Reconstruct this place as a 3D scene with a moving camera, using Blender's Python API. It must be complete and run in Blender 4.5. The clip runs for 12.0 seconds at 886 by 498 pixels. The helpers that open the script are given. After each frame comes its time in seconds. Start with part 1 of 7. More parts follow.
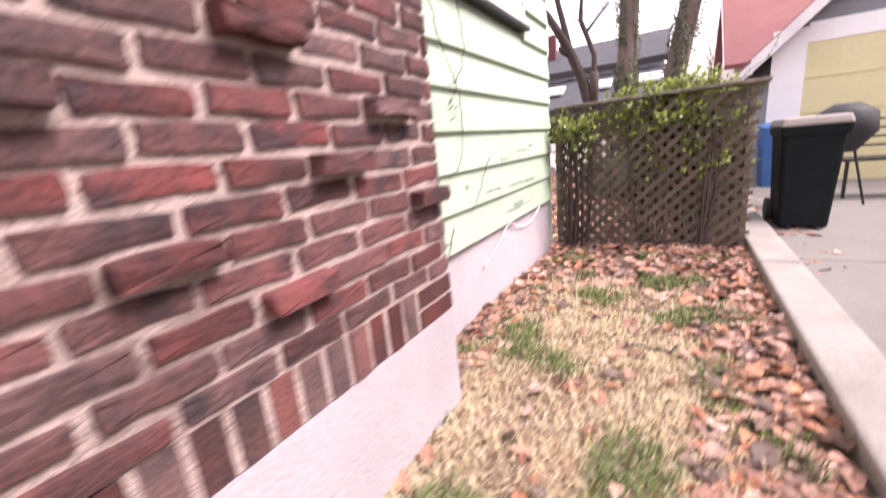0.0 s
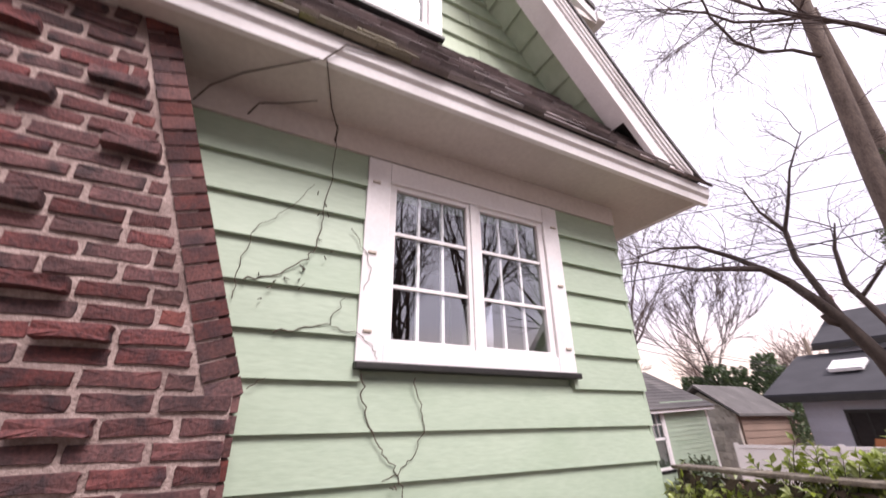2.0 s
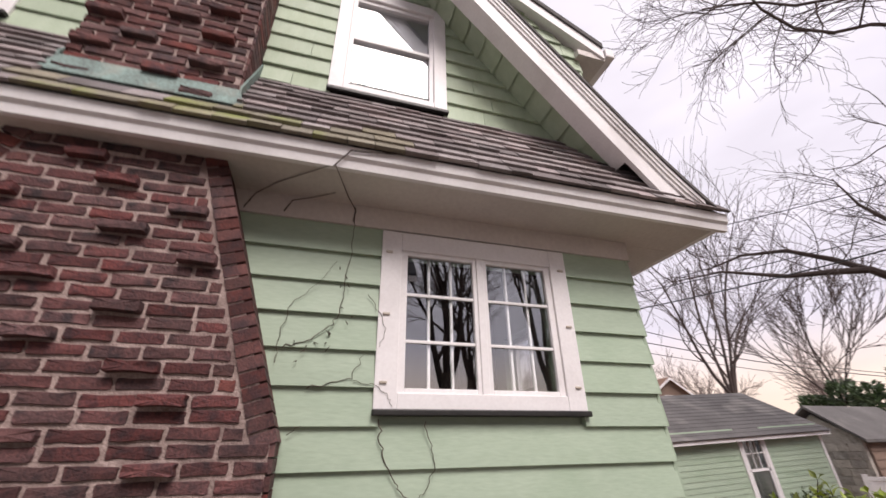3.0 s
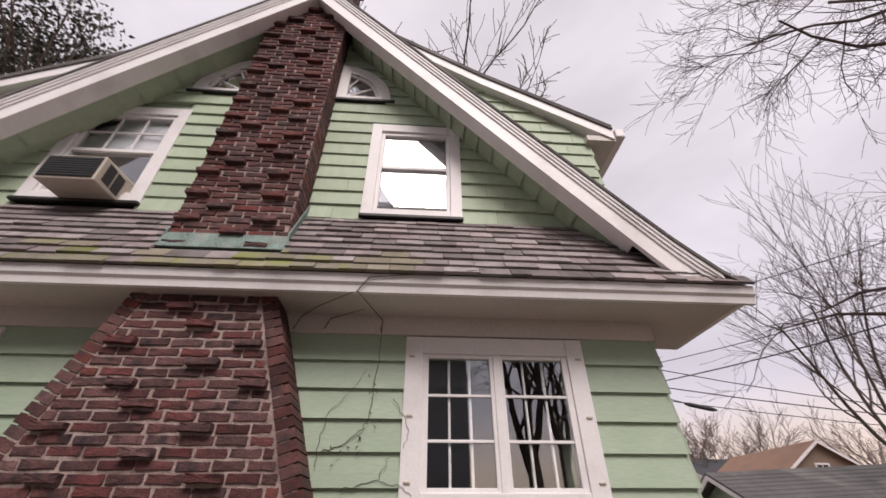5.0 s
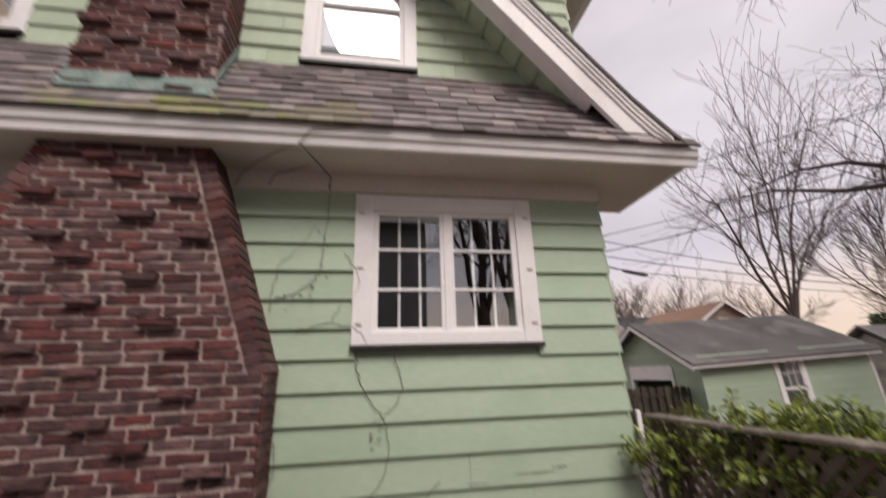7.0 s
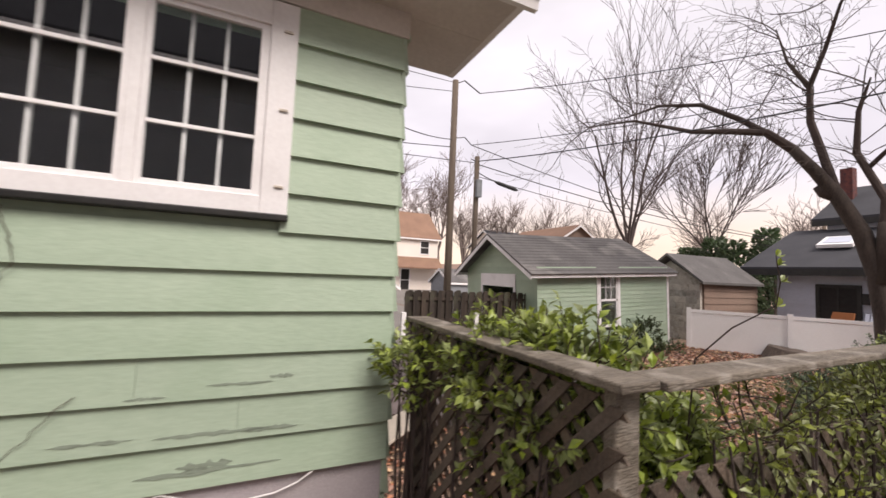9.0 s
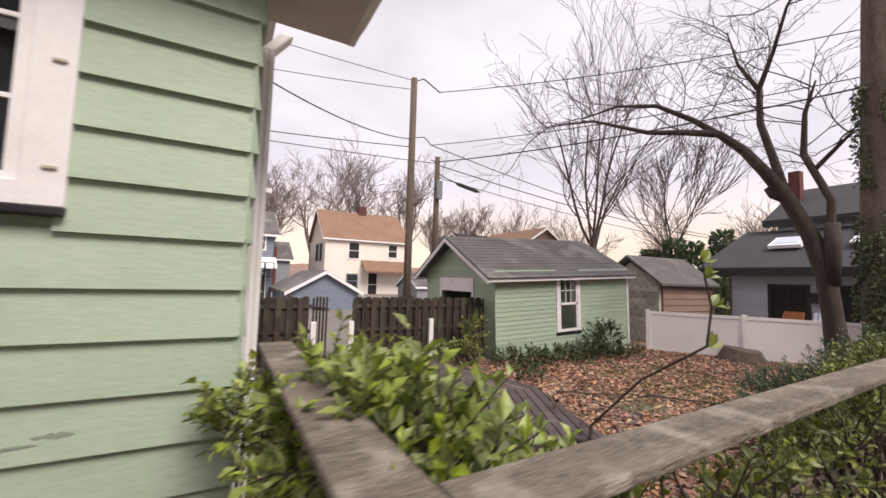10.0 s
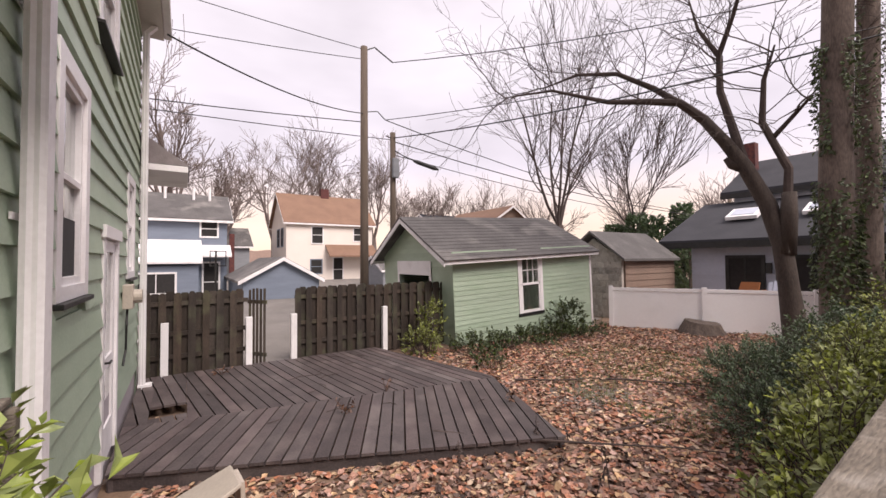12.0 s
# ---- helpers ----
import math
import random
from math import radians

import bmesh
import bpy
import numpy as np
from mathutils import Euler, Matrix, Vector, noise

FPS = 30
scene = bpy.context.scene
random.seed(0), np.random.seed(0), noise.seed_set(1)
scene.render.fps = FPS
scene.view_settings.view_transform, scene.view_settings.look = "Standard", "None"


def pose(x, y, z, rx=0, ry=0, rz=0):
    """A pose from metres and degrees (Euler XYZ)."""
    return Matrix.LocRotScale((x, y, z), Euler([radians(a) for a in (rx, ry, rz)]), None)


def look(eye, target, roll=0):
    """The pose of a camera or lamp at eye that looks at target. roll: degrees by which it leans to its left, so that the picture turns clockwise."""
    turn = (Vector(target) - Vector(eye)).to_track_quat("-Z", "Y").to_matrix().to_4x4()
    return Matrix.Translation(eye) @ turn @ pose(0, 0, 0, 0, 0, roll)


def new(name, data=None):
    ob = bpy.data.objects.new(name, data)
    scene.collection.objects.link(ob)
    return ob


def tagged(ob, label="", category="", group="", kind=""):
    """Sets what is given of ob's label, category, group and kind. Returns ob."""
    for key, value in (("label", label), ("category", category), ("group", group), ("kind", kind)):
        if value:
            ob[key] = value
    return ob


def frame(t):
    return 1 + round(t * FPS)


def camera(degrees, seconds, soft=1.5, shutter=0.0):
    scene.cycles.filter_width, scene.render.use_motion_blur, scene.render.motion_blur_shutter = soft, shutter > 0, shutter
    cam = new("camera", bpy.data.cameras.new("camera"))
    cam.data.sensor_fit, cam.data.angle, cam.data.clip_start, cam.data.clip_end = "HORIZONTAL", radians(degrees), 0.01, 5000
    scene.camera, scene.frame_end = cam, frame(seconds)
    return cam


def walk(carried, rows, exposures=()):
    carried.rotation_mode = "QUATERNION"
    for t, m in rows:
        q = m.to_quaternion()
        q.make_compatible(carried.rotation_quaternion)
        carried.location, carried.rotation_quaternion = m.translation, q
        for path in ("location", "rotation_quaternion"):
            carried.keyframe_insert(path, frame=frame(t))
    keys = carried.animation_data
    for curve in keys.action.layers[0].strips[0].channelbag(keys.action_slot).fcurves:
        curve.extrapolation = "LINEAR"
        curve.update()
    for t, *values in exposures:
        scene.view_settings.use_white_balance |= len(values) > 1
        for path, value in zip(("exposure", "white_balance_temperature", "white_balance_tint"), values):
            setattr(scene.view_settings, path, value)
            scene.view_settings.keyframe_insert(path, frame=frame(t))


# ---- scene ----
cam = camera(96.2, 12.0, shutter=0.5)
PATH = [
    (0, (0.241, 0.327, 0.989), (-0.764, 1.986, 0.502), -5.6),
    (0.5, (0.614, 0.657, 1.209), (-0.587, 2.239, 0.98), -4.6),
    (1, (0.764, 0.927, 1.326), (-0.739, 2.239, 1.469), -3.7),
    (1.5, (0.854, 1.238, 1.458), (-0.737, 2.316, 2.009), -1.2),
    (2, (1.106, 1.503, 1.534), (-0.515, 2.37, 2.322), -0.6),
    (2.5, (1.391, 1.615, 1.568), (-0.271, 2.329, 2.42), -1.0),
    (3, (1.638, 1.718, 1.591), (-0.073, 2.245, 2.482), -0.9),
    (5, (2.221, 2.112, 1.698), (0.585, 2.227, 2.843), -0.2),
    (5.5, (2.226, 2.093, 1.702), (0.641, 2.17, 2.92), -0.9),
    (6, (2.235, 2.077, 1.699), (0.652, 2.15, 2.919), -1.3),
    (6.5, (2.202, 2.086, 1.676), (0.49, 2.227, 2.7), -1.7),
    (7, (2.116, 2.223, 1.584), (0.232, 2.534, 2.18), -1.8),
    (7.5, (1.964, 2.433, 1.519), (0.045, 2.938, 1.773), -0.9),
    (9.3, (1.381, 3.493, 1.512), (-0.404, 4.386, 1.634), 2.6),
    (9.5, (1.316, 3.618, 1.533), (-0.454, 4.543, 1.65), 2.5),
    (10, (1.216, 3.963, 1.563), (-0.531, 4.926, 1.711), 1.7),
    (10.5, (1.067, 4.242, 1.588), (-0.646, 5.261, 1.743), 0.9),
    (11, (0.927, 4.47, 1.646), (-0.773, 5.516, 1.779), 0.3),
    (11.5, (0.841, 4.635, 1.645), (-0.845, 5.708, 1.729), -0.1),
    (12, (0.831, 4.655, 1.624), (-0.844, 5.746, 1.678), -0.4),
]
EXPO = [(0.0, 1.92, 6500, 23), (0.5, 1.68, 6400, 26), (1.0, 1.50, 6400, 26), (1.5, 1.34, 6400, 25), (2.0, 0.94, 6450, 22), (2.5, 0.68, 6500, 19), (3.0, 0.44, 6600, 16), (5.0, 0.17, 6700, 16), (6.5, 0.08, 6800, 15), (7.0, 0.12, 6800, 14), (7.5, 0.36, 6800, 14), (9.5, 0.50, 6800, 13), (10.5, 0.44, 6800, 15), (12.0, 0.48, 6800, 17)]
walk(cam, [(t, look(eye, target, roll)) for t, eye, target, roll in PATH], EXPO)

# ---- light: bright overcast evening sky ----
world = bpy.data.worlds.new("overcast_sky")
scene.world = world
world.use_nodes = True
wn, wl = world.node_tree.nodes, world.node_tree.links
wn.clear()
w_out = wn.new("ShaderNodeOutputWorld")
w_bg = wn.new("ShaderNodeBackground")
w_sky = wn.new("ShaderNodeTexSky")
w_sky.sky_type = "NISHITA"
w_sky.sun_disc = False
w_sky.sun_elevation, w_sky.sun_rotation = radians(50), radians(78)
w_scale = wn.new("ShaderNodeVectorMath")
w_scale.operation = "SCALE"
w_scale.inputs["Scale"].default_value = 0.10
wl.new(w_sky.outputs[0], w_scale.inputs[0])
w_tc = wn.new("ShaderNodeTexCoord")
w_sep = wn.new("ShaderNodeSeparateXYZ")
wl.new(w_tc.outputs["Generated"], w_sep.inputs[0])
w_ramp = wn.new("ShaderNodeValToRGB")
cr = w_ramp.color_ramp
cr.elements[0].position, cr.elements[0].color = 0.0, (1.0, 0.80, 0.62, 1)
cr.elements[1].position, cr.elements[1].color = 1.0, (0.86, 0.83, 0.88, 1)
for p, c in ((0.10, (1.0, 0.82, 0.70, 1)), (0.22, (0.80, 0.76, 0.84, 1)), (0.42, (0.84, 0.81, 0.88, 1))):
    e = cr.elements.new(p)
    e.color = c
wl.new(w_sep.outputs["Z"], w_ramp.inputs[0])
w_map = wn.new("ShaderNodeMapping")
w_map.inputs["Scale"].default_value = (1.0, 1.0, 3.0)
wl.new(w_tc.outputs["Generated"], w_map.inputs[0])
w_noise = wn.new("ShaderNodeTexNoise")
w_noise.inputs["Scale"].default_value, w_noise.inputs["Detail"].default_value = 2.2, 4.0
wl.new(w_map.outputs[0], w_noise.inputs["Vector"])
w_cl = wn.new("ShaderNodeMapRange")
w_cl.inputs["From Min"].default_value, w_cl.inputs["From Max"].default_value = 0.3, 0.7
w_cl.inputs["To Min"].default_value, w_cl.inputs["To Max"].default_value = 0.86, 1.14
wl.new(w_noise.outputs[0], w_cl.inputs[0])
w_mul = wn.new("ShaderNodeVectorMath")
w_mul.operation = "SCALE"
wl.new(w_ramp.outputs[0], w_mul.inputs[0])
wl.new(w_cl.outputs[0], w_mul.inputs["Scale"])
w_mix = wn.new("ShaderNodeMix")
w_mix.data_type = "RGBA"
w_mix.inputs["Factor"].default_value = 0.88
wl.new(w_scale.outputs[0], w_mix.inputs["A"])
wl.new(w_mul.outputs[0], w_mix.inputs["B"])
wl.new(w_mix.outputs["Result"], w_bg.inputs["Color"])
w_bg.inputs["Strength"].default_value = 0.90
wl.new(w_bg.outputs[0], w_out.inputs[0])

sun_data = bpy.data.lights.new("sun", "SUN")
sun_data.energy, sun_data.angle, sun_data.color = 2.8, radians(30), (1.0, 0.95, 0.90)
sun = new("sun", sun_data)
sun.matrix_world = look((7.8, 1.6, 9.5), (0, 0, 0))


# ---- materials ----
def material(name, c1, c2=None, rough=0.7, metal=0.0, scale=6.0, stretch=(1, 1, 1), fine=60.0, bump=0.15, rand="", spread=0.25,
             spots=None, spot_scale=1.2, spot_amount=0.5, translucent=0.0):
    """Two scales of colour noise, spread per object or island, fine relief, and stains of a third colour."""
    c2 = c2 or tuple(v * 0.72 for v in c1)
    m = bpy.data.materials.new(name)
    m.use_nodes = True
    n, l = m.node_tree.nodes, m.node_tree.links
    b = n["Principled BSDF"]
    tc = n.new("ShaderNodeTexCoord")
    mp = n.new("ShaderNodeMapping")
    mp.inputs["Scale"].default_value = stretch
    coords = tc.outputs["Object"]
    if rand == "object":
        oi = n.new("ShaderNodeObjectInfo")
        shift = n.new("ShaderNodeVectorMath")
        shift.operation = "MULTIPLY_ADD"
        shift.inputs[1].default_value = (37.0, 53.0, 71.0)
        l.new(oi.outputs["Random"], shift.inputs[0])
        l.new(coords, shift.inputs[2])
        coords = shift.outputs[0]
    l.new(coords, mp.inputs[0])
    big = n.new("ShaderNodeTexNoise")
    big.inputs["Scale"].default_value, big.inputs["Detail"].default_value = scale, 5
    small = n.new("ShaderNodeTexNoise")
    small.inputs["Scale"].default_value, small.inputs["Detail"].default_value = fine, 4
    for t in (big, small):
        l.new(mp.outputs[0], t.inputs["Vector"])
    f = n.new("ShaderNodeMath")
    f.operation = "ADD"
    l.new(big.outputs[0], f.inputs[0])
    l.new(small.outputs[0], f.inputs[1])
    r = n.new("ShaderNodeMapRange")
    r.inputs["From Min"].default_value, r.inputs["From Max"].default_value = 0.7, 1.3
    l.new(f.outputs[0], r.inputs[0])
    mix = n.new("ShaderNodeMix")
    mix.data_type = "RGBA"
    mix.inputs["A"].default_value, mix.inputs["B"].default_value = (*c1, 1), (*c2, 1)
    l.new(r.outputs[0], mix.inputs["Factor"])
    last = mix.outputs["Result"]
    if spots:
        sp = n.new("ShaderNodeTexNoise")
        sp.inputs["Scale"].default_value, sp.inputs["Detail"].default_value = spot_scale, 6
        l.new(coords, sp.inputs["Vector"])
        sr = n.new("ShaderNodeMapRange")
        sr.inputs["From Min"].default_value, sr.inputs["From Max"].default_value = 0.52, 0.68
        sr.inputs["To Max"].default_value = spot_amount
        l.new(sp.outputs[0], sr.inputs[0])
        sm = n.new("ShaderNodeMix")
        sm.data_type = "RGBA"
        l.new(sr.outputs[0], sm.inputs["Factor"])
        l.new(last, sm.inputs["A"])
        sm.inputs["B"].default_value = (*spots, 1)
        last = sm.outputs["Result"]
    if rand:
        if rand == "object":
            src = n.new("ShaderNodeObjectInfo").outputs["Random"]
        else:
            src = n.new("ShaderNodeNewGeometry").outputs["Random Per Island"]
        rr = n.new("ShaderNodeMapRange")
        rr.inputs["To Min"].default_value, rr.inputs["To Max"].default_value = 1 - spread, 1 + spread
        l.new(src, rr.inputs[0])
        hs = n.new("ShaderNodeHueSaturation")
        l.new(rr.outputs[0], hs.inputs["Value"])
        hr = n.new("ShaderNodeMapRange")
        hr.inputs["To Min"].default_value, hr.inputs["To Max"].default_value = 1 + spread * 0.6, 1 - spread * 0.6
        wob = n.new("ShaderNodeMath")
        wob.operation, wob.inputs[1].default_value = "MULTIPLY", 7.31
        fr = n.new("ShaderNodeMath")
        fr.operation = "FRACT"
        l.new(src, wob.inputs[0])
        l.new(wob.outputs[0], fr.inputs[0])
        l.new(fr.outputs[0], hr.inputs[0])
        l.new(hr.outputs[0], hs.inputs["Saturation"])
        l.new(last, hs.inputs["Color"])
        last = hs.outputs["Color"]
    l.new(last, b.inputs["Base Color"])
    b.inputs["Roughness"].default_value, b.inputs["Metallic"].default_value = rough, metal
    if bump:
        bp = n.new("ShaderNodeBump")
        bp.inputs["Strength"].default_value, bp.inputs["Distance"].default_value = bump, 0.01
        l.new(f.outputs[0], bp.inputs["Height"])
        l.new(bp.outputs[0], b.inputs["Normal"])
    if translucent:
        tr = n.new("ShaderNodeBsdfTranslucent")
        l.new(last, tr.inputs["Color"])
        ms = n.new("ShaderNodeMixShader")
        ms.inputs[0].default_value = translucent
        l.new(b.outputs[0], ms.inputs[1])
        l.new(tr.outputs[0], ms.inputs[2])
        l.new(ms.outputs[0], n["Material Output"].inputs[0])
    return m


GREEN = material("green_siding_paint", (0.40, 0.49, 0.375), (0.335, 0.42, 0.315), 0.55, scale=2.5, stretch=(1, 0.35, 1.6), fine=40, bump=0.12, rand="object", spread=0.05, spots=(0.27, 0.37, 0.25), spot_scale=1.6, spot_amount=0.35)
GREEN_SHINGLE = material("green_shingle_paint", (0.44, 0.52, 0.39), (0.36, 0.44, 0.31), 0.6, scale=3.5, stretch=(4, 4, 0.8), fine=50, bump=0.25, rand="object", spread=0.08, spots=(0.30, 0.36, 0.22), spot_scale=1.4, spot_amount=0.4)
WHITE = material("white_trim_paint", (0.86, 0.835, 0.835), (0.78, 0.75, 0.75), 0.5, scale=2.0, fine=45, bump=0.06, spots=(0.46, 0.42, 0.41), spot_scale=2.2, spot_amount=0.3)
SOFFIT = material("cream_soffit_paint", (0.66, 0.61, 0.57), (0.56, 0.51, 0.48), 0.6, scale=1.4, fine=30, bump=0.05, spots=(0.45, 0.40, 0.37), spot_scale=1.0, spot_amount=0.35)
BRICK = material("red_brick", (0.155, 0.057, 0.053), (0.048, 0.023, 0.025), 0.88, scale=10, fine=85, bump=0.6, rand="object", spread=0.36, spots=(0.026, 0.017, 0.020), spot_scale=9.0, spot_amount=0.9)
BRICK_FAR = material("red_brick_joined", (0.158, 0.059, 0.051), (0.056, 0.026, 0.027), 0.88, scale=9, fine=85, bump=0.5, rand="island", spread=0.42, spots=(0.045, 0.026, 0.030), spot_scale=8.0, spot_amount=0.85)
MORTAR = material("pale_mortar", (0.50, 0.385, 0.35), (0.26, 0.19, 0.17), 0.95, scale=14, fine=110, bump=0.8, spots=(0.13, 0.08, 0.072), spot_scale=3.2, spot_amount=0.75)
CONCRETE = material("painted_foundation", (0.47, 0.42, 0.44), (0.38, 0.34, 0.36), 0.85, scale=2.5, fine=70, bump=0.35, spots=(0.30, 0.27, 0.27), spot_scale=1.7, spot_amount=0.4)
KERB = material("kerb_concrete", (0.35, 0.31, 0.285), (0.24, 0.21, 0.19), 0.9, scale=3.5, fine=90, bump=0.5, spots=(0.20, 0.17, 0.14), spot_scale=2.0, spot_amount=0.5)
DRIVE = material("driveway_concrete", (0.235, 0.213, 0.193), (0.155, 0.14, 0.126), 0.9, scale=1.2, fine=80, bump=0.4, spots=(0.16, 0.14, 0.12), spot_scale=0.8, spot_amount=0.5)
ROOF_SH = material("weathered_roof_shingle", (0.29, 0.25, 0.25), (0.18, 0.152, 0.148), 0.9, scale=5, fine=120, bump=0.5, rand="object", spread=0.42, spots=(0.10, 0.085, 0.08), spot_scale=2.5, spot_amount=0.6)
MOSSY = material("mossy_roof_shingle", (0.25, 0.225, 0.17), (0.17, 0.15, 0.115), 0.95, scale=5, fine=120, bump=0.6, rand="object", spread=0.25, spots=(0.21, 0.24, 0.06), spot_scale=2.2, spot_amount=0.8)
ROOF_GREY = material("grey_asphalt_roof", (0.15, 0.14, 0.137), (0.075, 0.07, 0.068), 0.95, scale=1.0, stretch=(1, 1, 0.6), fine=34, bump=0.6, spots=(0.30, 0.28, 0.26), spot_scale=0.7, spot_amount=0.6)
ROOF_DARK = material("charcoal_roof", (0.05, 0.05, 0.057), (0.032, 0.032, 0.038), 0.9, scale=1.5, fine=30, bump=0.3)
ROOF_BROWN = material("brown_roof", (0.26, 0.155, 0.105), (0.19, 0.11, 0.075), 0.9, scale=0.8, fine=18, bump=0.3)
ROOF_MAROON = material("maroon_roof", (0.22, 0.085, 0.08), (0.16, 0.06, 0.06), 0.9, scale=1.0, fine=25, bump=0.3)
COPPER = material("patinated_flashing", (0.24, 0.34, 0.31), (0.11, 0.13, 0.12), 0.7, metal=0.2, scale=7, fine=60, bump=0.2, spots=(0.34, 0.30, 0.25), spot_scale=5)
OLD_WOOD = material("dark_lattice_wood", (0.15, 0.112, 0.086), (0.07, 0.052, 0.041), 0.9, scale=6, fine=80, bump=0.6, rand="object", spread=0.25, spots=(0.09, 0.10, 0.06), spot_scale=3)
RAIL = material("weathered_rail_wood", (0.25, 0.21, 0.165), (0.085, 0.07, 0.055), 0.85, scale=5, stretch=(3, 0.5, 3), fine=60, bump=0.7, spots=(0.40, 0.36, 0.31), spot_scale=8, spot_amount=0.65)
DECK = material("dark_deck_boards", (0.108, 0.083, 0.080), (0.052, 0.040, 0.040), 0.7, scale=3.5, fine=50, bump=0.45, rand="object", spread=0.24, spots=(0.19, 0.155, 0.145), spot_scale=1.5, spot_amount=0.5)
FENCE_W = material("dark_fence_boards", (0.066, 0.048, 0.037), (0.026, 0.019, 0.015), 0.85, scale=3, stretch=(4, 4, 0.5), fine=40, bump=0.5, rand="object", spread=0.3, spots=(0.10, 0.105, 0.06), spot_scale=2)
BARK = material("grey_brown_bark", (0.18, 0.14, 0.115), (0.075, 0.057, 0.048), 0.95, scale=7, stretch=(1, 1, 0.3), fine=40, bump=0.9)
DARK_BARK = material("dark_bark", (0.075, 0.056, 0.046), (0.034, 0.026, 0.022), 0.95, scale=7, stretch=(1, 1, 0.3), fine=40, bump=0.9)
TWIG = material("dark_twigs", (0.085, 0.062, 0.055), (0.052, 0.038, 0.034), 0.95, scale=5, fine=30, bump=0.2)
# paler copy of the twigs: distance haze is mixed into the colour
HAZED_TWIG = material("haze_paled_far_twigs", (0.20, 0.16, 0.145), (0.15, 0.115, 0.105), 0.95, scale=2, fine=12, bump=0)
LEAF = material("green_leaves", (0.36, 0.42, 0.11), (0.15, 0.20, 0.05), 0.38, scale=3, fine=30, bump=0.1, rand="island", spread=0.4, translucent=0.25)
DARK_LEAF = material("dark_evergreen_leaves", (0.12, 0.165, 0.085), (0.065, 0.10, 0.052), 0.45, scale=3, fine=30, bump=0.1, rand="island", spread=0.4, translucent=0.15)
IVY = material("ivy_leaves", (0.078, 0.105, 0.034), (0.034, 0.050, 0.018), 0.5, scale=3, fine=30, bump=0.1, rand="island", spread=0.5, translucent=0.15)
CONIFER = material("dark_brown_green_foliage", (0.055, 0.06, 0.042), (0.032, 0.034, 0.026), 0.7, scale=3, fine=30, bump=0.1, rand="island", spread=0.4)
BRIGHT_IVY = material("pale_ivy_leaves", (0.28, 0.31, 0.085), (0.13, 0.155, 0.045), 0.5, scale=3, fine=30, bump=0.1, rand="island", spread=0.45, translucent=0.2)
PALE_DRY = material("pale_fallen_leaves", (0.66, 0.48, 0.32), (0.40, 0.26, 0.16), 0.8, scale=8, fine=60, bump=0.2, rand="island", spread=0.35, translucent=0.1)
DARK_DRY = material("rotted_fallen_leaves", (0.17, 0.095, 0.065), (0.08, 0.045, 0.034), 0.75, scale=8, fine=60, bump=0.2, rand="island", spread=0.5)
DRY_LEAF = material("dry_fallen_leaves", (0.52, 0.30, 0.225), (0.27, 0.135, 0.095), 0.8, scale=8, fine=60, bump=0.2, rand="island", spread=0.5, translucent=0.1)
GRASS = material("winter_grass", (0.20, 0.23, 0.085), (0.10, 0.135, 0.04), 0.7, scale=2, fine=20, bump=0, rand="island", spread=0.45, translucent=0.2)
STRAW = material("dry_straw_grass", (0.64, 0.52, 0.34), (0.46, 0.36, 0.23), 0.8, scale=2, fine=20, bump=0, rand="island", spread=0.3)
SOIL = material("leafy_soil", (0.25, 0.165, 0.115), (0.11, 0.072, 0.052), 0.95, scale=3.0, fine=28, bump=0.8, spots=(0.36, 0.235, 0.15), spot_scale=1.3, spot_amount=0.7)
WHITE_PLASTIC = material("white_vinyl", (0.93, 0.91, 0.91), (0.89, 0.865, 0.865), 0.4, scale=1, fine=20, bump=0.03, spots=(0.60, 0.58, 0.55), spot_scale=1.5, spot_amount=0.14)
BLACK_PLASTIC = material("black_bin_plastic", (0.013, 0.016, 0.017), (0.008, 0.010, 0.011), 0.62, scale=3, fine=60, bump=0.15)
BLACK_PLASTIC.node_tree.nodes["Principled BSDF"].inputs["Specular IOR Level"].default_value = 0.12
BLUE_PLASTIC = material("blue_bin_plastic", (0.05, 0.16, 0.42), (0.04, 0.12, 0.33), 0.45, scale=3, fine=60, bump=0.1)
DARK_METAL = material("dark_metal", (0.05, 0.048, 0.046), (0.03, 0.03, 0.03), 0.5, metal=0.6, scale=6, fine=60, bump=0.1)
BLACK = material("black_gasket", (0.025, 0.024, 0.026), (0.015, 0.015, 0.016), 0.7, scale=6, fine=60, bump=0.1)
BEIGE = material("beige_enamel", (0.55, 0.48, 0.40), (0.45, 0.39, 0.33), 0.5, scale=3, fine=40, bump=0.05)
CURTAIN = material("white_blind", (0.80, 0.79, 0.84), (0.72, 0.71, 0.77), 0.8, scale=1, fine=15, bump=0.05)
# near-black colour that carries the shade of unlit rooms
ROOM_SHADE = material("painted_room_shade", (0.030, 0.027, 0.026), (0.020, 0.018, 0.018), 0.9, scale=1, fine=8, bump=0)
CREAM_WALL = material("cream_stucco", (0.84, 0.76, 0.69), (0.76, 0.68, 0.61), 0.8, scale=0.6, fine=12, bump=0.1)
BLUE_WALL = material("slate_blue_siding", (0.20, 0.235, 0.295), (0.155, 0.185, 0.235), 0.7, scale=0.8, fine=12, stretch=(1, 1, 6), bump=0.1)
PALE_BLUE = material("pale_blue_grey_siding", (0.53, 0.56, 0.65), (0.46, 0.49, 0.57), 0.6, scale=0.8, fine=12, bump=0.1, rand="object", spread=0.05)
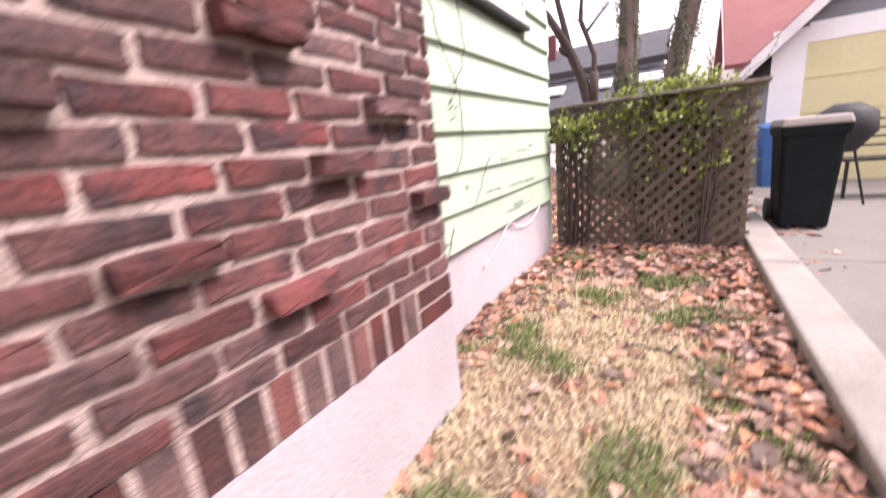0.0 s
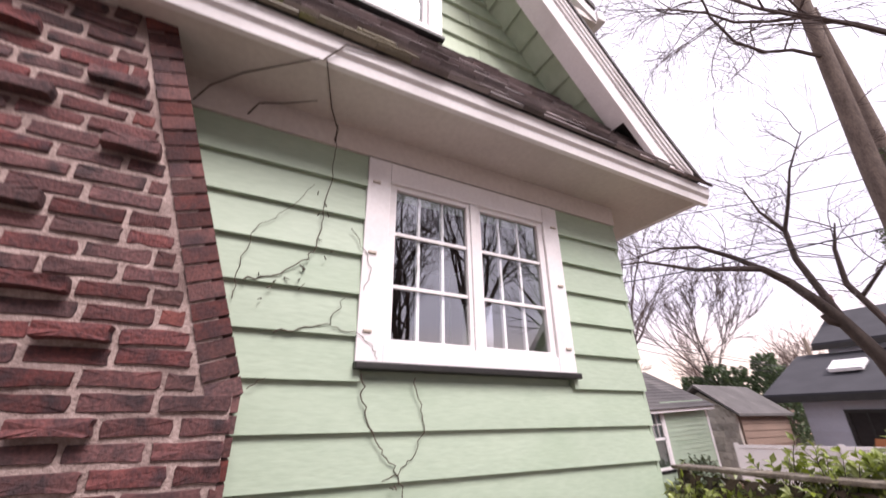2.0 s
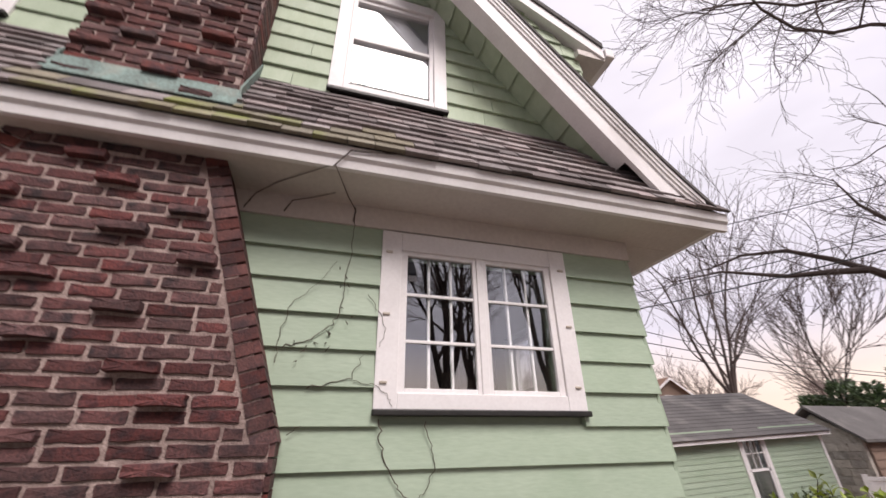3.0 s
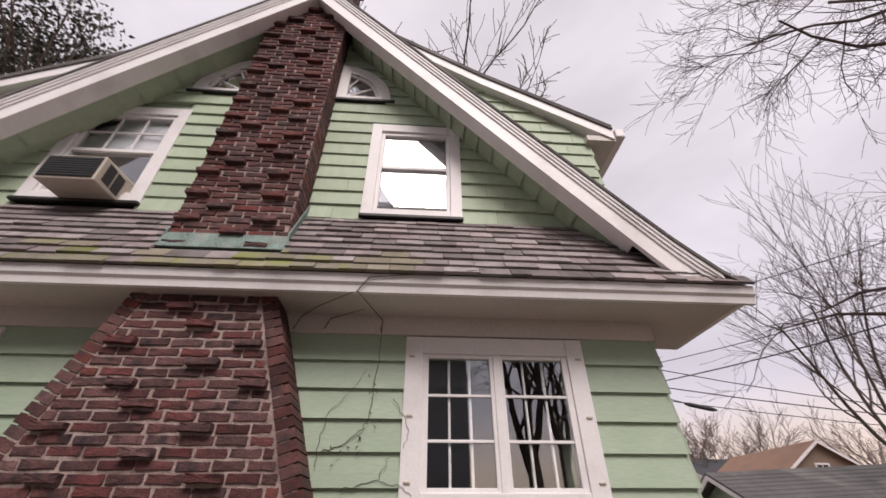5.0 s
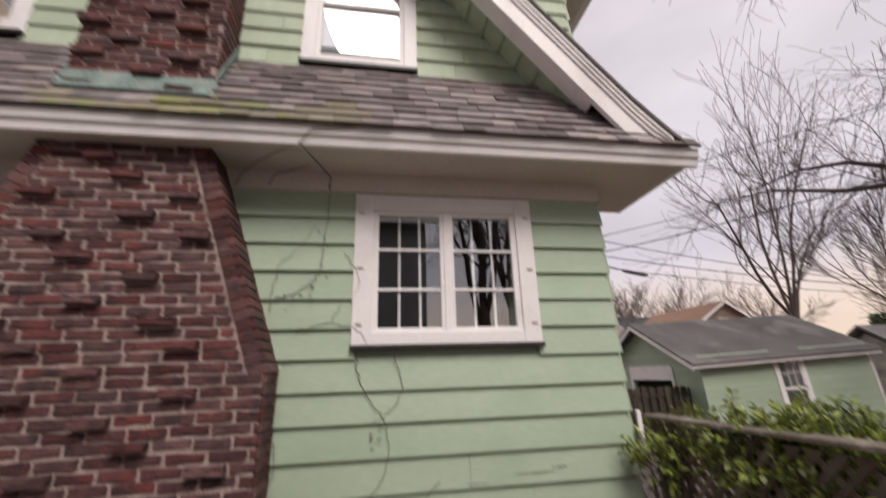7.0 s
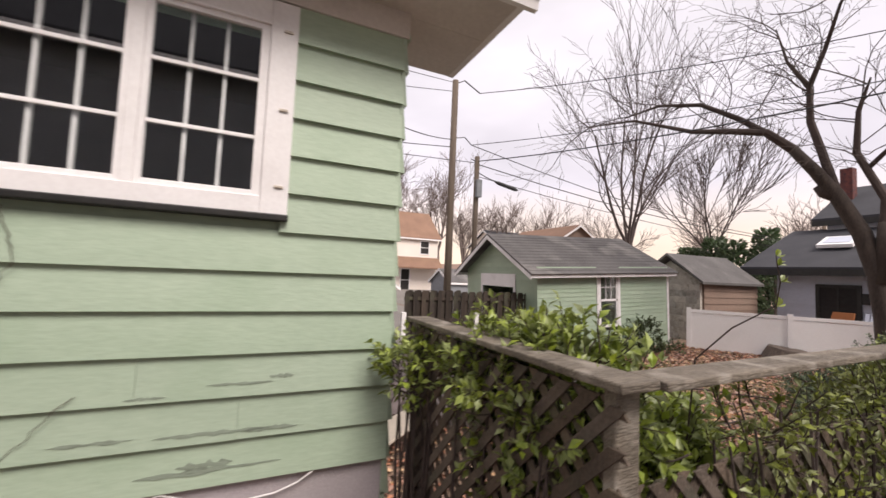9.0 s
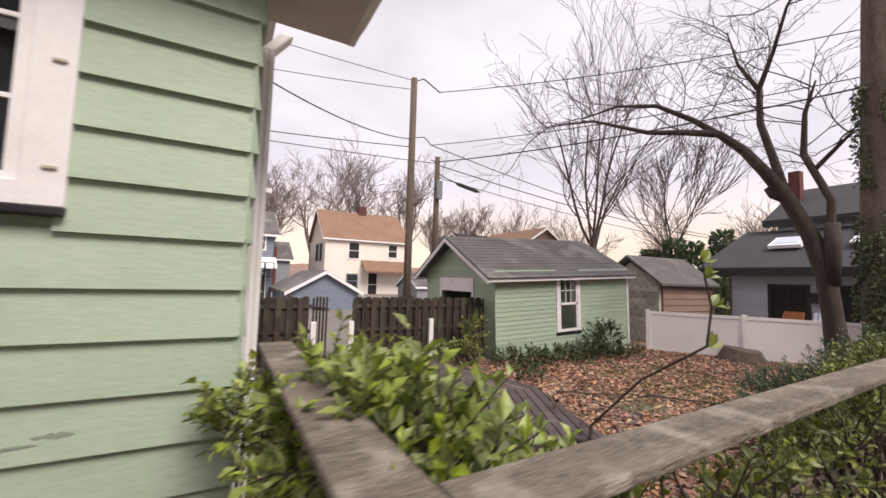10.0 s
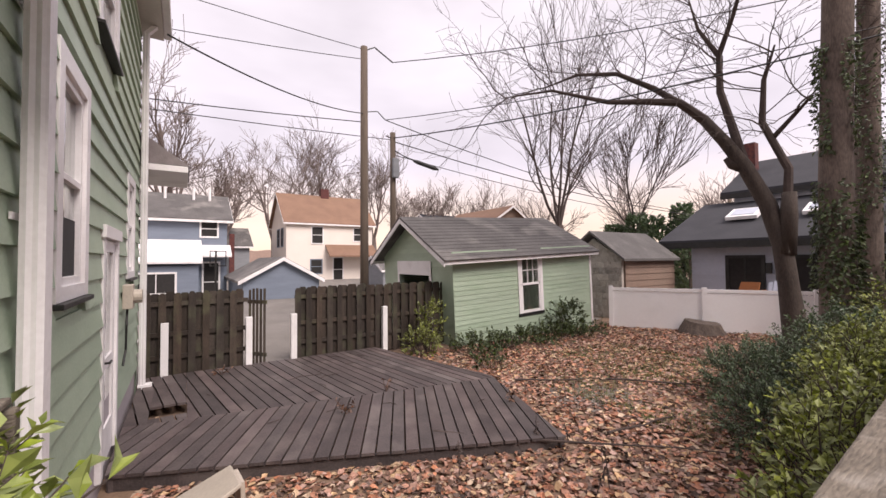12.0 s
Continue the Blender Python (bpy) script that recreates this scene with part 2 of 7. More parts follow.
GREY_WALL = material("grey_shingle_siding", (0.27, 0.28, 0.30), (0.20, 0.21, 0.225), 0.8, scale=1.5, fine=14, stretch=(1, 1, 5), bump=0.3)
BROWN_SIDING = material("brown_siding", (0.26, 0.18, 0.14), (0.20, 0.14, 0.11), 0.8, scale=1.0, fine=20, bump=0.1)
PEELING = material("peeling_white_shingles", (0.55, 0.50, 0.45), (0.34, 0.30, 0.27), 0.9, scale=3, fine=30, bump=0.4, rand="object", spread=0.2, spots=(0.16, 0.14, 0.12), spot_scale=3.5, spot_amount=0.6)
YELLOW = material("pale_yellow_door", (0.72, 0.66, 0.38), (0.66, 0.60, 0.34), 0.6, scale=0.8, fine=15, bump=0.05)
POLE_WOOD = material("utility_pole_wood", (0.155, 0.118, 0.088), (0.085, 0.064, 0.05), 0.9, scale=3, stretch=(5, 5, 0.4), fine=40, bump=0.5)
WIRE = material("black_cable", (0.03, 0.03, 0.032), (0.02, 0.02, 0.02), 0.6, bump=0)
ORANGE_WOOD = material("orange_wood", (0.45, 0.17, 0.06), (0.36, 0.13, 0.045), 0.6, scale=3, fine=30, bump=0.1)
VINE = material("brown_vine", (0.105, 0.078, 0.06), (0.06, 0.043, 0.035), 0.9, scale=8, fine=60, bump=0.2)
FAR_LAND = material("far_woodland", (0.30, 0.21, 0.17), (0.22, 0.155, 0.13), 1.0, scale=0.2, fine=2, bump=0)


def glass(name, tint=(1, 1, 1)):
    m = bpy.data.materials.new(name)
    m.use_nodes = True
    b = m.node_tree.nodes["Principled BSDF"]
    b.inputs["Base Color"].default_value = (*tint, 1)
    b.inputs["Transmission Weight"].default_value, b.inputs["Roughness"].default_value, b.inputs["IOR"].default_value = 1.0, 0.008, 2.25
    return m


GLASS = glass("window_glass", (0.75, 0.77, 0.78))


# ---- building blocks ----
class Geo:
    """Collects faces for one mesh."""

    def __init__(self):
        self.v, self.f = [], []

    def add(self, verts, faces):
        k = len(self.v)
        self.v.extend(tuple(p) for p in verts)
        self.f.extend(tuple(k + i for i in q) for q in faces)
        return self

    def hexa(self, p):
        """Eight corners: four below, four above, each anticlockwise from above."""
        return self.add(p, [(3, 2, 1, 0), (4, 5, 6, 7), (0, 1, 5, 4), (1, 2, 6, 5), (2, 3, 7, 6), (3, 0, 4, 7)])

    def box(self, x0, x1, y0, y1, z0, z1):
        x0, x1 = min(x0, x1), max(x0, x1)
        y0, y1 = min(y0, y1), max(y0, y1)
        return self.hexa([(x0, y0, z0), (x1, y0, z0), (x1, y1, z0), (x0, y1, z0), (x0, y0, z1), (x1, y0, z1), (x1, y1, z1), (x0, y1, z1)])

    def prism(self, poly, way):
        """A polygon in space, extruded by a vector."""
        n = len(poly)
        way = Vector(way)
        p = [Vector(q) for q in poly]
        faces = [tuple(range(n - 1, -1, -1)), tuple(range(n, 2 * n))] + [(i, (i + 1) % n, n + (i + 1) % n, n + i) for i in range(n)]
        return self.add([tuple(q) for q in p] + [tuple(q + way) for q in p], faces)

    def tube(self, pts, radii, sides=6, caps=True):
        pts = [Vector(p) for p in pts]
        if not hasattr(radii, "__len__"):
            radii = [radii] * len(pts)
        k, n = len(self.v), len(pts)
        u = None
        for i, p in enumerate(pts):
            d = (pts[min(i + 1, n - 1)] - pts[max(i - 1, 0)])
            d = d.normalized() if d.length > 1e-9 else Vector((0, 0, 1))
            if u is None:
                u = d.orthogonal().normalized()
            u = u - d * u.dot(d)
            u = u.normalized() if u.length > 1e-6 else d.orthogonal().normalized()
            w = d.cross(u)
            for j in range(sides):
                a = 2 * math.pi * j / sides
                self.v.append(tuple(p + (u * math.cos(a) + w * math.sin(a)) * radii[i]))
        for i in range(n - 1):
            for j in range(sides):
                j2 = (j + 1) % sides
                self.f.append((k + i * sides + j, k + i * sides + j2, k + (i + 1) * sides + j2, k + (i + 1) * sides + j))
        if caps:
            self.f.append(tuple(k + j for j in range(sides - 1, -1, -1)))
            self.f.append(tuple(k + (n - 1) * sides + j for j in range(sides)))
        return self

    def make(self, name, mat, parent=None, label="", smooth=False, bevel=0.0):
        me = bpy.data.meshes.new(name)
        me.from_pydata(self.v, [], self.f)
        me.materials.append(mat)
        if smooth:
            me.shade_smooth()
        ob = new(name, me)
        if parent:
            ob.parent = parent
        if label:
            ob["label"] = label
        if bevel:
            md = ob.modifiers.new("edge", "BEVEL")
            md.width, md.segments, md.limit_method = bevel, 2, "ANGLE"
        return ob


def thing(name, label, category, group="", at=(0, 0, 0)):
    e = new(name)
    e.location = at
    return tagged(e, label, category, group)


def structure(ob, label="", category=""):
    return tagged(ob, label, category, kind="structure")


def span_minus(a, b, holes):
    """The parts of a..b outside the holes."""
    parts = [(a, b)]
    for h0, h1 in holes:
        nxt = []
        for p0, p1 in parts:
            if h1 <= p0 or h0 >= p1:
                nxt.append((p0, p1))
                continue
            if h0 > p0:
                nxt.append((p0, h0))
            if h1 < p1:
                nxt.append((h1, p1))
        parts = nxt
    return [p for p in parts if p[1] - p[0] > 0.012]


def clip(poly, a, b, c):
    """The part of a flat polygon where a*x + b*y <= c."""
    out = []
    for i, p in enumerate(poly):
        q = poly[(i + 1) % len(poly)]
        dp, dq = a * p[0] + b * p[1] - c, a * q[0] + b * q[1] - c
        if dp <= 0:
            out.append(p)
        if dp * dq < 0:
            s = dp / (dp - dq)
            out.append((p[0] + s * (q[0] - p[0]), p[1] + s * (q[1] - p[1])))
    return out


def ease(v):
    v = min(1.0, max(0.0, v))
    return v * v * (3 - 2 * v)


rng = random.Random(7)

# ---- ground ----
KERB_X0, KERB_X1 = 0.74, 0.97


def ground_z(x, y):
    """The side yard lies level; the back yard drops behind the lattice fence."""
    z = -0.04 + 0.02 * noise.noise((x * 1.3, y * 1.3, 0.0))
    back = max(ease((y - 4.25) / 1.6), ease((-0.9 - x) / 0.8) if y > 3.9 else 0.0) * ease((0.8 - x) / 0.6)
    z -= 0.40 * back
    z += back * 0.05 * noise.noise((x * 0.6, y * 0.6, 3.0))
    if x > KERB_X0:
        z = min(z, -0.06)
    if x < -7.4 and y < 11:
        z = min(z, -0.45)
    far = max(abs(x + 3) - 25, abs(y - 8) - 25, 0)
    return z - min(far * 0.02, 1.2)


g = Geo()
xs = [-400, -150, -60, -40, -28] + [-20 + 0.5 * i for i in range(49)] + [5, 7, 10, 16, 30, 60, 150, 400]
ys = [-400, -150, -60, -30, -15, -8, -4] + [-2 + 0.4 * i for i in range(56)] + [22, 25, 30, 40, 60, 150, 400]
g.v = [(x, y, ground_z(x, y)) for y in ys for x in xs]
nx = len(xs)
g.f = [(j * nx + i, j * nx + i + 1, (j + 1) * nx + i + 1, (j + 1) * nx + i) for j in range(len(ys) - 1) for i in range(nx - 1)]
structure(g.make("ground", SOIL, smooth=True), "brown soil yard strewn with dead leaves", "ground")

kerb = thing("kerb", "low concrete kerb between side yard and driveway", "kerb")
tagged(kerb, kind="structure")
y = -6.0
while y < 9.0:
    Geo().box(KERB_X0, KERB_X1, y, y + 2.4, -0.25, 0.055 + rng.uniform(-0.004, 0.004)).make("kerb_block", KERB, kerb, bevel=0.018)
    y += 2.405
drive = structure(Geo().box(KERB_X1, 9.0, -30, -29.9, -0.2, -0.03).make("driveway", DRIVE), "worn concrete driveway slabs", "driveway")
for i in range(14):
    for j in range(2):
        x0 = KERB_X1 + 0.005 + j * 2.0
        Geo().box(x0, x0 + 1.99, -14 + i * 3.0, -14 + i * 3.0 + 2.985, -0.2, -0.028 - 0.004 * j).make("slab", DRIVE, drive, bevel=0.01)

# ---- house: side wall with gable, rear wall ----
WX = -0.79          # face of the side wall
WY = 4.045          # face of the rear wall
MID = 0.60          # ridge
FAR_X = -6.95       # far end of the house
LOW_Y = 2 * MID - WY


def gable_half(z):
    """Half the width of the side wall at height z."""
    return 3.445 if z < 5.55 else max(0.02, min(3.445, 0.9 + (7.42 - z) / 0.74))


Q = 0.66
OPEN = [  # y0, y1, z0, z1 of the casings' outlines
    (2.03, 3.43, 1.75, 2.93), (-2.36, -0.96, 1.75, 2.93), (1.52, 2.515, 4.115, 5.515), (-1.645, -0.52, 4.15, 5.59)]


def holes_at(z0, z1, inset):
    hs = [(a + inset, b - inset) for a, b, c, d in OPEN if c + inset < z1 and d - inset > z0]
    zm = min(max((z0 + z1) / 2, 5.94), 6.65)
    if z1 > 5.95 and z0 < 5.95 + Q - 0.05:
        r = math.sqrt(max(0.01, Q * Q - (zm - 5.93) ** 2)) - inset
        hs += [(0.9, 1.0 + r), (0.09 - r, 0.2)]
    return hs


wall_side = Geo()
zs = sorted({0.452, 1.87, 2.81, 4.235, 4.27, 5.395, 5.47, 5.55, 6.02, 6.2, 6.35, 6.5, 6.65, 6.9, 7.2, 7.5, 7.7})
for z0, z1 in zip(zs, zs[1:]):
    for a, b in span_minus(MID - 3.44, MID + 3.44, holes_at(z0 + 0.01, z1 - 0.01, 0.12)):
        a0, a1 = max(a, MID - gable_half(z0)), max(a, MID - gable_half(z1))
        b0, b1 = min(b, MID + gable_half(z0)), min(b, MID + gable_half(z1))
        if b0 > a0:
            wall_side.prism([(WX - 0.02, a0, z0), (WX - 0.02, b0, z0), (WX - 0.02, max(b1, a1 + 0.001), z1), (WX - 0.02, a1, z1)], (-0.16, 0, 0))
wall_side = structure(wall_side.make("wall_side", GREEN), "green clapboard house wall with shingled gable", "wall")


def board(side, a0, b0, a1, b1, z0, z1, thick, mat, parent, name):
    """One lapped board: thick at its lower edge, thin above. side 'x': on the side wall, 'y': on the rear wall."""
    o0, o1, back = thick, 0.003, -0.018
    if side == "x":
        p = [(WX + back, a0, z0), (WX + o0, a0, z0), (WX + o0, b0, z0), (WX + back, b0, z0), (WX + back, a1, z1), (WX + o1, a1, z1), (WX + o1, b1, z1), (WX + back, b1, z1)]
    else:
        p = [(a0, WY + back, z0), (b0, WY + back, z0), (b0, WY + o0, z0), (a0, WY + o0, z0), (a1, WY + back, z1), (b1, WY + back, z1), (b1, WY + o1, z1), (a1, WY + o1, z1)]
    return Geo().hexa(p).make(name, mat, parent)


CY, SHZ, TOPZ = 0.545, 1.62, 3.13


def ch_half(z):
    """Half the width of the chimney at height z."""
    if z < SHZ:
        return 1.02
    if z < TOPZ:
        return 1.02 + (0.50 - 1.02) * (z - SHZ) / (TOPZ - SHZ)
    return 0.475


STEP = 0.2078
z = 0.449
while z < 2.94:
    z1 = min(z + STEP, 2.945)
    sag = 0.003
    for a, b in span_minus(LOW_Y, WY - 0.002, holes_at(z, z1, 0.03) + [(CY - ch_half(z1) + 0.03, CY + ch_half(z1) - 0.03)]):
        cut = a + (b - a) * rng.uniform(0.3, 0.7) if b - a > 1.5 and rng.random() < 0.4 else None
        for c, d in ([(a, b)] if cut is None else [(a, cut - 0.001), (cut + 0.001, b)]):
            t0, t1 = rng.uniform(-sag, sag), rng.uniform(0.028, 0.031)
            board("x", c, d, c, d, z + t0, z1 + 0.012, t1, GREEN, wall_side, "clapboard")
    z += STEP
worn = material("weathered_bare_board", (0.25, 0.30, 0.235), (0.17, 0.20, 0.155), 0.8, scale=9, stretch=(1, 0.3, 2), fine=70, bump=0.3)
for y0, k, up, length, tall in ((2.86, 0, 0.075, 0.62, 0.022), (3.02, 0, 0.10, 0.24, 0.030), (2.55, 1, 0.05, 0.30, 0.014), (2.92, 1, 0.04, 0.50, 0.016), (3.30, 1, 0.035, 0.25, 0.018), (3.12, 2, 0.06, 0.30, 0.012), (3.40, 2, 0.085, 0.12, 0.016), (2.80, 2, 0.02, 0.16, 0.010), (1.98, 0, 0.06, 0.10, 0.022), (2.30, 1, 0.11, 0.05, 0.02)):
    lo, hi, n = [], [], 14
    for q in range(n + 1):
        yy, swell = y0 + length * q / n, math.sin(math.pi * q / n) ** 0.5
        lo.append((yy, up - tall * swell * rng.uniform(0.15, 0.9)))
        hi.append((yy, up + tall * swell * rng.uniform(0.1, 0.8) + 0.001))
    edge = [(WX + 0.0325 - 0.1228 * v, yy, 0.449 + k * STEP + v) for yy, v in lo + hi[::-1]]
    Geo().prism(edge, (-0.004, 0, 0)).make("worn_patch", worn, wall_side, "bare weathered streak in the paint")
GABLE_STEP = 0.181
z = 4.10
while z < 7.7:
    z1 = z + GABLE_STEP
    zz = min(z1 + 0.012, 7.7)
    for a, b in span_minus(MID - gable_half(z), MID + gable_half(z), holes_at(z, z1, 0.03) + [(0.03, 1.0)]):
        y = a
        while y < b - 0.01:
            w = rng.choice((0.28, 0.4, 0.55, 0.8, 1.1)) * rng.uniform(0.8, 1.2)
            e = b if b - y - w < 0.15 else y + w
            a1, b1 = max(y, MID - gable_half(zz)), min(e, MID + gable_half(zz))
            if b1 > a1:
                board("x", y + 0.0015, e - 0.0015, a1 + 0.0015, b1 - 0.0015, z + rng.uniform(-0.004, 0.004), zz, rng.uniform(0.022, 0.030), GREEN_SHINGLE, wall_side, "shingle")
            y = e
    z += GABLE_STEP

structure(Geo().box(WX - 0.20, WX - 0.012, LOW_Y, WY - 0.012, -0.6, 0.45).make("foundation_side", CONCRETE), "lavender grey painted concrete foundation", "foundation")
structure(Geo().box(FAR_X, WX - 0.21, WY - 0.2, WY - 0.014, -0.7, 0.30).make("foundation_rear", CONCRETE), "grey painted concrete rear foundation", "foundation")

REAR_OPEN = [(-2.98, -2.12, 1.36, 2.88), (-4.62, -3.66, -0.27, 1.86), (-6.2, -5.35, 1.38, 2.75), (-4.4, -3.3, 3.55, 4.75), (-2.6, -1.7, 3.6, 4.75)]


def rear_holes(z0, z1, inset):
    return [(a + inset, b - inset) for a, b, c, d in REAR_OPEN if c + inset < z1 and d - inset > z0]


wall_rear = Geo()
zs = sorted({-0.27, 0.30, 1.48, 1.50, 1.76, 2.63, 2.76, 3.67, 3.72, 4.63, 5.5})
for z0, z1 in zip(zs, zs[1:]):
    for a, b in span_minus(FAR_X, WX - 0.19, rear_holes(z0 + 0.01, z1 - 0.01, 0.12)):
        wall_rear.box(a, b, WY - 0.18, WY - 0.02, z0, z1)
wall_rear = structure(wall_rear.make("wall_rear", GREEN), "green clapboard rear house wall", "wall")
z = 0.449 - 2 * STEP
while z < 5.4:
    st = STEP if z < 3.0 else 0.225
    for a, b in span_minus(FAR_X, WX + 0.012, rear_holes(z, z + st, 0.03)):
        board("y", a, b, a, b, z, z + st + 0.012, rng.uniform(0.026, 0.034), GREEN if z < 3 else GREEN_SHINGLE, wall_rear, "clapboard")
    z += st
structure(Geo().box(FAR_X - 0.15, FAR_X, LOW_Y, WY, -0.5, 5.5).make("wall_far", GREEN), "green far house wall", "wall")
structure(Geo().box(FAR_X, WX - 0.01, LOW_Y - 0.15, LOW_Y, -0.5, 5.5).make("wall_front", GREEN), "green front house wall", "wall")
# floor, ceiling and inner walls have the rooms' darkness painted in
structure(Geo().box(FAR_X, WX - 0.2, LOW_Y, WY - 0.2, -0.1, 0.0).make("floor", ROOM_SHADE), "house floor with room shade painted into its colour", "floor")
structure(Geo().box(FAR_X, WX - 0.2, LOW_Y, WY - 0.2, 3.2, 3.3).make("ceiling", ROOM_SHADE), "ceiling between the storeys", "ceiling")
structure(Geo().box(-3.2, -3.1, LOW_Y, WY - 0.2, 0.0, 3.2).make("wall_inner_1", ROOM_SHADE), "inner wall painted near-black as room shade", "wall")
structure(Geo().box(-2.6, -2.5, LOW_Y, WY - 0.2, 3.3, 7.0).make("wall_inner_2", ROOM_SHADE), "upstairs inner wall painted near-black as room shade", "wall")

# frieze, soffit and crown moulding under the pent roof
EY0, EY1 = 2 * MID - 4.72, 4.72
trim = thing("eave_trim", "cream painted frieze, soffit and crown moulding", "trim")
tagged(trim, kind="structure")
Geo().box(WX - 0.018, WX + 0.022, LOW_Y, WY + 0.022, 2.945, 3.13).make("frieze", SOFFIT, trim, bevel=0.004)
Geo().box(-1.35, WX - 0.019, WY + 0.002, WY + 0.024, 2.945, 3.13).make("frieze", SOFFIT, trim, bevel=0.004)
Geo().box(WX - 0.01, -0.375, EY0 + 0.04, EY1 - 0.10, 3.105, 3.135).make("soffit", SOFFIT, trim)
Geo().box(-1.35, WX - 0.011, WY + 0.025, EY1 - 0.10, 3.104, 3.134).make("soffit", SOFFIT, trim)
Geo().prism([(-0.40, EY0, 3.10), (-0.365, EY0, 3.10), (-0.355, EY0, 3.15), (-0.335, EY0, 3.17), (-0.325, EY0, 3.235), (-0.40, EY0, 3.235)], (0, EY1 - EY0, 0)).make("crown_moulding", WHITE, trim)
Geo().prism([(-0.401, EY1 - 0.12, 3.101), (-0.401, EY1 - 0.075, 3.101), (-0.401, EY1 - 0.06, 3.16), (-0.401, EY1 - 0.01, 3.234), (-0.401, EY1 - 0.12, 3.234)], (-0.95, 0, 0)).make("crown_moulding", WHITE, trim)

# pent roof of single shingles
PZ0, PZ1, PX0, PX1 = 3.245, 4.13, -0.312, WX - 0.005
slope = math.hypot(PZ1 - PZ0, PX1 - PX0)
ux, uz = (PX1 - PX0) / slope, (PZ1 - PZ0) / slope
nxp, nzp = uz, -ux


def pent_half(z):
    """Half the length of the skirt roof at height z: it runs in under the rake."""
    return 4.12 - 0.52 * ease((z - 3.25) / 0.36) - max(0.0, z - 3.61) / 1.2


P = pent_half(PZ1)
pent = Geo().add([(PX0 - 0.035, EY0, PZ0 - 0.005), (PX0 - 0.035, EY1, PZ0 - 0.005), (PX1, EY1 - 0.3, PZ0 - 0.005), (PX1, EY0 + 0.3, PZ0 - 0.005), (PX1, MID - P, PZ1 - 0.06), (PX1, MID + P, PZ1 - 0.06)],
                 [(0, 1, 5, 4), (3, 2, 1, 0), (1, 2, 5), (0, 4, 3), (2, 3, 4, 5)]).make("pent_roof", ROOF_GREY)
structure(pent, "steep skirt roof of weathered grey shingles with moss", "roof")
rows_n = 9
for r in range(rows_n):
    s0, s1 = slope * r / rows_n - 0.012, slope * (r + 1) / rows_n + 0.012
    y = EY0 - rng.uniform(0, 0.2)
    while y < EY1 - 0.02:
        w = rng.uniform(0.15, 0.30)
        half = pent_half(PZ0 + uz * (s0 + 0.03))
        a, b = max(y, MID - half), min(y + w - 0.004, MID + half + rng.uniform(0, 0.01))
        lift0, lift1 = rng.uniform(0.020, 0.034), 0.004
        d = rng.uniform(-0.006, 0.006)
        spans = span_minus(a, b, [(0.055, 1.035)] if r >= 2 else []) if b > a + 0.01 else []
        for a, b in spans:
            p = []
            for s, l in ((s0 + d, lift0), (s1, lift1)):
                for yy, ll in ((a, 0.0), (b, 0.0), (b, l), (a, l)):
                    p.append((PX0 + ux * s + nxp * ll, yy, PZ0 + uz * s + nzp * ll))
            mossy = r < 3 and -0.9 < a < 1.9 and rng.random() < (0.95, 0.6, 0.25)[r]
            Geo().hexa(p).make("shingle", MOSSY if mossy else ROOF_SH, pent)
        y += w

# main roof: rake overhang with barge boards, and the dormer roofs behind
roof = thing("roof", "steep gabled house roof with white barge boards", "roof")
tagged(roof, kind="structure")


def rake_z(d):
    """Height of the roof's edge, d metres from the ridge; it flares out at its foot."""
    return 7.98 - 1.2 * d + 0.10 * ease((d - 3.5) / 0.7)


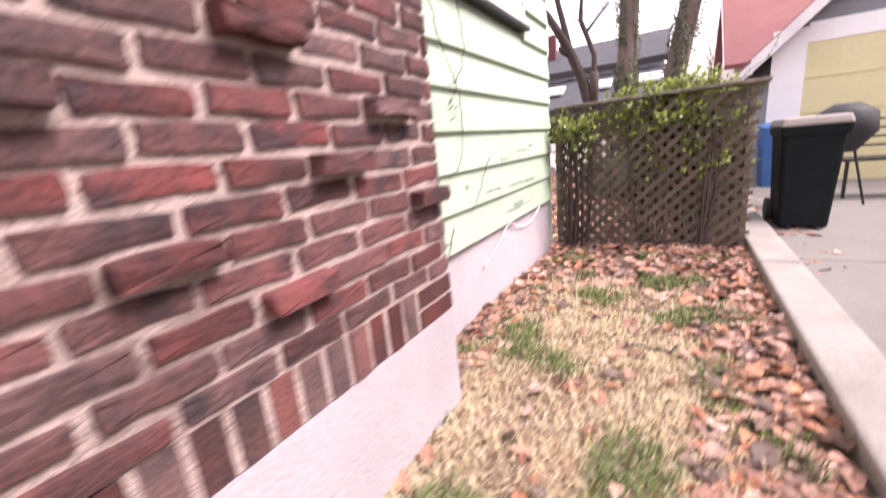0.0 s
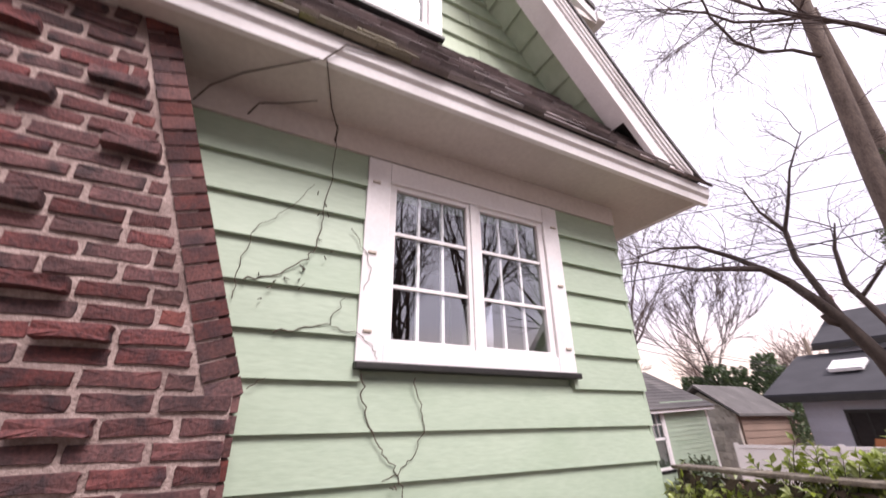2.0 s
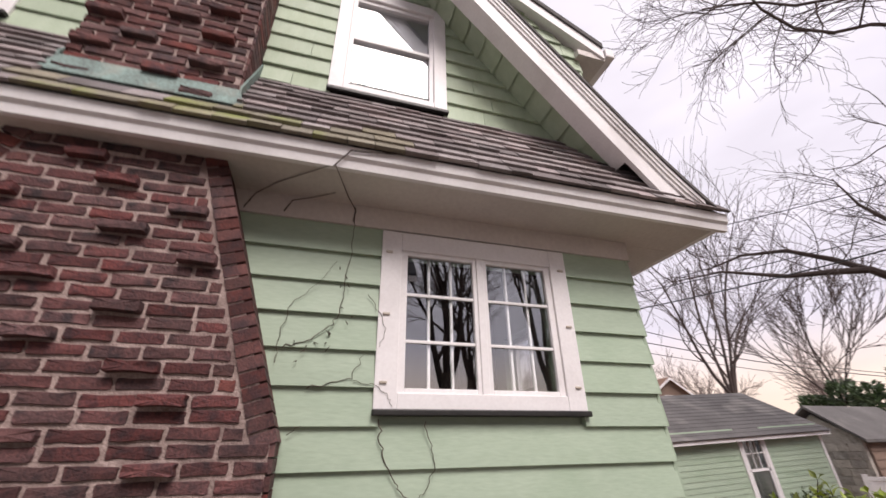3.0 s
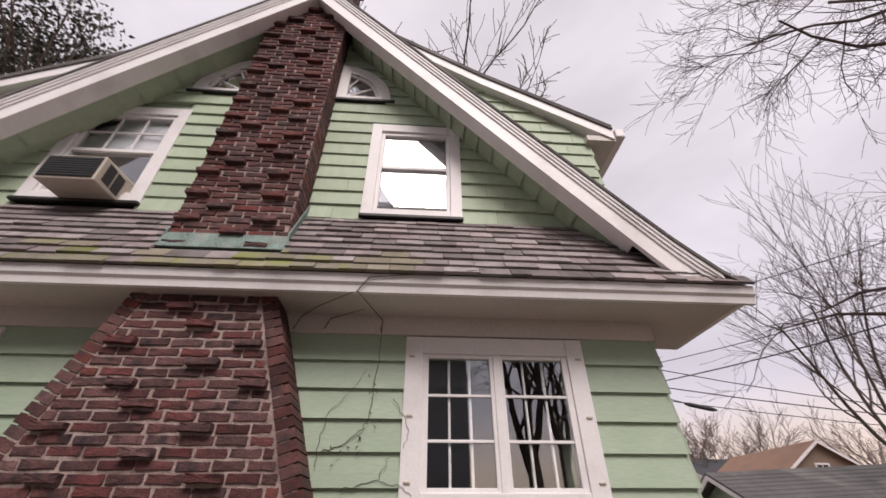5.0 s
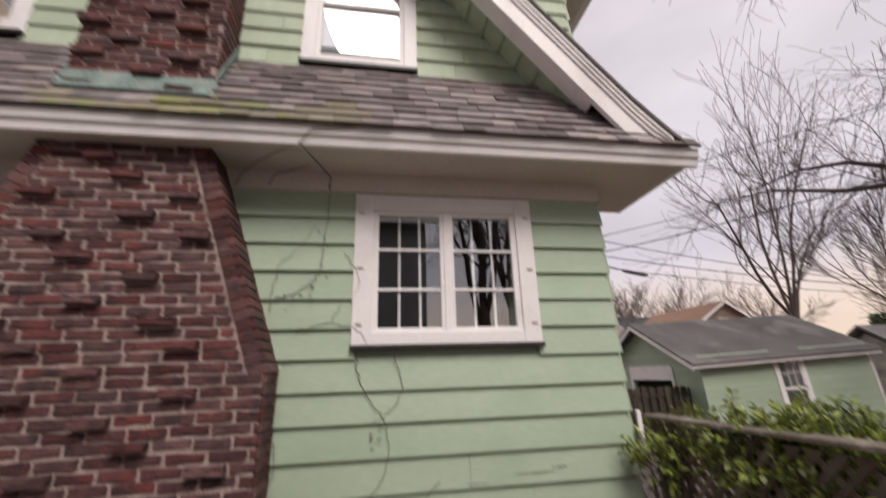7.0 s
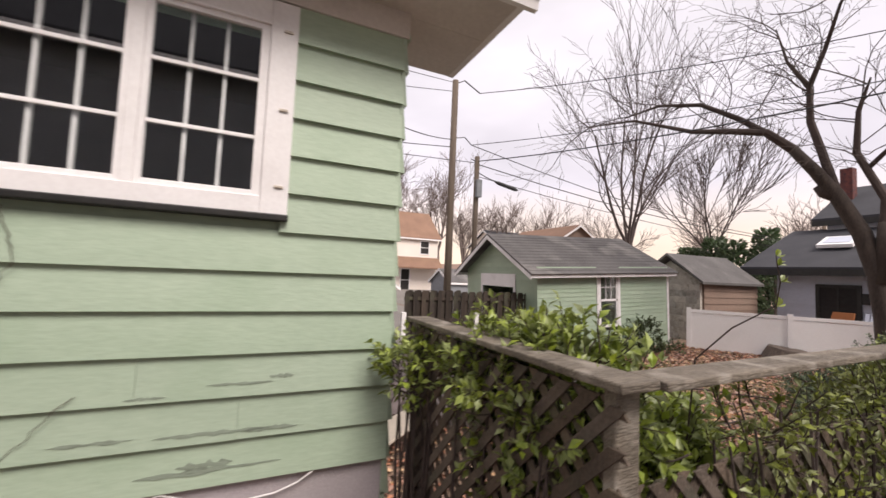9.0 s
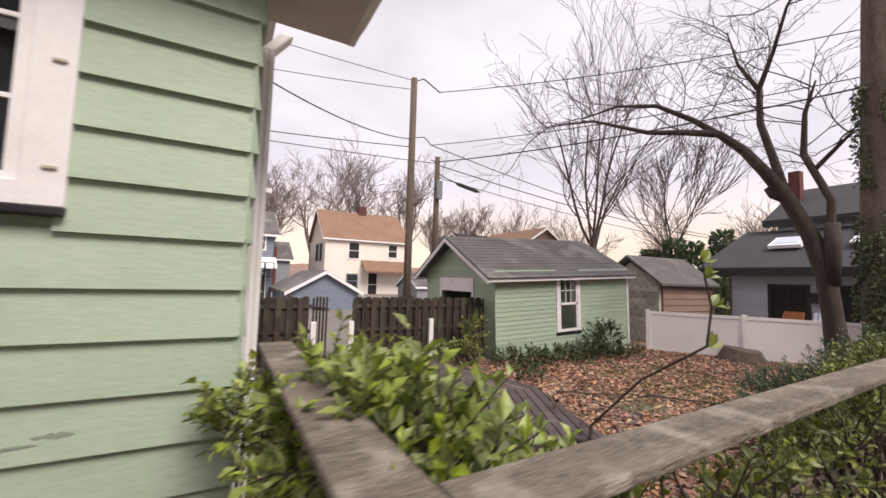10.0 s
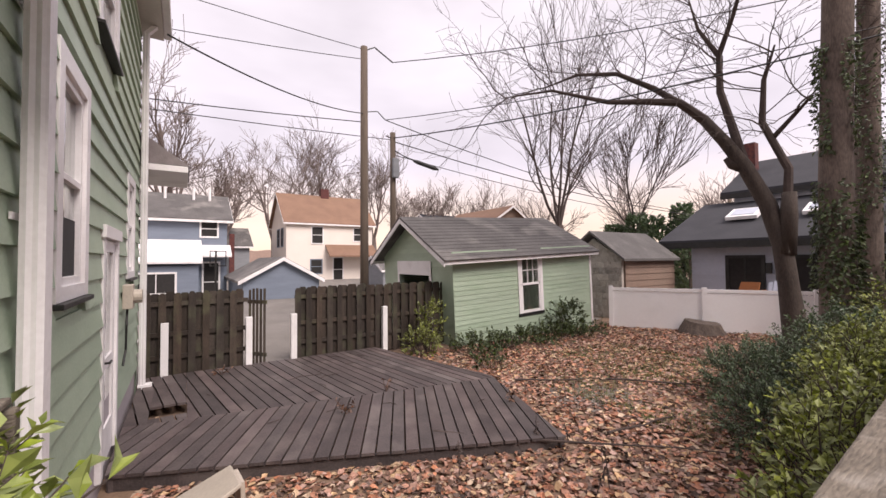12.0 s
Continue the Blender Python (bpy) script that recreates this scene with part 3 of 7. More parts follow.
for sgn in (-1, 1):
    ds = [0.0, 1.0, 2.0, 3.0, 3.3, 3.6, 3.75, 3.9, 4.0]
    FOOT = 3.268
    top = [(MID + sgn * d, rake_z(d)) for d in ds]
    slab = [(-0.29, y, zt) for y, zt in top] + [(-0.29, y, max(zt - 0.04, FOOT - 0.01)) for y, zt in reversed(top)]
    Geo().prism(slab, (-0.63, 0, 0)).make("roof_edge", ROOF_GREY, roof)
    for k, (o0, o1, fx, foot) in enumerate(((0.041, 0.085, -0.303, 8), (0.0855, 0.13, -0.314, 8), (0.1305, 0.175, -0.327, 8), (0.1755, 0.40, -0.342, 7))):
        line = top[:foot]
        face = [(fx, y, max(zt - o0, FOOT + 0.003)) for y, zt in line] + [(fx, y, max(zt - o1, FOOT)) for y, zt in reversed(line)]
        Geo().prism(face, (-0.045, 0, 0)).make("barge_board" if k == 3 else "barge_moulding", WHITE, roof)
    strip = [(-0.388, y, zt - 0.36) for y, zt in top[:5]] + [(-0.388, y, zt - 0.385) for y, zt in reversed(top[:5])]
    Geo().prism(strip, (-0.13, 0, 0)).make("rake_soffit", WHITE, roof)
    d = 0.5
    while d < 3.55:
        y0, y1 = MID + sgn * d, MID + sgn * (d + 0.145)
        z0, z1 = rake_z(d) - 0.30, rake_z(d + 0.145) - 0.30
        Geo().prism([(WX + 0.01, y0, z0 + 0.03), (WX + 0.01, y1, z1 + 0.03), (WX + 0.01, y1, z1 - 0.028), (WX + 0.01, y0, z0 - 0.004)], (-0.53 - WX, 0, 0)).make("rake_shingle", GREEN_SHINGLE, roof)
        d += 0.145
    dm = [(0.30, 7.96), (1.06, 7.37), (2.21, 6.54), (3.22, 5.91), (3.72, 5.60)]
    body = [(-0.66, MID + sgn * d, zt) for d, zt in dm] + [(-0.66, MID + sgn * d, zt - 0.07) for d, zt in reversed(dm)]
    Geo().prism(body, (FAR_X - 0.4 + 0.66, 0, 0)).make("dormer_roof", ROOF_GREY, roof)
    face = [(-0.68, MID + sgn * d, zt - 0.071) for d, zt in dm] + [(-0.68, MID + sgn * d, zt - 0.23) for d, zt in reversed(dm)]
    Geo().prism(face, (-0.13, 0, 0)).make("dormer_barge", WHITE, roof)
    y0, y1 = sorted((MID + sgn * 3.40, MID + sgn * 3.74))
    Geo().box(FAR_X - 0.35, -0.70, y0, y1, 5.36, 5.44).make("dormer_soffit", SOFFIT, roof)
    y0, y1 = sorted((MID + sgn * 3.74, MID + sgn * 3.85))
    Geo().box(FAR_X - 0.38, -0.66, y0, y1, 5.40, 5.53).make("gutter", WHITE, roof, bevel=0.015)


# ---- windows ----
def window(name, label, y0, y1, z0, z1, kind, at=None):
    """A casement pair, a sash or a blind window in the side wall (at=None) or the rear wall. The y's run along the wall."""
    win = thing(name, label, "window")
    tagged(win, kind="structure")

    def bx(n, a, b, c, d, o0, o1, mat, bevel=0.004, lab=""):
        if at is None:
            q = Geo().box(WX + o0, WX + o1, a, b, c, d)
        else:
            q = Geo().box(a, b, WY + o0, WY + o1, c, d)
        return q.make(n, mat, win, lab, bevel=bevel)

    cw = 0.135 if kind == "casement" else 0.115
    zb = z0 + 0.035
    bx("casing", y0, y0 + cw, zb, z1, -0.02, 0.032, WHITE)
    bx("casing", y1 - cw, y1, zb, z1, -0.02, 0.032, WHITE)
    bx("head_casing", y0 + cw, y1 - cw, z1 - cw, z1, -0.02, 0.031, WHITE)
    bx("bottom_rail", y0 + cw, y1 - cw, zb, zb + 0.09, -0.02, 0.030, WHITE)
    bx("sill", y0 - 0.005, y1 + 0.005, z0, zb - 0.001, -0.02, 0.065, DARK_METAL, 0.006, "dark painted sill")
    a, b, c, d = y0 + cw, y1 - cw, zb + 0.09, z1 - cw
    if kind == "casement":
        m = (a + b) / 2
        bx("mullion", m - 0.026, m + 0.026, c, d, -0.02, 0.024, WHITE)
        for p, q, ps, qs in ((a, m - 0.026, 0.046, 0.027), (m + 0.026, b, 0.027, 0.046)):
            p2, q2 = p + ps, q - qs
            bx("stile", p, p2, c, d, -0.02, 0.014, WHITE, 0.003)
            bx("stile", q2, q, c, d, -0.02, 0.014, WHITE, 0.003)
            bx("sash_rail", p2, q2, d - 0.03, d, -0.02, 0.013, WHITE, 0.003)
            bx("sash_rail", p2, q2, c, c + 0.028, -0.02, 0.013, WHITE, 0.003)
            for i in range(1, 3):
                yy = p2 + (q2 - p2) * i / 3
                bx("muntin", yy - 0.009, yy + 0.009, c + 0.028, d - 0.03, -0.040, -0.015, WHITE, 0.003)
                zz = c + (d - c) * i / 3
                bx("muntin", p2, q2, zz - 0.010, zz + 0.010, -0.006, 0.006, WHITE, 0.003)
            pane = bx("pane", p2 - 0.004, q2 + 0.004, c + 0.024, d - 0.026, -0.012, -0.008, GLASS, 0)
            pane.visible_shadow = False
        for yy in (y0 + 0.05, y1 - 0.05):
            for zz in (z0 + 0.18, (z0 + z1) / 2, z1 - 0.16):
                bx("hinge_pin", yy - 0.022, yy + 0.022, zz - 0.007, zz + 0.007, 0.031, 0.042, BEIGE, 0.003)
    else:
        zm = (c + d) / 2 + 0.02
        bx("stile", a, a + 0.04, c, d, -0.05, 0.008, WHITE, 0.003)
        bx("stile", b - 0.04, b, c, d, -0.05, 0.008, WHITE, 0.003)
        bx("sash_rail", a + 0.04, b - 0.04, d - 0.05, d, -0.05, 0.007, WHITE, 0.003)
        bx("meeting_rail", a + 0.04, b - 0.04, zm - 0.02, zm + 0.02, -0.05, 0.006, WHITE, 0.003)
        bx("sash_rail", a + 0.04, b - 0.04, c, c + 0.05, -0.05, 0.007, DARK_METAL if kind == "blind" else WHITE, 0.003)
        p, q = a + 0.04, b - 0.04
        for c2, d2 in ((c + 0.05, zm - 0.02), (zm + 0.02, d - 0.05)):
            pane = bx("pane", p, q, c2, d2, -0.030, -0.026, GLASS, 0)
            pane.visible_shadow = False
        if kind == "grid":
            for i in (1, 2):
                yy = p + (q - p) * i / 3
                bx("muntin", yy - 0.009, yy + 0.009, zm + 0.02, d - 0.05, -0.026, -0.010, WHITE, 0.002)
            zz = (zm + d) / 2
            bx("muntin", p, q, zz - 0.009, zz + 0.009, -0.026, -0.008, WHITE, 0.002)
        if kind in ("blind", "grid"):
            bx("blind", p, q, c + (0.16 if kind == "blind" else 0.6), d, -0.075, -0.060, CURTAIN, 0, "white roller blind")
        if kind == "screen":
            bx("insect_screen", p, q, c + 0.05, c + 0.42, -0.024, -0.020, BLACK, 0, "dark insect screen")
    return win


window("window_1", "white casement window pair with nine-light panes", 2.03, 3.43, 1.75, 2.93, "casement")
window("window_2", "white casement window pair past the chimney", -2.36, -0.96, 1.75, 2.93, "casement")
window("window_3", "white gable sash window with drawn blind", 1.52, 2.515, 4.115, 5.515, "blind")
window("window_4", "white gable sash window with six-light upper sash", -1.645, -0.52, 4.15, 5.59, "grid")
window("window_5", "white rear sash window with dark screen", -2.98, -2.12, 1.36, 2.88, "screen", at="rear")
window("window_6", "white rear window past the door", -6.2, -5.35, 1.38, 2.75, "sash", at="rear")
window("window_7", "white upper rear window", -4.4, -3.3, 3.55, 4.75, "sash", at="rear")
window("window_8", "white upper rear window near the corner", -2.6, -1.7, 3.6, 4.75, "sash", at="rear")

for sgn, cy, nm in ((1, 0.985, "window_9"), (-1, 0.035, "window_10")):
    qw = thing(nm, "white quarter-round attic window beside the chimney", "window")
    tagged(qw, kind="structure")
    cz, n = 5.965, 14

    def arc(r, k0=0, k1=n):
        return [(cy + sgn * r * math.cos(math.pi / 2 * k / n), cz + r * math.sin(math.pi / 2 * k / n)) for k in range(k0, k1 + 1)]

    outer, inner = arc(0.70), arc(0.56)
    for k in range(n):
        Geo().prism([(WX - 0.02, *outer[k]), (WX - 0.02, *outer[k + 1]), (WX - 0.02, *inner[k + 1]), (WX - 0.02, *inner[k])], (0.055, 0, 0)).make("arch_casing", WHITE, qw)
    inner2 = arc(0.52)
    for k in range(n):
        Geo().prism([(WX - 0.02, *inner[k]), (WX - 0.02, *inner[k + 1]), (WX - 0.02, *inner2[k + 1]), (WX - 0.02, *inner2[k])], (0.03, 0, 0)).make("arch_sash", WHITE, qw)
    a, b = sorted((cy, cy + sgn * 0.16))
    Geo().box(WX - 0.02, WX + 0.034, a, b, cz, cz + 0.62).make("casing", WHITE, qw)
    a, b = sorted((cy, cy + sgn * 0.69))
    Geo().box(WX - 0.02, WX + 0.03, a, b, cz, cz + 0.06).make("bottom_rail", WHITE, qw)
    a, b = sorted((cy, cy + sgn * 0.75))
    Geo().box(WX - 0.02, WX + 0.045, a, b, cz - 0.033, cz - 0.002).make("sill", DARK_METAL, qw, "dark painted sill")
    for an in (30, 60):
        c, s = math.cos(radians(an)), math.sin(radians(an))
        p0, p1 = (cy + sgn * 0.15 * c, cz + 0.15 * s), (cy + sgn * 0.53 * c, cz + 0.53 * s)
        ox, oz = -s * 0.009 * sgn, c * 0.009
        Geo().prism([(WX - 0.02, p0[0] - ox, p0[1] - oz), (WX - 0.02, p1[0] - ox, p1[1] - oz), (WX - 0.02, p1[0] + ox, p1[1] + oz), (WX - 0.02, p0[0] + ox, p0[1] + oz)], (0.022, 0, 0)).make("muntin", WHITE, qw)
    pane = Geo().prism([(WX - 0.024, cy, cz)] + [(WX - 0.024, *p) for p in arc(0.54)], (0.004, 0, 0)).make("pane", GLASS, qw)
    pane.visible_shadow = False

# ---- chimney ----
CXF, BASEZ = -0.50, 0.545
chimney = thing("chimney", "tall red brick chimney with projecting bricks and sloped shoulders", "chimney")
core = Geo()
core.prism([(CXF + 0.004, CY + s * ch_half(zq) - s * 0.02, zq) for s, zq in ((-1, BASEZ - 0.15), (1, BASEZ - 0.15), (1, SHZ), (1, TOPZ), (-1, TOPZ), (-1, SHZ))], (WX - CXF + 0.005, 0, 0))
core.make("mortar_core", MORTAR, chimney)
Geo().box(WX + 0.002, CXF + 0.001, CY - 0.463, CY + 0.463, 3.2, 8.55).make("mortar_shaft", MORTAR, chimney)
Geo().box(WX + 0.002, CXF + 0.004, CY - 1.03, CY + 1.03, -0.4, BASEZ - 0.155).make("concrete_base", CONCRETE, chimney, "lavender grey painted concrete base")
rest = Geo()
MESHES = []
for k in range(12):
    g = Geo()
    w, hh, j = 0.205, 0.0490, 0.0042
    ring = [(0.001, 0.004), (0.0, 0.5 * hh), (0.001, hh - 0.004), (0.005, hh), (0.35 * w, hh), (0.7 * w, hh), (w - 0.005, hh), (w - 0.001, hh - 0.004), (w, 0.5 * hh), (w - 0.001, 0.004), (w - 0.006, 0.0), (0.6 * w, 0.0), (0.3 * w, 0.0), (0.006, 0.0)]
    ring = [(y + rng.uniform(-j, j), z + rng.uniform(-j, j)) for y, z in ring][::-1]
    n = len(ring)
    cy_, cz_ = w / 2, hh / 2
    back = [(-0.03, y, z) for y, z in ring]
    edge = [(rng.uniform(-0.003, 0.001), y, z) for y, z in ring]
    face = [(rng.uniform(0.002, 0.006), y + (cy_ - y) * 0.025, z + (cz_ - z) * 0.08) for y, z in ring]
    g.add(back + edge + face + [(0.005, cy_, cz_)], [(i, (i + 1) % n, n + (i + 1) % n, n + i) for i in range(n)] + [(n + i, n + (i + 1) % n, 2 * n + (i + 1) % n, 2 * n + i) for i in range(n)] + [(2 * n + i, 2 * n + (i + 1) % n, 3 * n) for i in range(n)])
    me = bpy.data.meshes.new("brick")
    me.from_pydata(g.v, [], g.f)
    me.materials.append(BRICK)
    MESHES.append(me)
placed = 0


def front_brick(y, z, length, out, upper):
    global placed
    k = rng.randrange(12)
    if not upper and length > 0.1 and placed < 330:
        ob = new("brick", MESHES[k])
        ob.parent = chimney
        ob.matrix_basis = Matrix.Translation((CXF + 0.003 + out, y, z)) @ Matrix.Diagonal((2.2 if out > 0.02 else 1.0, length / 0.205, 1.0, 1.0))
        placed += 1
    else:
        me = MESHES[k]
        rest.add([(CXF + 0.003 + out + v.co.x * (2.2 if out > 0.02 else 1), y + v.co.y * length / 0.205, z + v.co.z) for v in me.vertices], [tuple(p.vertices) for p in me.polygons])


COURSE = 0.0675
row = 0
z = BASEZ + 0.005
while z < 8.5:
    if TOPZ - 0.05 < z < 3.30:
        z += COURSE
        row += 1
        continue
    upper = z > TOPZ - 0.05
    half = ch_half(z + 0.03) - (0.0 if z < SHZ or upper else 0.115)
    a, b = CY - half, CY + half
    y = a - (0.107 if row % 2 else 0.0)
    i = 0
    while y < b - 0.01:
        w = 0.205 * rng.uniform(0.93, 1.06)
        p, q = max(y, a), min(y + w, b)
        hit = row % 2 == 0 and (i + (0, 2, 3, 1)[(row // 2) % 4]) % (3 if upper else 4) == 0
        out = rng.uniform(0.032, 0.05) if hit and q - p > 0.16 and z > BASEZ + 0.1 else rng.uniform(0.001, 0.010)
        if q - p > 0.03:
            front_brick(p, z + rng.uniform(-0.004, 0.004), q - p - rng.uniform(0.007, 0.016), out, upper)
        y += w + 0.006
        i += 1
    for s in (-1, 1):
        yy = CY + s * ch_half(z + 0.03)
        if z < SHZ or upper:
            xs_ = [(CXF, -0.62), (-0.63, WX)] if row % 2 else [(CXF, -0.72), (-0.73, WX)]
            for x0, x1 in xs_:
                y0, y1 = sorted((yy - s * 0.03, yy + s * 0.004))
                rest.box(x1 + 0.003, x0 - 0.0 if x0 == CXF else x0, y0, y1, z, z + 0.057)
    z += COURSE
    row += 1
# rowlock edging up the shoulders
for s in (-1, 1):
    p0, p1 = Vector((0, CY + s * 1.02, SHZ)), Vector((0, CY + s * 0.50, TOPZ))
    d = (p1 - p0).normalized()
    nrm = Vector((0, s * d.z, -s * d.y))
    L, t = (p1 - p0).length, 0.0
    while t < L - 0.04:
        q = p0 + d * t
        out = rng.uniform(0.006, 0.016)
        c = [q - nrm * 0.10, q + nrm * 0.012, q + nrm * 0.012 + d * 0.058, q - nrm * 0.10 + d * 0.058]
        rest.prism([(CXF + out, v.y, v.z) for v in c], (WX - CXF - out + 0.002, 0, 0))
        t += 0.07
# soldier course over the base
y = CY - 1.02
while y < CY + 0.98:
    w = 0.062
    if y < CY + 0.80:
        rest.box(CXF - 0.05, CXF + rng.uniform(0.004, 0.013), y, y + w, BASEZ - 0.148, BASEZ - 0.006)
        y += w + 0.021
    else:
        for z0 in (BASEZ - 0.148, BASEZ - 0.074):
            rest.box(CXF - 0.28, CXF + 0.008, y, CY + 1.022, z0, z0 + 0.060)
        break
stuffed = rest.make("bricks", BRICK_FAR, chimney, "weathered red bricks of shaft and sides")
stuffed["kind"] = "stuff"
Geo().box(WX, CXF + 0.05, CY - 0.53, CY + 0.53, 8.55, 8.68).make("cap", BRICK_FAR, chimney, bevel=0.01)
fl = Geo()
fl.hexa([(-0.497, CY - 0.50, 3.50), (-0.445, CY - 0.53, 3.50), (-0.445, CY + 0.53, 3.50), (-0.497, CY + 0.50, 3.50), (-0.49, CY - 0.485, 3.66), (-0.478, CY - 0.485, 3.66), (-0.478, CY + 0.485, 3.66), (-0.49, CY + 0.485, 3.66)])
for s in (-1, 1):
    y0, y1 = sorted((CY + s * 0.478, CY + s * 0.492))
    fl.prism([(-0.47, y0, 3.50), (WX, y0, 4.10), (WX, y0, 4.28), (-0.47, y0, 3.68)], (0, y1 - y0, 0))
fl.make("flashing", COPPER, chimney, "patinated copper flashing", bevel=0.004)

# ---- air conditioner in the gable window ----
ac = thing("air_conditioner", "beige window air conditioner with dark grille", "air conditioner")
AY0, AY1, AZ0, AZ1, AX = -1.22, -0.72, 4.175, 4.46, -0.44
Geo().hexa([(WX - 0.10, AY0, AZ0 + 0.02), (AX, AY0, AZ0 - 0.02), (AX, AY1, AZ0 - 0.02), (WX - 0.10, AY1, AZ0 + 0.02), (WX - 0.10, AY0, AZ1 + 0.02), (AX, AY0, AZ1 - 0.02), (AX, AY1, AZ1 - 0.02), (WX - 0.10, AY1, AZ1 + 0.02)]).make("housing", BEIGE, ac, bevel=0.012)
Geo().box(AX + 0.001, AX + 0.008, AY0 + 0.02, AY1 - 0.02, AZ0 + 0.005, AZ1 - 0.04).make("rear_grille", BLACK, ac, "black condenser grille")
for i in range(8):
    Geo().box(AX + 0.008, AX + 0.013, AY0 + 0.025, AY1 - 0.025, AZ0 + 0.015 + i * 0.028, AZ0 + 0.021 + i * 0.028).make("grille_bar", DARK_METAL, ac)
for i in range(2):
    Geo().box(WX + 0.07 + i * 0.12, WX + 0.17 + i * 0.12, AY1 + 0.001, AY1 + 0.005, AZ0 + 0.04, AZ1 - 0.05).make("side_vent", BLACK, ac)
    Geo().box(WX + 0.07 + i * 0.12, WX + 0.17 + i * 0.12, AY0 - 0.005, AY0 - 0.001, AZ0 + 0.04, AZ1 - 0.05).make("side_vent", BLACK, ac)

# ---- lattice fence ----
FY, FX0, FX1, FTOP = 4.18, -0.72, 0.73, 1.255
lattice = thing("lattice_fence", "dark weathered diagonal lattice fence with plank rail", "fence")


def lattice_panel(along, a0, a1, fixed, z0, z1, skew=0.0):
    """Crossed slats; along 'x' or 'y'. skew: how far the other coordinate shifts over the panel's length."""
    made = 0
    for layer, sg in ((0.0, 1), (0.012, -1)):
        h = z1 - z0
        t = a0 - h
        while t < a1 + h:
            lo, hi = (t, t + h) if sg > 0 else (t + h, t)
            pts = []
            for s0, zz in ((lo, z0), (hi, z1)):
                pts.append((s0, zz))
            (sa, za), (sb, zb) = pts
            q0, q1 = 0.0, 1.0
            for lim, up in ((a0, False), (a1, True)):
                fa, fb = sa - lim, sb - lim
                if up:
                    fa, fb = -fa, -fb
                if fa < 0 and fb < 0:
                    q0, q1 = 1, 0
                elif fa < 0:
                    q0 = max(q0, fa / (fa - fb))
                elif fb < 0:
                    q1 = min(q1, fa / (fa - fb))
            if q1 - q0 > 0.04:
                c = [(sa + (sb - sa) * q, za + (zb - za) * q) for q in (q0, q1)]
                hw = 0.026
                quad = [(c[0][0] - hw, c[0][1]), (c[0][0] + hw, c[0][1]), (c[1][0] + hw, c[1][1]), (c[1][0] - hw, c[1][1])]
                if along == "x":
                    poly = [(u, fixed + layer + skew * (u - a0) / (a1 - a0), v) for u, v in quad]
                    Geo().prism(poly, (0, 0.008, 0)).make("slat", OLD_WOOD, lattice)
                else:
                    poly = [(fixed + layer + skew * (u - a0) / (a1 - a0), u, v) for u, v in quad]
                    Geo().prism(poly, (0.008, 0, 0)).make("slat", OLD_WOOD, lattice)
                made += 1
            t += 0.105
    return made


lattice_panel("x", FX0, FX1, FY - 0.012, -0.02, FTOP - 0.05)
lattice_panel("y", FY, 9.4, FX1 - 0.03, -0.25, FTOP - 0.30, skew=-0.25)
for px, py, top in ((FX0 - 0.02, FY + 0.05, 1.225), (FX1 - 0.03, FY + 0.04, FTOP - 0.03), (0.60, 6.95, FTOP - 0.045), (0.49, 8.9, FTOP - 0.05)):
    Geo().box(px - 0.022, px + 0.022, py - 0.045, py + 0.045, -0.5, top).make("post", RAIL, lattice, bevel=0.006)
Geo().hexa([(FX0 - 0.03, FY - 0.06, FTOP - 0.022), (FX1 + 0.06, FY - 0.065, FTOP - 0.016), (FX1 + 0.06, FY + 0.075, FTOP - 0.016), (FX0 - 0.03, FY + 0.08, FTOP - 0.022),
            (FX0 - 0.03, FY - 0.06, FTOP), (FX1 + 0.06, FY - 0.065, FTOP + 0.01), (FX1 + 0.06, FY + 0.075, FTOP + 0.01), (FX0 - 0.03, FY + 0.08, FTOP)]).make("rail", RAIL, lattice, "weathered plank rail", bevel=0.006)
Geo().hexa([(FX1 - 0.05, FY + 0.08, FTOP - 0.018), (FX1 + 0.075, FY + 0.08, FTOP - 0.018), (0.53, 9.4, FTOP - 0.05), (0.41, 9.4, FTOP - 0.05),
            (FX1 - 0.05, FY + 0.08, FTOP + 0.008), (FX1 + 0.075, FY + 0.08, FTOP + 0.008), (0.53, 9.4, FTOP - 0.024), (0.41, 9.4, FTOP - 0.024)]).make("rail", RAIL, lattice, "weathered plank rail", bevel=0.006)

# ---- deck ----
DZ = -0.29
deck = thing("deck", "dark stained wooden deck with boards in chevron", "deck")
OUT = [(-3.85, WY + 0.03), (-2.1, 8.13), (-4.3, 8.93), (-6.35, 8.45), (-7.38, 8.2), (-7.38, WY + 0.03)]
SEAM = ((-5.1, 4.05), (-4.17, 8.95))


def deck_boards(region, ang, gap=0.019, w=0.129):
    c, s = math.cos(radians(ang)), math.sin(radians(ang))
    vals = [-s * x + c * y for x, y in region]
    t = min(vals)
    while t < max(vals):
        poly = clip(region, -s, c, t + w)
        poly = clip(poly, s, -c, -t) if len(poly) > 2 else []
        if len(poly) > 2:
            dz = rng.uniform(-0.003, 0.003)
            Geo().prism([(x, y, DZ - 0.03 + dz) for x, y in poly], (0, 0, 0.03)).make("board", DECK, deck)
        t += w + gap


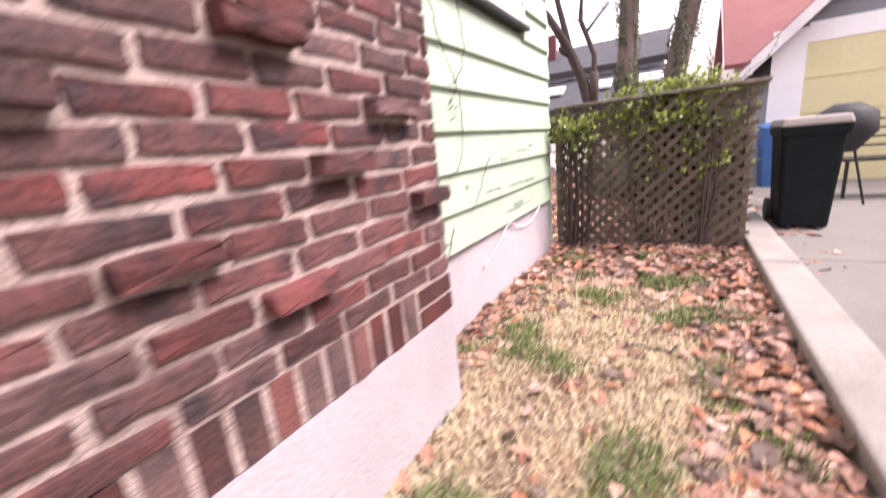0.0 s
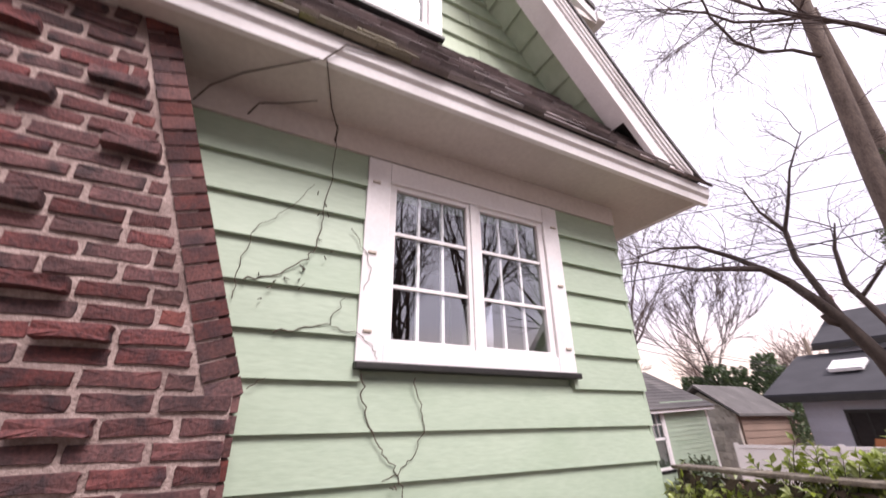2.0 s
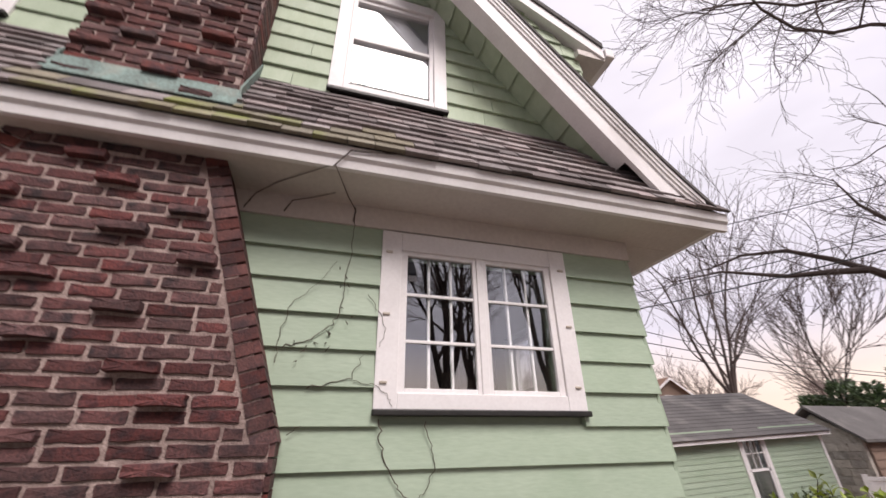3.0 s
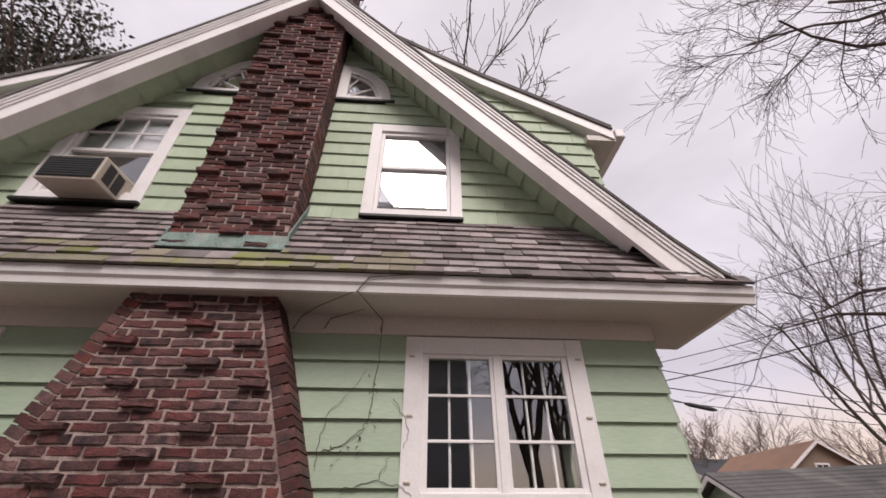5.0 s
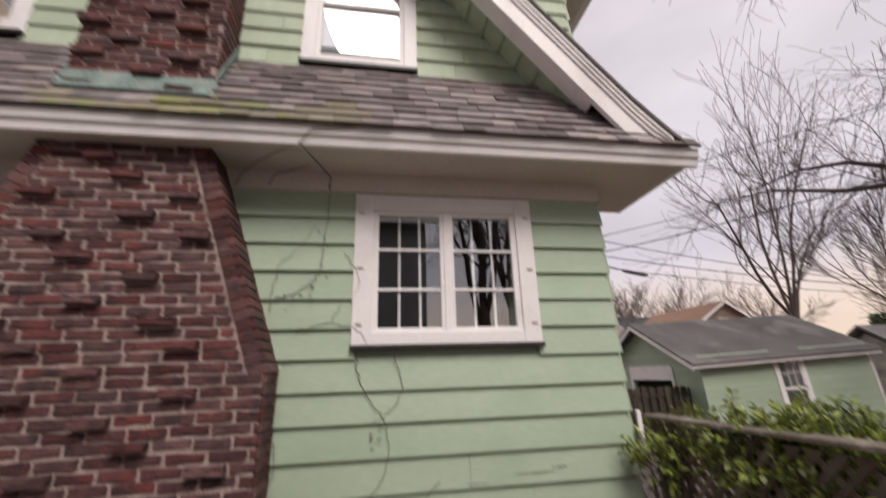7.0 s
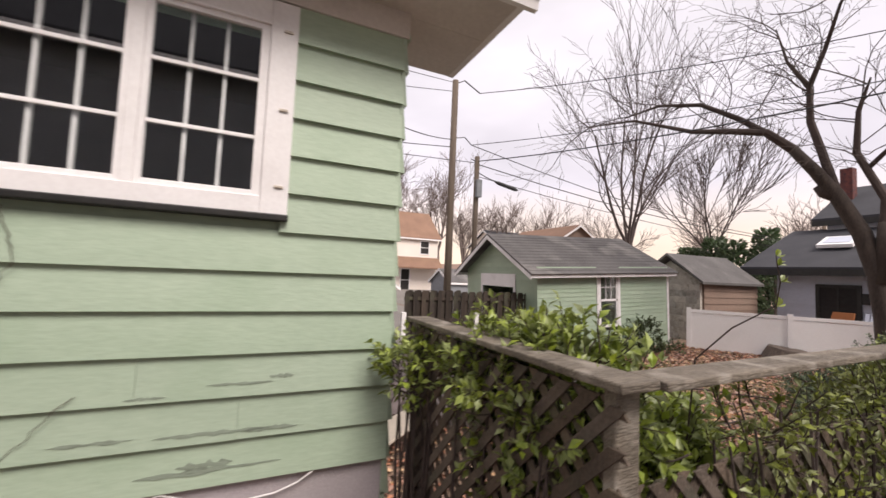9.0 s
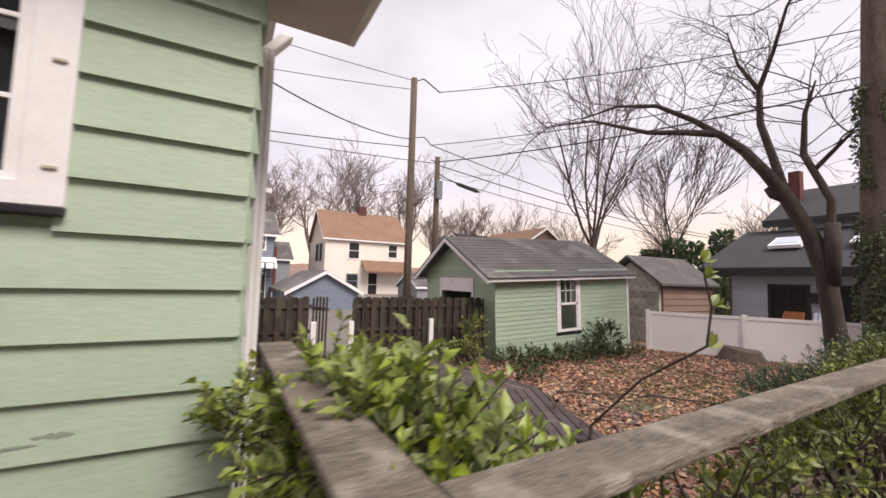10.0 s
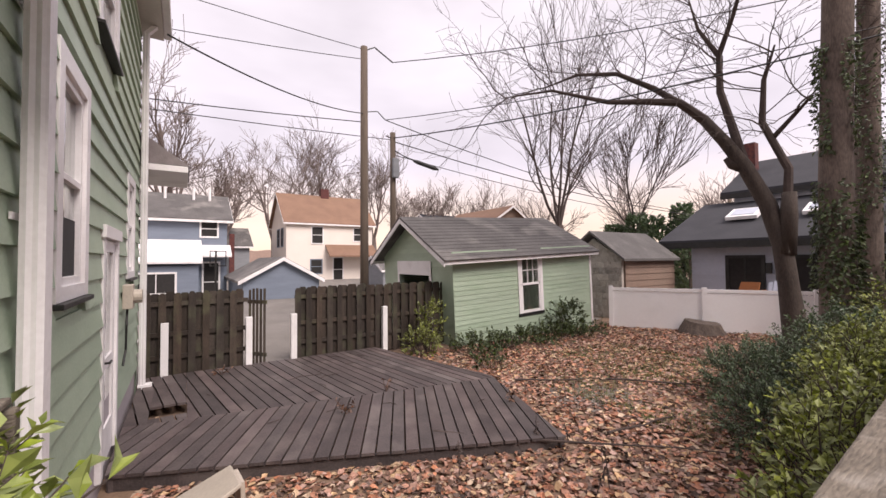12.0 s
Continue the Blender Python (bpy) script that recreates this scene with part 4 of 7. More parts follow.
sx, sy = SEAM[1][0] - SEAM[0][0], SEAM[1][1] - SEAM[0][1]
na, nb = sy, -sx
nc = na * SEAM[0][0] + nb * SEAM[0][1]
far_part = clip(OUT, na, nb, nc - 0.02)
near_part = clip(OUT, -na, -nb, -nc)
DECK_FAR_ANG, DECK_NEAR_ANG = 8, -27
deck_boards(near_part, DECK_NEAR_ANG)
deck_boards(clip(far_part, 0, 1, 4.30), DECK_FAR_ANG)
deck_boards(clip(clip(clip(far_part, 0, -1, -4.30), 0, 1, 4.70), 1, 0, -5.68), DECK_FAR_ANG)
deck_boards(clip(clip(clip(far_part, 0, -1, -4.30), 0, 1, 4.70), -1, 0, 5.22), DECK_FAR_ANG)
deck_boards(clip(far_part, 0, -1, -4.705), DECK_FAR_ANG)
for p, q in zip(OUT, OUT[1:] + OUT[:1]):
    d = Vector((q[0] - p[0], q[1] - p[1], 0)).normalized()
    n2 = Vector((-d.y, d.x, 0)) * 0.04
    a, b = Vector((*p, DZ - 0.17)) + n2 * 0.6, Vector((*q, DZ - 0.17)) + n2 * 0.6
    Geo().prism([a, b, b + n2, a + n2], (0, 0, 0.135)).make("skirt_board", DECK, deck)

# ---- brown board fence with white posts ----
bfence = thing("board_fence", "dark brown dog-eared board fence with white metal posts", "fence")
FENX = -7.47


def fence_board(y, w, off):
    """One dog-eared upright board."""
    top = 1.10 + rng.uniform(-0.025, 0.02)
    x = FENX + off + rng.uniform(-0.003, 0.003)
    p = [(x, y, -0.42), (x, y + w, -0.42), (x, y + w, top - 0.05), (x, y + w - 0.03, top), (x, y + 0.03, top), (x, y, top - 0.05)]
    Geo().prism(p, (0.018, 0, 0)).make("board", FENCE_W, bfence)


def fence_run(y0, y1):
    """Boards set by turns before and behind the rails."""
    y = y0
    while y < y1 - 0.1:
        fence_board(y, 0.112 * rng.uniform(0.93, 1.06), 0.0)
        if y + 0.24 < y1 + 0.03:
            fence_board(y + 0.088, 0.150 * rng.uniform(0.95, 1.04), -0.062)
        y += 0.215
    for zz in (-0.05, 0.34, 0.86):
        Geo().box(FENX - 0.041, FENX - 0.004, y0, y1, zz, zz + 0.075).make("rail", FENCE_W, bfence)


fence_run(4.08, 5.68)
fence_run(6.52, 10.3)
for py in (4.39, 5.68, 6.48, 8.43, 10.2):
    Geo().box(FENX + 0.03, FENX + 0.13, py - 0.055, py + 0.055, -0.45, 0.59 + rng.uniform(-0.01, 0.01)).make("post", WHITE, bfence, "white painted post", bevel=0.006)
gate = thing("gate", "half-open narrow wooden gate of dark bars", "gate")
for i in range(5):
    Geo().box(FENX - 0.30 + i * 0.07, FENX - 0.27 + i * 0.07, 5.72 + i * 0.055, 5.76 + i * 0.055, -0.40, 1.08 + rng.uniform(-0.02, 0.02)).make("bar", FENCE_W, gate)
for zz in (-0.2, 0.8):
    Geo().prism([(FENX - 0.31, 5.70, zz), (FENX + 0.05, 5.98, zz), (FENX + 0.04, 6.0, zz), (FENX - 0.32, 5.72, zz)], (0, 0, 0.07)).make("rail", FENCE_W, gate)

# ---- green garage ----
GX, GY0, GY1, GX2 = -6.95, 9.98, 15.1, -10.75
garage = thing("garage", "small green clapboard garage with grey shingle roof", "garage")
GZ0, GEAVE, GRIDGE = -0.75, 1.73, 2.80
gmid = (GX + GX2) / 2
Geo().box(GX - 0.12, GX - 0.012, GY0, GY1, GZ0, GEAVE).make("wall", GREEN, garage)
Geo().box(GX2, GX2 + 0.12, GY0, GY1, GZ0, GEAVE).make("wall", GREEN, garage)
Geo().box(GX2 + 0.12, GX - 0.121, GY1 - 0.12, GY1, GZ0, GEAVE).make("wall", GREEN, garage)
Geo().prism([(GX - 0.02, GY1, GEAVE), (gmid, GY1, GRIDGE - 0.1), (GX2 + 0.02, GY1, GEAVE)], (0, -0.1, 0)).make("gable", GREEN, garage)
DX0, DX1, DZT = -8.0, -9.7, 1.42
Geo().box(DX0, GX - 0.121, GY0, GY0 + 0.12, GZ0, GEAVE).make("wall", GREEN, garage)
Geo().box(GX2 + 0.121, DX1, GY0, GY0 + 0.12, GZ0, GEAVE).make("wall", GREEN, garage)
Geo().box(DX1 + 0.001, DX0 - 0.001, GY0, GY0 + 0.12, DZT, GEAVE).make("wall", GREEN, garage)
z = GZ0 + 0.06
while z < GEAVE - 0.02:
    for a, b in span_minus(GY0 - 0.005, GY1, [(12.06, 12.98)] if z > 0.05 else []):
        Geo().hexa([(GX - 0.02, a, z), (GX + 0.012, a, z), (GX + 0.012, b, z), (GX - 0.02, b, z), (GX - 0.02, a, z + 0.118), (GX, a, z + 0.118), (GX, b, z + 0.118), (GX - 0.02, b, z + 0.118)]).make("clapboard", GREEN, garage)
    z += 0.118
z = GEAVE - 0.3
while z < GRIDGE - 0.2:
    h = (gmid - GX2) * (1 - max(0, z - GEAVE) / (GRIDGE - 0.1 - GEAVE)) - 0.04
    h1 = (gmid - GX2) * (1 - max(0, z + 0.12 - GEAVE) / (GRIDGE - 0.1 - GEAVE)) - 0.04
    if h1 > 0.02:
        Geo().hexa([(gmid - h, GY0 - 0.012, z), (gmid + h, GY0 - 0.012, z), (gmid + h, GY0 + 0.03, z), (gmid - h, GY0 + 0.03, z), (gmid - h1, GY0, z + 0.12), (gmid + h1, GY0, z + 0.12), (gmid + h1, GY0 + 0.03, z + 0.12), (gmid - h1, GY0 + 0.03, z + 0.12)]).make("clapboard", GREEN, garage)
    z += 0.12
for s in (1, -1):
    ex = gmid + s * (gmid - GX2 + 0.22)
    ez = GEAVE - 0.10
    Geo().prism([(gmid, GY0 - 0.38, GRIDGE), (ex, GY0 - 0.38, ez), (ex, GY0 - 0.38, ez - 0.05), (gmid, GY0 - 0.38, GRIDGE - 0.05)], (0, GY1 - GY0 + 0.53, 0)).make("roof", ROOF_GREY, garage)
    Geo().prism([(gmid, GY0 - 0.382, GRIDGE - 0.051), (ex, GY0 - 0.382, ez - 0.051), (ex, GY0 - 0.382, ez - 0.17), (gmid, GY0 - 0.382, GRIDGE - 0.17)], (0, 0.03, 0)).make("barge_board", WHITE, garage)
    a, b = sorted((ex - s * 0.02, ex))
    Geo().box(a, b, GY0 - 0.35, GY1 + 0.14, ez - 0.13, ez - 0.052).make("fascia", WHITE, garage)
    slope_l = math.hypot(ex - gmid, GRIDGE - ez)
    for k in range(13):
        q = (k + 0.5) / 13
        cx, cz = gmid + (ex - gmid) * q, GRIDGE + (ez - GRIDGE) * q
        Geo().prism([(cx, GY0 - 0.381, cz + 0.002), (cx + s * 0.14, GY0 - 0.381, cz + 0.002 - 0.14 * (GRIDGE - ez) / abs(ex - gmid)), (cx + s * 0.14, GY0 - 0.381, cz + 0.012 - 0.14 * (GRIDGE - ez) / abs(ex - gmid))], (0, GY1 - GY0 + 0.532, 0)).make("shingle_course", ROOF_GREY, garage)
Geo().box(DX0 + 0.10, DX0, GY0 - 0.03, GY0 - 0.013, GZ0, DZT + 0.16).make("door_trim", WHITE, garage)
Geo().box(DX1, DX1 - 0.10, GY0 - 0.03, GY0 - 0.013, GZ0, DZT + 0.16).make("door_trim", WHITE, garage)
Geo().box(DX1 - 0.001, DX0 + 0.001, GY0 - 0.03, GY0 - 0.013, DZT - 0.22, DZT + 0.16).make("door_header", WHITE, garage)
Geo().box(GX - 0.02, GX + 0.02, GY1 - 0.06, GY1 + 0.02, GZ0, GEAVE - 0.02).make("corner_board", WHITE, garage)
gw = thing("garage_window", "white sash window in the garage wall", "window")
for n, a, b, c, d in (("casing", 12.06, 12.17, 0.06, 1.66), ("casing", 12.87, 12.98, 0.06, 1.66), ("head_casing", 12.17, 12.87, 1.54, 1.66), ("sill", 12.04, 13.0, -0.02, 0.06), ("meeting_rail", 12.17, 12.87, 0.80, 0.86), ("stile", 12.17, 12.22, 0.06, 1.54), ("stile", 12.82, 12.87, 0.06, 1.54), ("sash_rail", 12.22, 12.82, 0.06, 0.13), ("muntin", 12.41, 12.43, 0.86, 1.54), ("muntin", 12.61, 12.63, 0.86, 1.54), ("muntin", 12.22, 12.82, 1.19, 1.21)):
    Geo().box(GX - 0.03, GX + (0.03 if "casing" in n or n == "sill" else 0.018), a, b, c, d).make(n, WHITE if n != "sill" else DARK_METAL, gw)
Geo().box(GX - 0.011, GX - 0.007, 12.2, 12.85, 0.1, 1.54).make("pane", GLASS, gw)

# the old garage leans up the rise of the yard
lean = Matrix.Translation((0, 9.6, 1.6)) @ Matrix.Rotation(radians(2.6), 4, "X") @ Matrix.Translation((0, -9.6, -1.6))
garage.matrix_world = lean
gw.matrix_world = lean

# ---- wheelie bin by the driveway ----
binn = thing("wheelie_bin", "tall black plastic wheelie bin with grey-white lid on the driveway", "bin")


def frustum(cx, cy, w0, d0, w1, d1, z0, z1):
    return Geo().hexa([(cx - w0, cy - d0, z0), (cx + w0, cy - d0, z0), (cx + w0, cy + d0, z0), (cx - w0, cy + d0, z0), (cx - w1, cy - d1, z1), (cx + w1, cy - d1, z1), (cx + w1, cy + d1, z1), (cx - w1, cy + d1, z1)])


BX, BY = 1.235, 5.20
frustum(BX, BY, 0.175, 0.21, 0.215, 0.26, -0.02, 0.86).make("body", BLACK_PLASTIC, binn, bevel=0.03)
frustum(BX, BY, 0.225, 0.27, 0.235, 0.28, 0.80, 0.88).make("rim", BLACK_PLASTIC, binn, bevel=0.012)
frustum(BX, BY, 0.24, 0.29, 0.22, 0.26, 0.885, 0.96).make("lid", KERB, binn, "dusty pale grey lid", bevel=0.02)
Geo().tube([(BX - 0.2, BY + 0.33, 0.84), (BX + 0.2, BY + 0.33, 0.84)], 0.018, 8).make("handle", BLACK_PLASTIC, binn)
for s in (-1, 1):
    Geo().tube([(BX + s * 0.17, BY + 0.2, 0.09), (BX + s * 0.22, BY + 0.2, 0.09)], 0.115, 16).make("wheel", BLACK, binn)
    Geo().tube([(BX + s * 0.1, BY - 0.22, -0.03), (BX + s * 0.1, BY - 0.22, 0.0)], 0.02, 8).make("foot", BLACK, binn)

# ---- rear wall fittings ----
door = thing("door_1", "white half-glazed storm door at the deck", "door")
tagged(door, kind="structure")
for n, a, b, c, d, o0, o1, m in (("casing", -3.76, -3.655, -0.27, 1.84, -0.02, 0.03, WHITE), ("casing", -4.625, -4.52, -0.27, 1.84, -0.02, 0.03, WHITE), ("head_casing", -4.66, -3.62, 1.841, 1.95, -0.02, 0.05, WHITE),
                                 ("stile", -3.86, -3.762, -0.25, 1.83, -0.03, 0.005, WHITE), ("stile", -4.518, -4.42, -0.25, 1.83, -0.03, 0.005, WHITE), ("top_rail", -4.419, -3.861, 1.72, 1.83, -0.03, 0.004, WHITE),
                                 ("mid_rail", -4.419, -3.861, 0.62, 0.72, -0.03, 0.004, WHITE), ("kick_panel", -4.419, -3.861, -0.25, 0.08, -0.03, 0.003, WHITE), ("pane", -4.419, -3.861, 0.72, 1.72, -0.02, -0.016, GLASS), ("pane", -4.419, -3.861, 0.08, 0.62, -0.02, -0.016, GLASS)):
    Geo().box(a, b, WY + o0, WY + o1, c, d).make(n, m, door)
Geo().tube([(-3.81, WY + 0.005, 0.72), (-3.81, WY + 0.06, 0.72), (-3.9, WY + 0.06, 0.72)], 0.011, 8).make("handle", DARK_METAL, door)
Geo().box(-4.40, -3.88, WY - 0.12, WY - 0.10, -0.2, 1.8).make("inner_leaf", PALE_BLUE, door)


def downspout(px, z0, z1, name="downspout"):
    sp = thing(name, "white ribbed metal downspout on the house wall", "downspout")
    prof = []
    for k in range(20):
        a = 2 * math.pi * k / 20
        r = 1.0 + (0.07 if k % 2 else -0.04)
        cx, cy = max(-0.8, min(0.8, math.cos(a) * 1.15)), max(-0.8, min(0.8, math.sin(a) * 1.15))
        prof.append((px + cx * 0.075 * r, WY + 0.085 + cy * 0.048 * r))
    Geo().prism([(x, y, z0) for x, y in prof], (0, 0, z1 - z0)).make("pipe", WHITE, sp)
    Geo().prism([(px - 0.055, WY + 0.045, z1), (px - 0.055, WY + 0.125, z1), (px - 0.055, WY + 0.235, z1 + 0.14), (px - 0.055, WY + 0.155, z1 + 0.14)], (0.11, 0, 0)).make("elbow", WHITE, sp, bevel=0.012)
    Geo().box(px - 0.07, px + 0.07, WY + 0.03, WY + 0.21, z0 - 0.07, z0).make("shoe", WHITE, sp, bevel=0.01)
    for zz in (0.4, 1.8, 2.7):
        Geo().box(px - 0.085, px + 0.085, WY + 0.022, WY + 0.03, zz, zz + 0.03).make("bracket", WHITE, sp)
    return sp


downspout(-1.52, -0.10, 2.98)
downspout(-6.85, -0.25, 5.2)
Geo().box(-1.86, -1.70, WY + 0.018, WY + 0.045, -0.2, 3.1).make("trim_board", WHITE)
structure(bpy.data.objects["trim_board"], "white vertical trim board on the rear wall", "trim")
mb = thing("meter_box", "small beige electric meter box with conduit", "meter")
Geo().box(-5.18, -4.98, WY + 0.02, WY + 0.12, 1.08, 1.36).make("box", BEIGE, mb, bevel=0.01)
Geo().tube([(-5.08, WY + 0.12, 1.22), (-5.08, WY + 0.20, 1.22)], 0.08, 14).make("dial", BEIGE, mb)
Geo().tube([(-5.08, WY + 0.06, 1.07), (-5.02, WY + 0.06, 0.9), (-5.08, WY + 0.05, 0.6), (-4.95, WY + 0.04, 0.45)], 0.012, 6).make("conduit", DARK_METAL, mb)
# small hipped porch roof past the far corner
porch = thing("porch_roof", "small grey hipped porch roof with white eave", "roof")
Geo().add([(-8.6, 3.0, 3.2), (-6.96, 3.0, 3.2), (-6.96, 4.72, 3.2), (-8.6, 4.72, 3.2), (-7.8, 3.2, 4.3), (-6.96, 3.2, 4.3)], [(0, 1, 2, 3), (2, 3, 4, 5), (0, 3, 4), (0, 1, 5, 4), (1, 2, 5)]).make("roof", ROOF_SH, porch)
Geo().box(-8.58, -6.965, 3.02, 4.70, 3.09, 3.195).make("eave", WHITE, porch, bevel=0.01)
panel = thing("plastic_panel", "cream plastic panel lying tilted on the leaves", "panel")
Geo().hexa([(-3.10, 4.52, -0.36), (-2.52, 4.60, -0.30), (-2.60, 5.05, -0.10), (-3.05, 5.02, -0.14), (-3.10, 4.50, -0.33), (-2.52, 4.58, -0.27), (-2.60, 5.03, -0.07), (-3.05, 5.00, -0.11)]).make("sheet", BEIGE, panel, bevel=0.01)
Geo().hexa([(-2.98, 5.03, -0.5), (-2.68, 5.05, -0.5), (-2.68, 5.09, -0.5), (-2.98, 5.07, -0.5), (-2.98, 5.02, -0.13), (-2.68, 5.04, -0.11), (-2.68, 5.07, -0.11), (-2.98, 5.05, -0.13)]).make("back_edge", BEIGE, panel)

# ---- climbing vines on the side wall ----
vine = thing("climbing_vine", "thin bare brown vines climbing the green clapboards", "vine")


def vine_path(pts, r, wob=0.02, x=WX + 0.032):
    rr = random.Random(int(pts[0][0] * 997 + pts[0][1] * 91))
    out = []
    for (y0, z0), (y1, z1) in zip(pts, pts[1:]):
        for k in range(5):
            q = k / 5
            out.append((x + rr.uniform(-0.003, 0.004), y0 + (y1 - y0) * q + rr.uniform(-wob, wob) * 0.6, z0 + (z1 - z0) * q + rr.uniform(-wob, wob) * 0.4))
    out.append((x, *pts[-1]))
    n = len(out)
    Geo().tube(out, [0.58 * r * (1 - 0.55 * i / n) for i in range(n)], 5).make("stem", VINE, vine)


vine_path([(1.51, 2.11), (1.62, 2.14), (1.76, 2.25), (1.79, 2.32), (1.81, 2.48), (1.83, 2.68), (1.83, 2.90), (1.83, 3.08)], 0.006)
vine_path([(1.48, 2.01), (1.48, 2.17), (1.51, 2.36), (1.63, 2.47), (1.75, 2.66)], 0.004)
vine_path([(1.66, 1.89), (1.76, 1.91), (1.90, 1.95), (1.96, 2.08)], 0.0055)
vine_path([(1.96, 2.46), (2.02, 2.36), (2.085, 2.25), (2.05, 2.13)], 0.004, x=WX + 0.036)
vine_path([(1.90, 1.94), (2.05, 1.91), (2.11, 1.85), (2.14, 1.80)], 0.0035, x=WX + 0.036)
vine_path([(2.07, 1.74), (2.08, 1.64), (2.11, 1.52), (2.16, 1.43), (2.24, 1.34), (2.28, 1.26), (2.29, 1.14), (2.28, 0.97), (2.20, 0.87), (2.10, 0.84)], 0.006)
vine_path([(2.33, 1.72), (2.37, 1.60), (2.38, 1.48), (2.33, 1.37), (2.26, 1.31), (2.19, 1.29)], 0.005)
vine_path([(2.62, 0.92), (2.50, 0.78), (2.42, 0.69), (2.33, 0.64)], 0.004)
vine_path([(1.70, 0.78), (1.78, 0.70), (1.87, 0.62), (1.95, 0.52), (1.99, 0.44)], 0.006)
vine_path([(1.98, 0.78), (1.90, 0.68), (1.80, 0.62)], 0.0045)
vine_path([(1.64, 0.60), (1.68, 0.50), (1.78, 0.40), (1.84, 0.22), (1.92, 0.02)], 0.010, x=WX + 0.036)
vine_path([(2.12, 0.58), (2.04, 0.48), (2.0, 0.40)], 0.005)
vine_path([(1.58, 1.20), (1.60, 1.05), (1.56, 0.90)], 0.004)
vine_path([(1.57, 0.42), (1.63, 0.36), (1.66, 0.22), (1.62, 0.02)], 0.009)
vine_path([(1.57, 0.30), (1.72, 0.26), (1.95, 0.06)], 0.008)
vine_path([(1.60, 1.66), (1.66, 1.70)], 0.004)
for i in range(26):
    y0, z0 = rng.choice(((1.83, 2.5), (1.81, 2.3), (1.7, 2.15), (1.85, 1.93), (1.83, 2.62), (1.6, 2.1), (2.2, 1.2)))
    y0, z0 = y0 + rng.uniform(-0.06, 0.06), z0 + rng.uniform(-0.08, 0.08)
    Geo().tube([(WX + 0.03, y0, z0), (WX + 0.045, y0 + rng.uniform(-0.03, 0.03), z0 + rng.uniform(-0.02, 0.03))], [0.004, 0.0015], 4).make("tendril", VINE, vine)
# vines on the soffit
sv = thing("soffit_vine", "thin bare vine spread over the soffit and eave", "vine")
for pts in ([(-0.765, 1.83, 2.96), (-0.77, 1.83, 3.07), (-0.66, 1.77, 3.096), (-0.34, 1.67, 3.095)], [(-0.765, 1.14, 2.97), (-0.76, 1.19, 3.08), (-0.62, 1.33, 3.097), (-0.36, 1.64, 3.095)],
            [(-0.765, 1.38, 2.98), (-0.765, 1.42, 3.07), (-0.74, 1.54, 3.097), (-0.64, 1.69, 3.097)], [(-0.36, 1.66, 3.095), (-0.318, 1.75, 3.20), (-0.30, 2.3, 3.25), (-0.29, 2.6, 3.28)]):
    Geo().tube(pts, [0.0045, 0.004, 0.0035, 0.002][:len(pts)], 5).make("stem", VINE, sv)
cable = thing("loose_cable", "thin white cable sagging along the foundation", "cable")
Geo().tube([(WX + 0.025, 3.64, 0.44), (WX + 0.012, 3.57, 0.39), (WX + 0.010, 3.46, 0.355), (WX + 0.010, 3.30, 0.345), (WX + 0.010, 3.12, 0.375), (WX + 0.02, 2.97, 0.438), (WX + 0.012, 2.90, 0.425), (WX + 0.010, 2.78, 0.36), (WX + 0.010, 2.64, 0.30), (WX + 0.010, 2.50, 0.255)], 0.0045, 6).make("wire", WHITE, cable)


# ---- plants ----
def leaf(g, p, d, up, size, fold=0.25):
    """One pointed leaf of four triangles."""
    d = d.normalized()
    s = d.cross(up)
    s = s.normalized() if s.length > 1e-4 else d.orthogonal().normalized()
    n = s.cross(d)
    w = size * 0.27
    k = len(g.v)
    a, t = p, p + d * size - n * size * 0.12
    m = p + d * size * 0.5
    l, r = m + s * w + n * size * fold * 0.4, m - s * w + n * size * fold * 0.4
    g.v.extend((tuple(a), tuple(l), tuple(t), tuple(r), tuple(m)))
    g.f.extend(((k, k + 4, k + 1), (k + 1, k + 4, k + 2), (k, k + 3, k + 4), (k + 4, k + 3, k + 2)))


def rand_dir(r, zmin=-1.0):
    while True:
        v = Vector((r.uniform(-1, 1), r.uniform(-1, 1), r.uniform(zmin, 1)))
        if 0.05 < v.length < 1:
            return v.normalized()


def sprig(gs, gl, p, d, length, r, size, per=5):
    """A thin stem with pairs of leaves and a tuft at its tip."""
    pts = [p]
    q, dd = p, d
    for k in range(3):
        dd = (dd + rand_dir(r) * 0.25 + Vector((0, 0, 0.08))).normalized()
        q = q + dd * length / 3
        pts.append(q)
    gs.tube(pts, [0.004, 0.003, 0.0025, 0.0015], 4, caps=False)
    for k in range(per):
        f = 0.3 + 0.7 * k / max(1, per - 1)
        i = min(2, int(f * 3))
        b = pts[i].lerp(pts[i + 1], f * 3 - i)
        for sgn in (-1, 1):
            side = dd.cross(rand_dir(r)).normalized()
            leaf(gl, b, (side * sgn + dd * 0.8 + Vector((0, 0, 0.15))), Vector((0, 0, 1)) + rand_dir(r) * 0.6, size * r.uniform(0.65, 1.15))


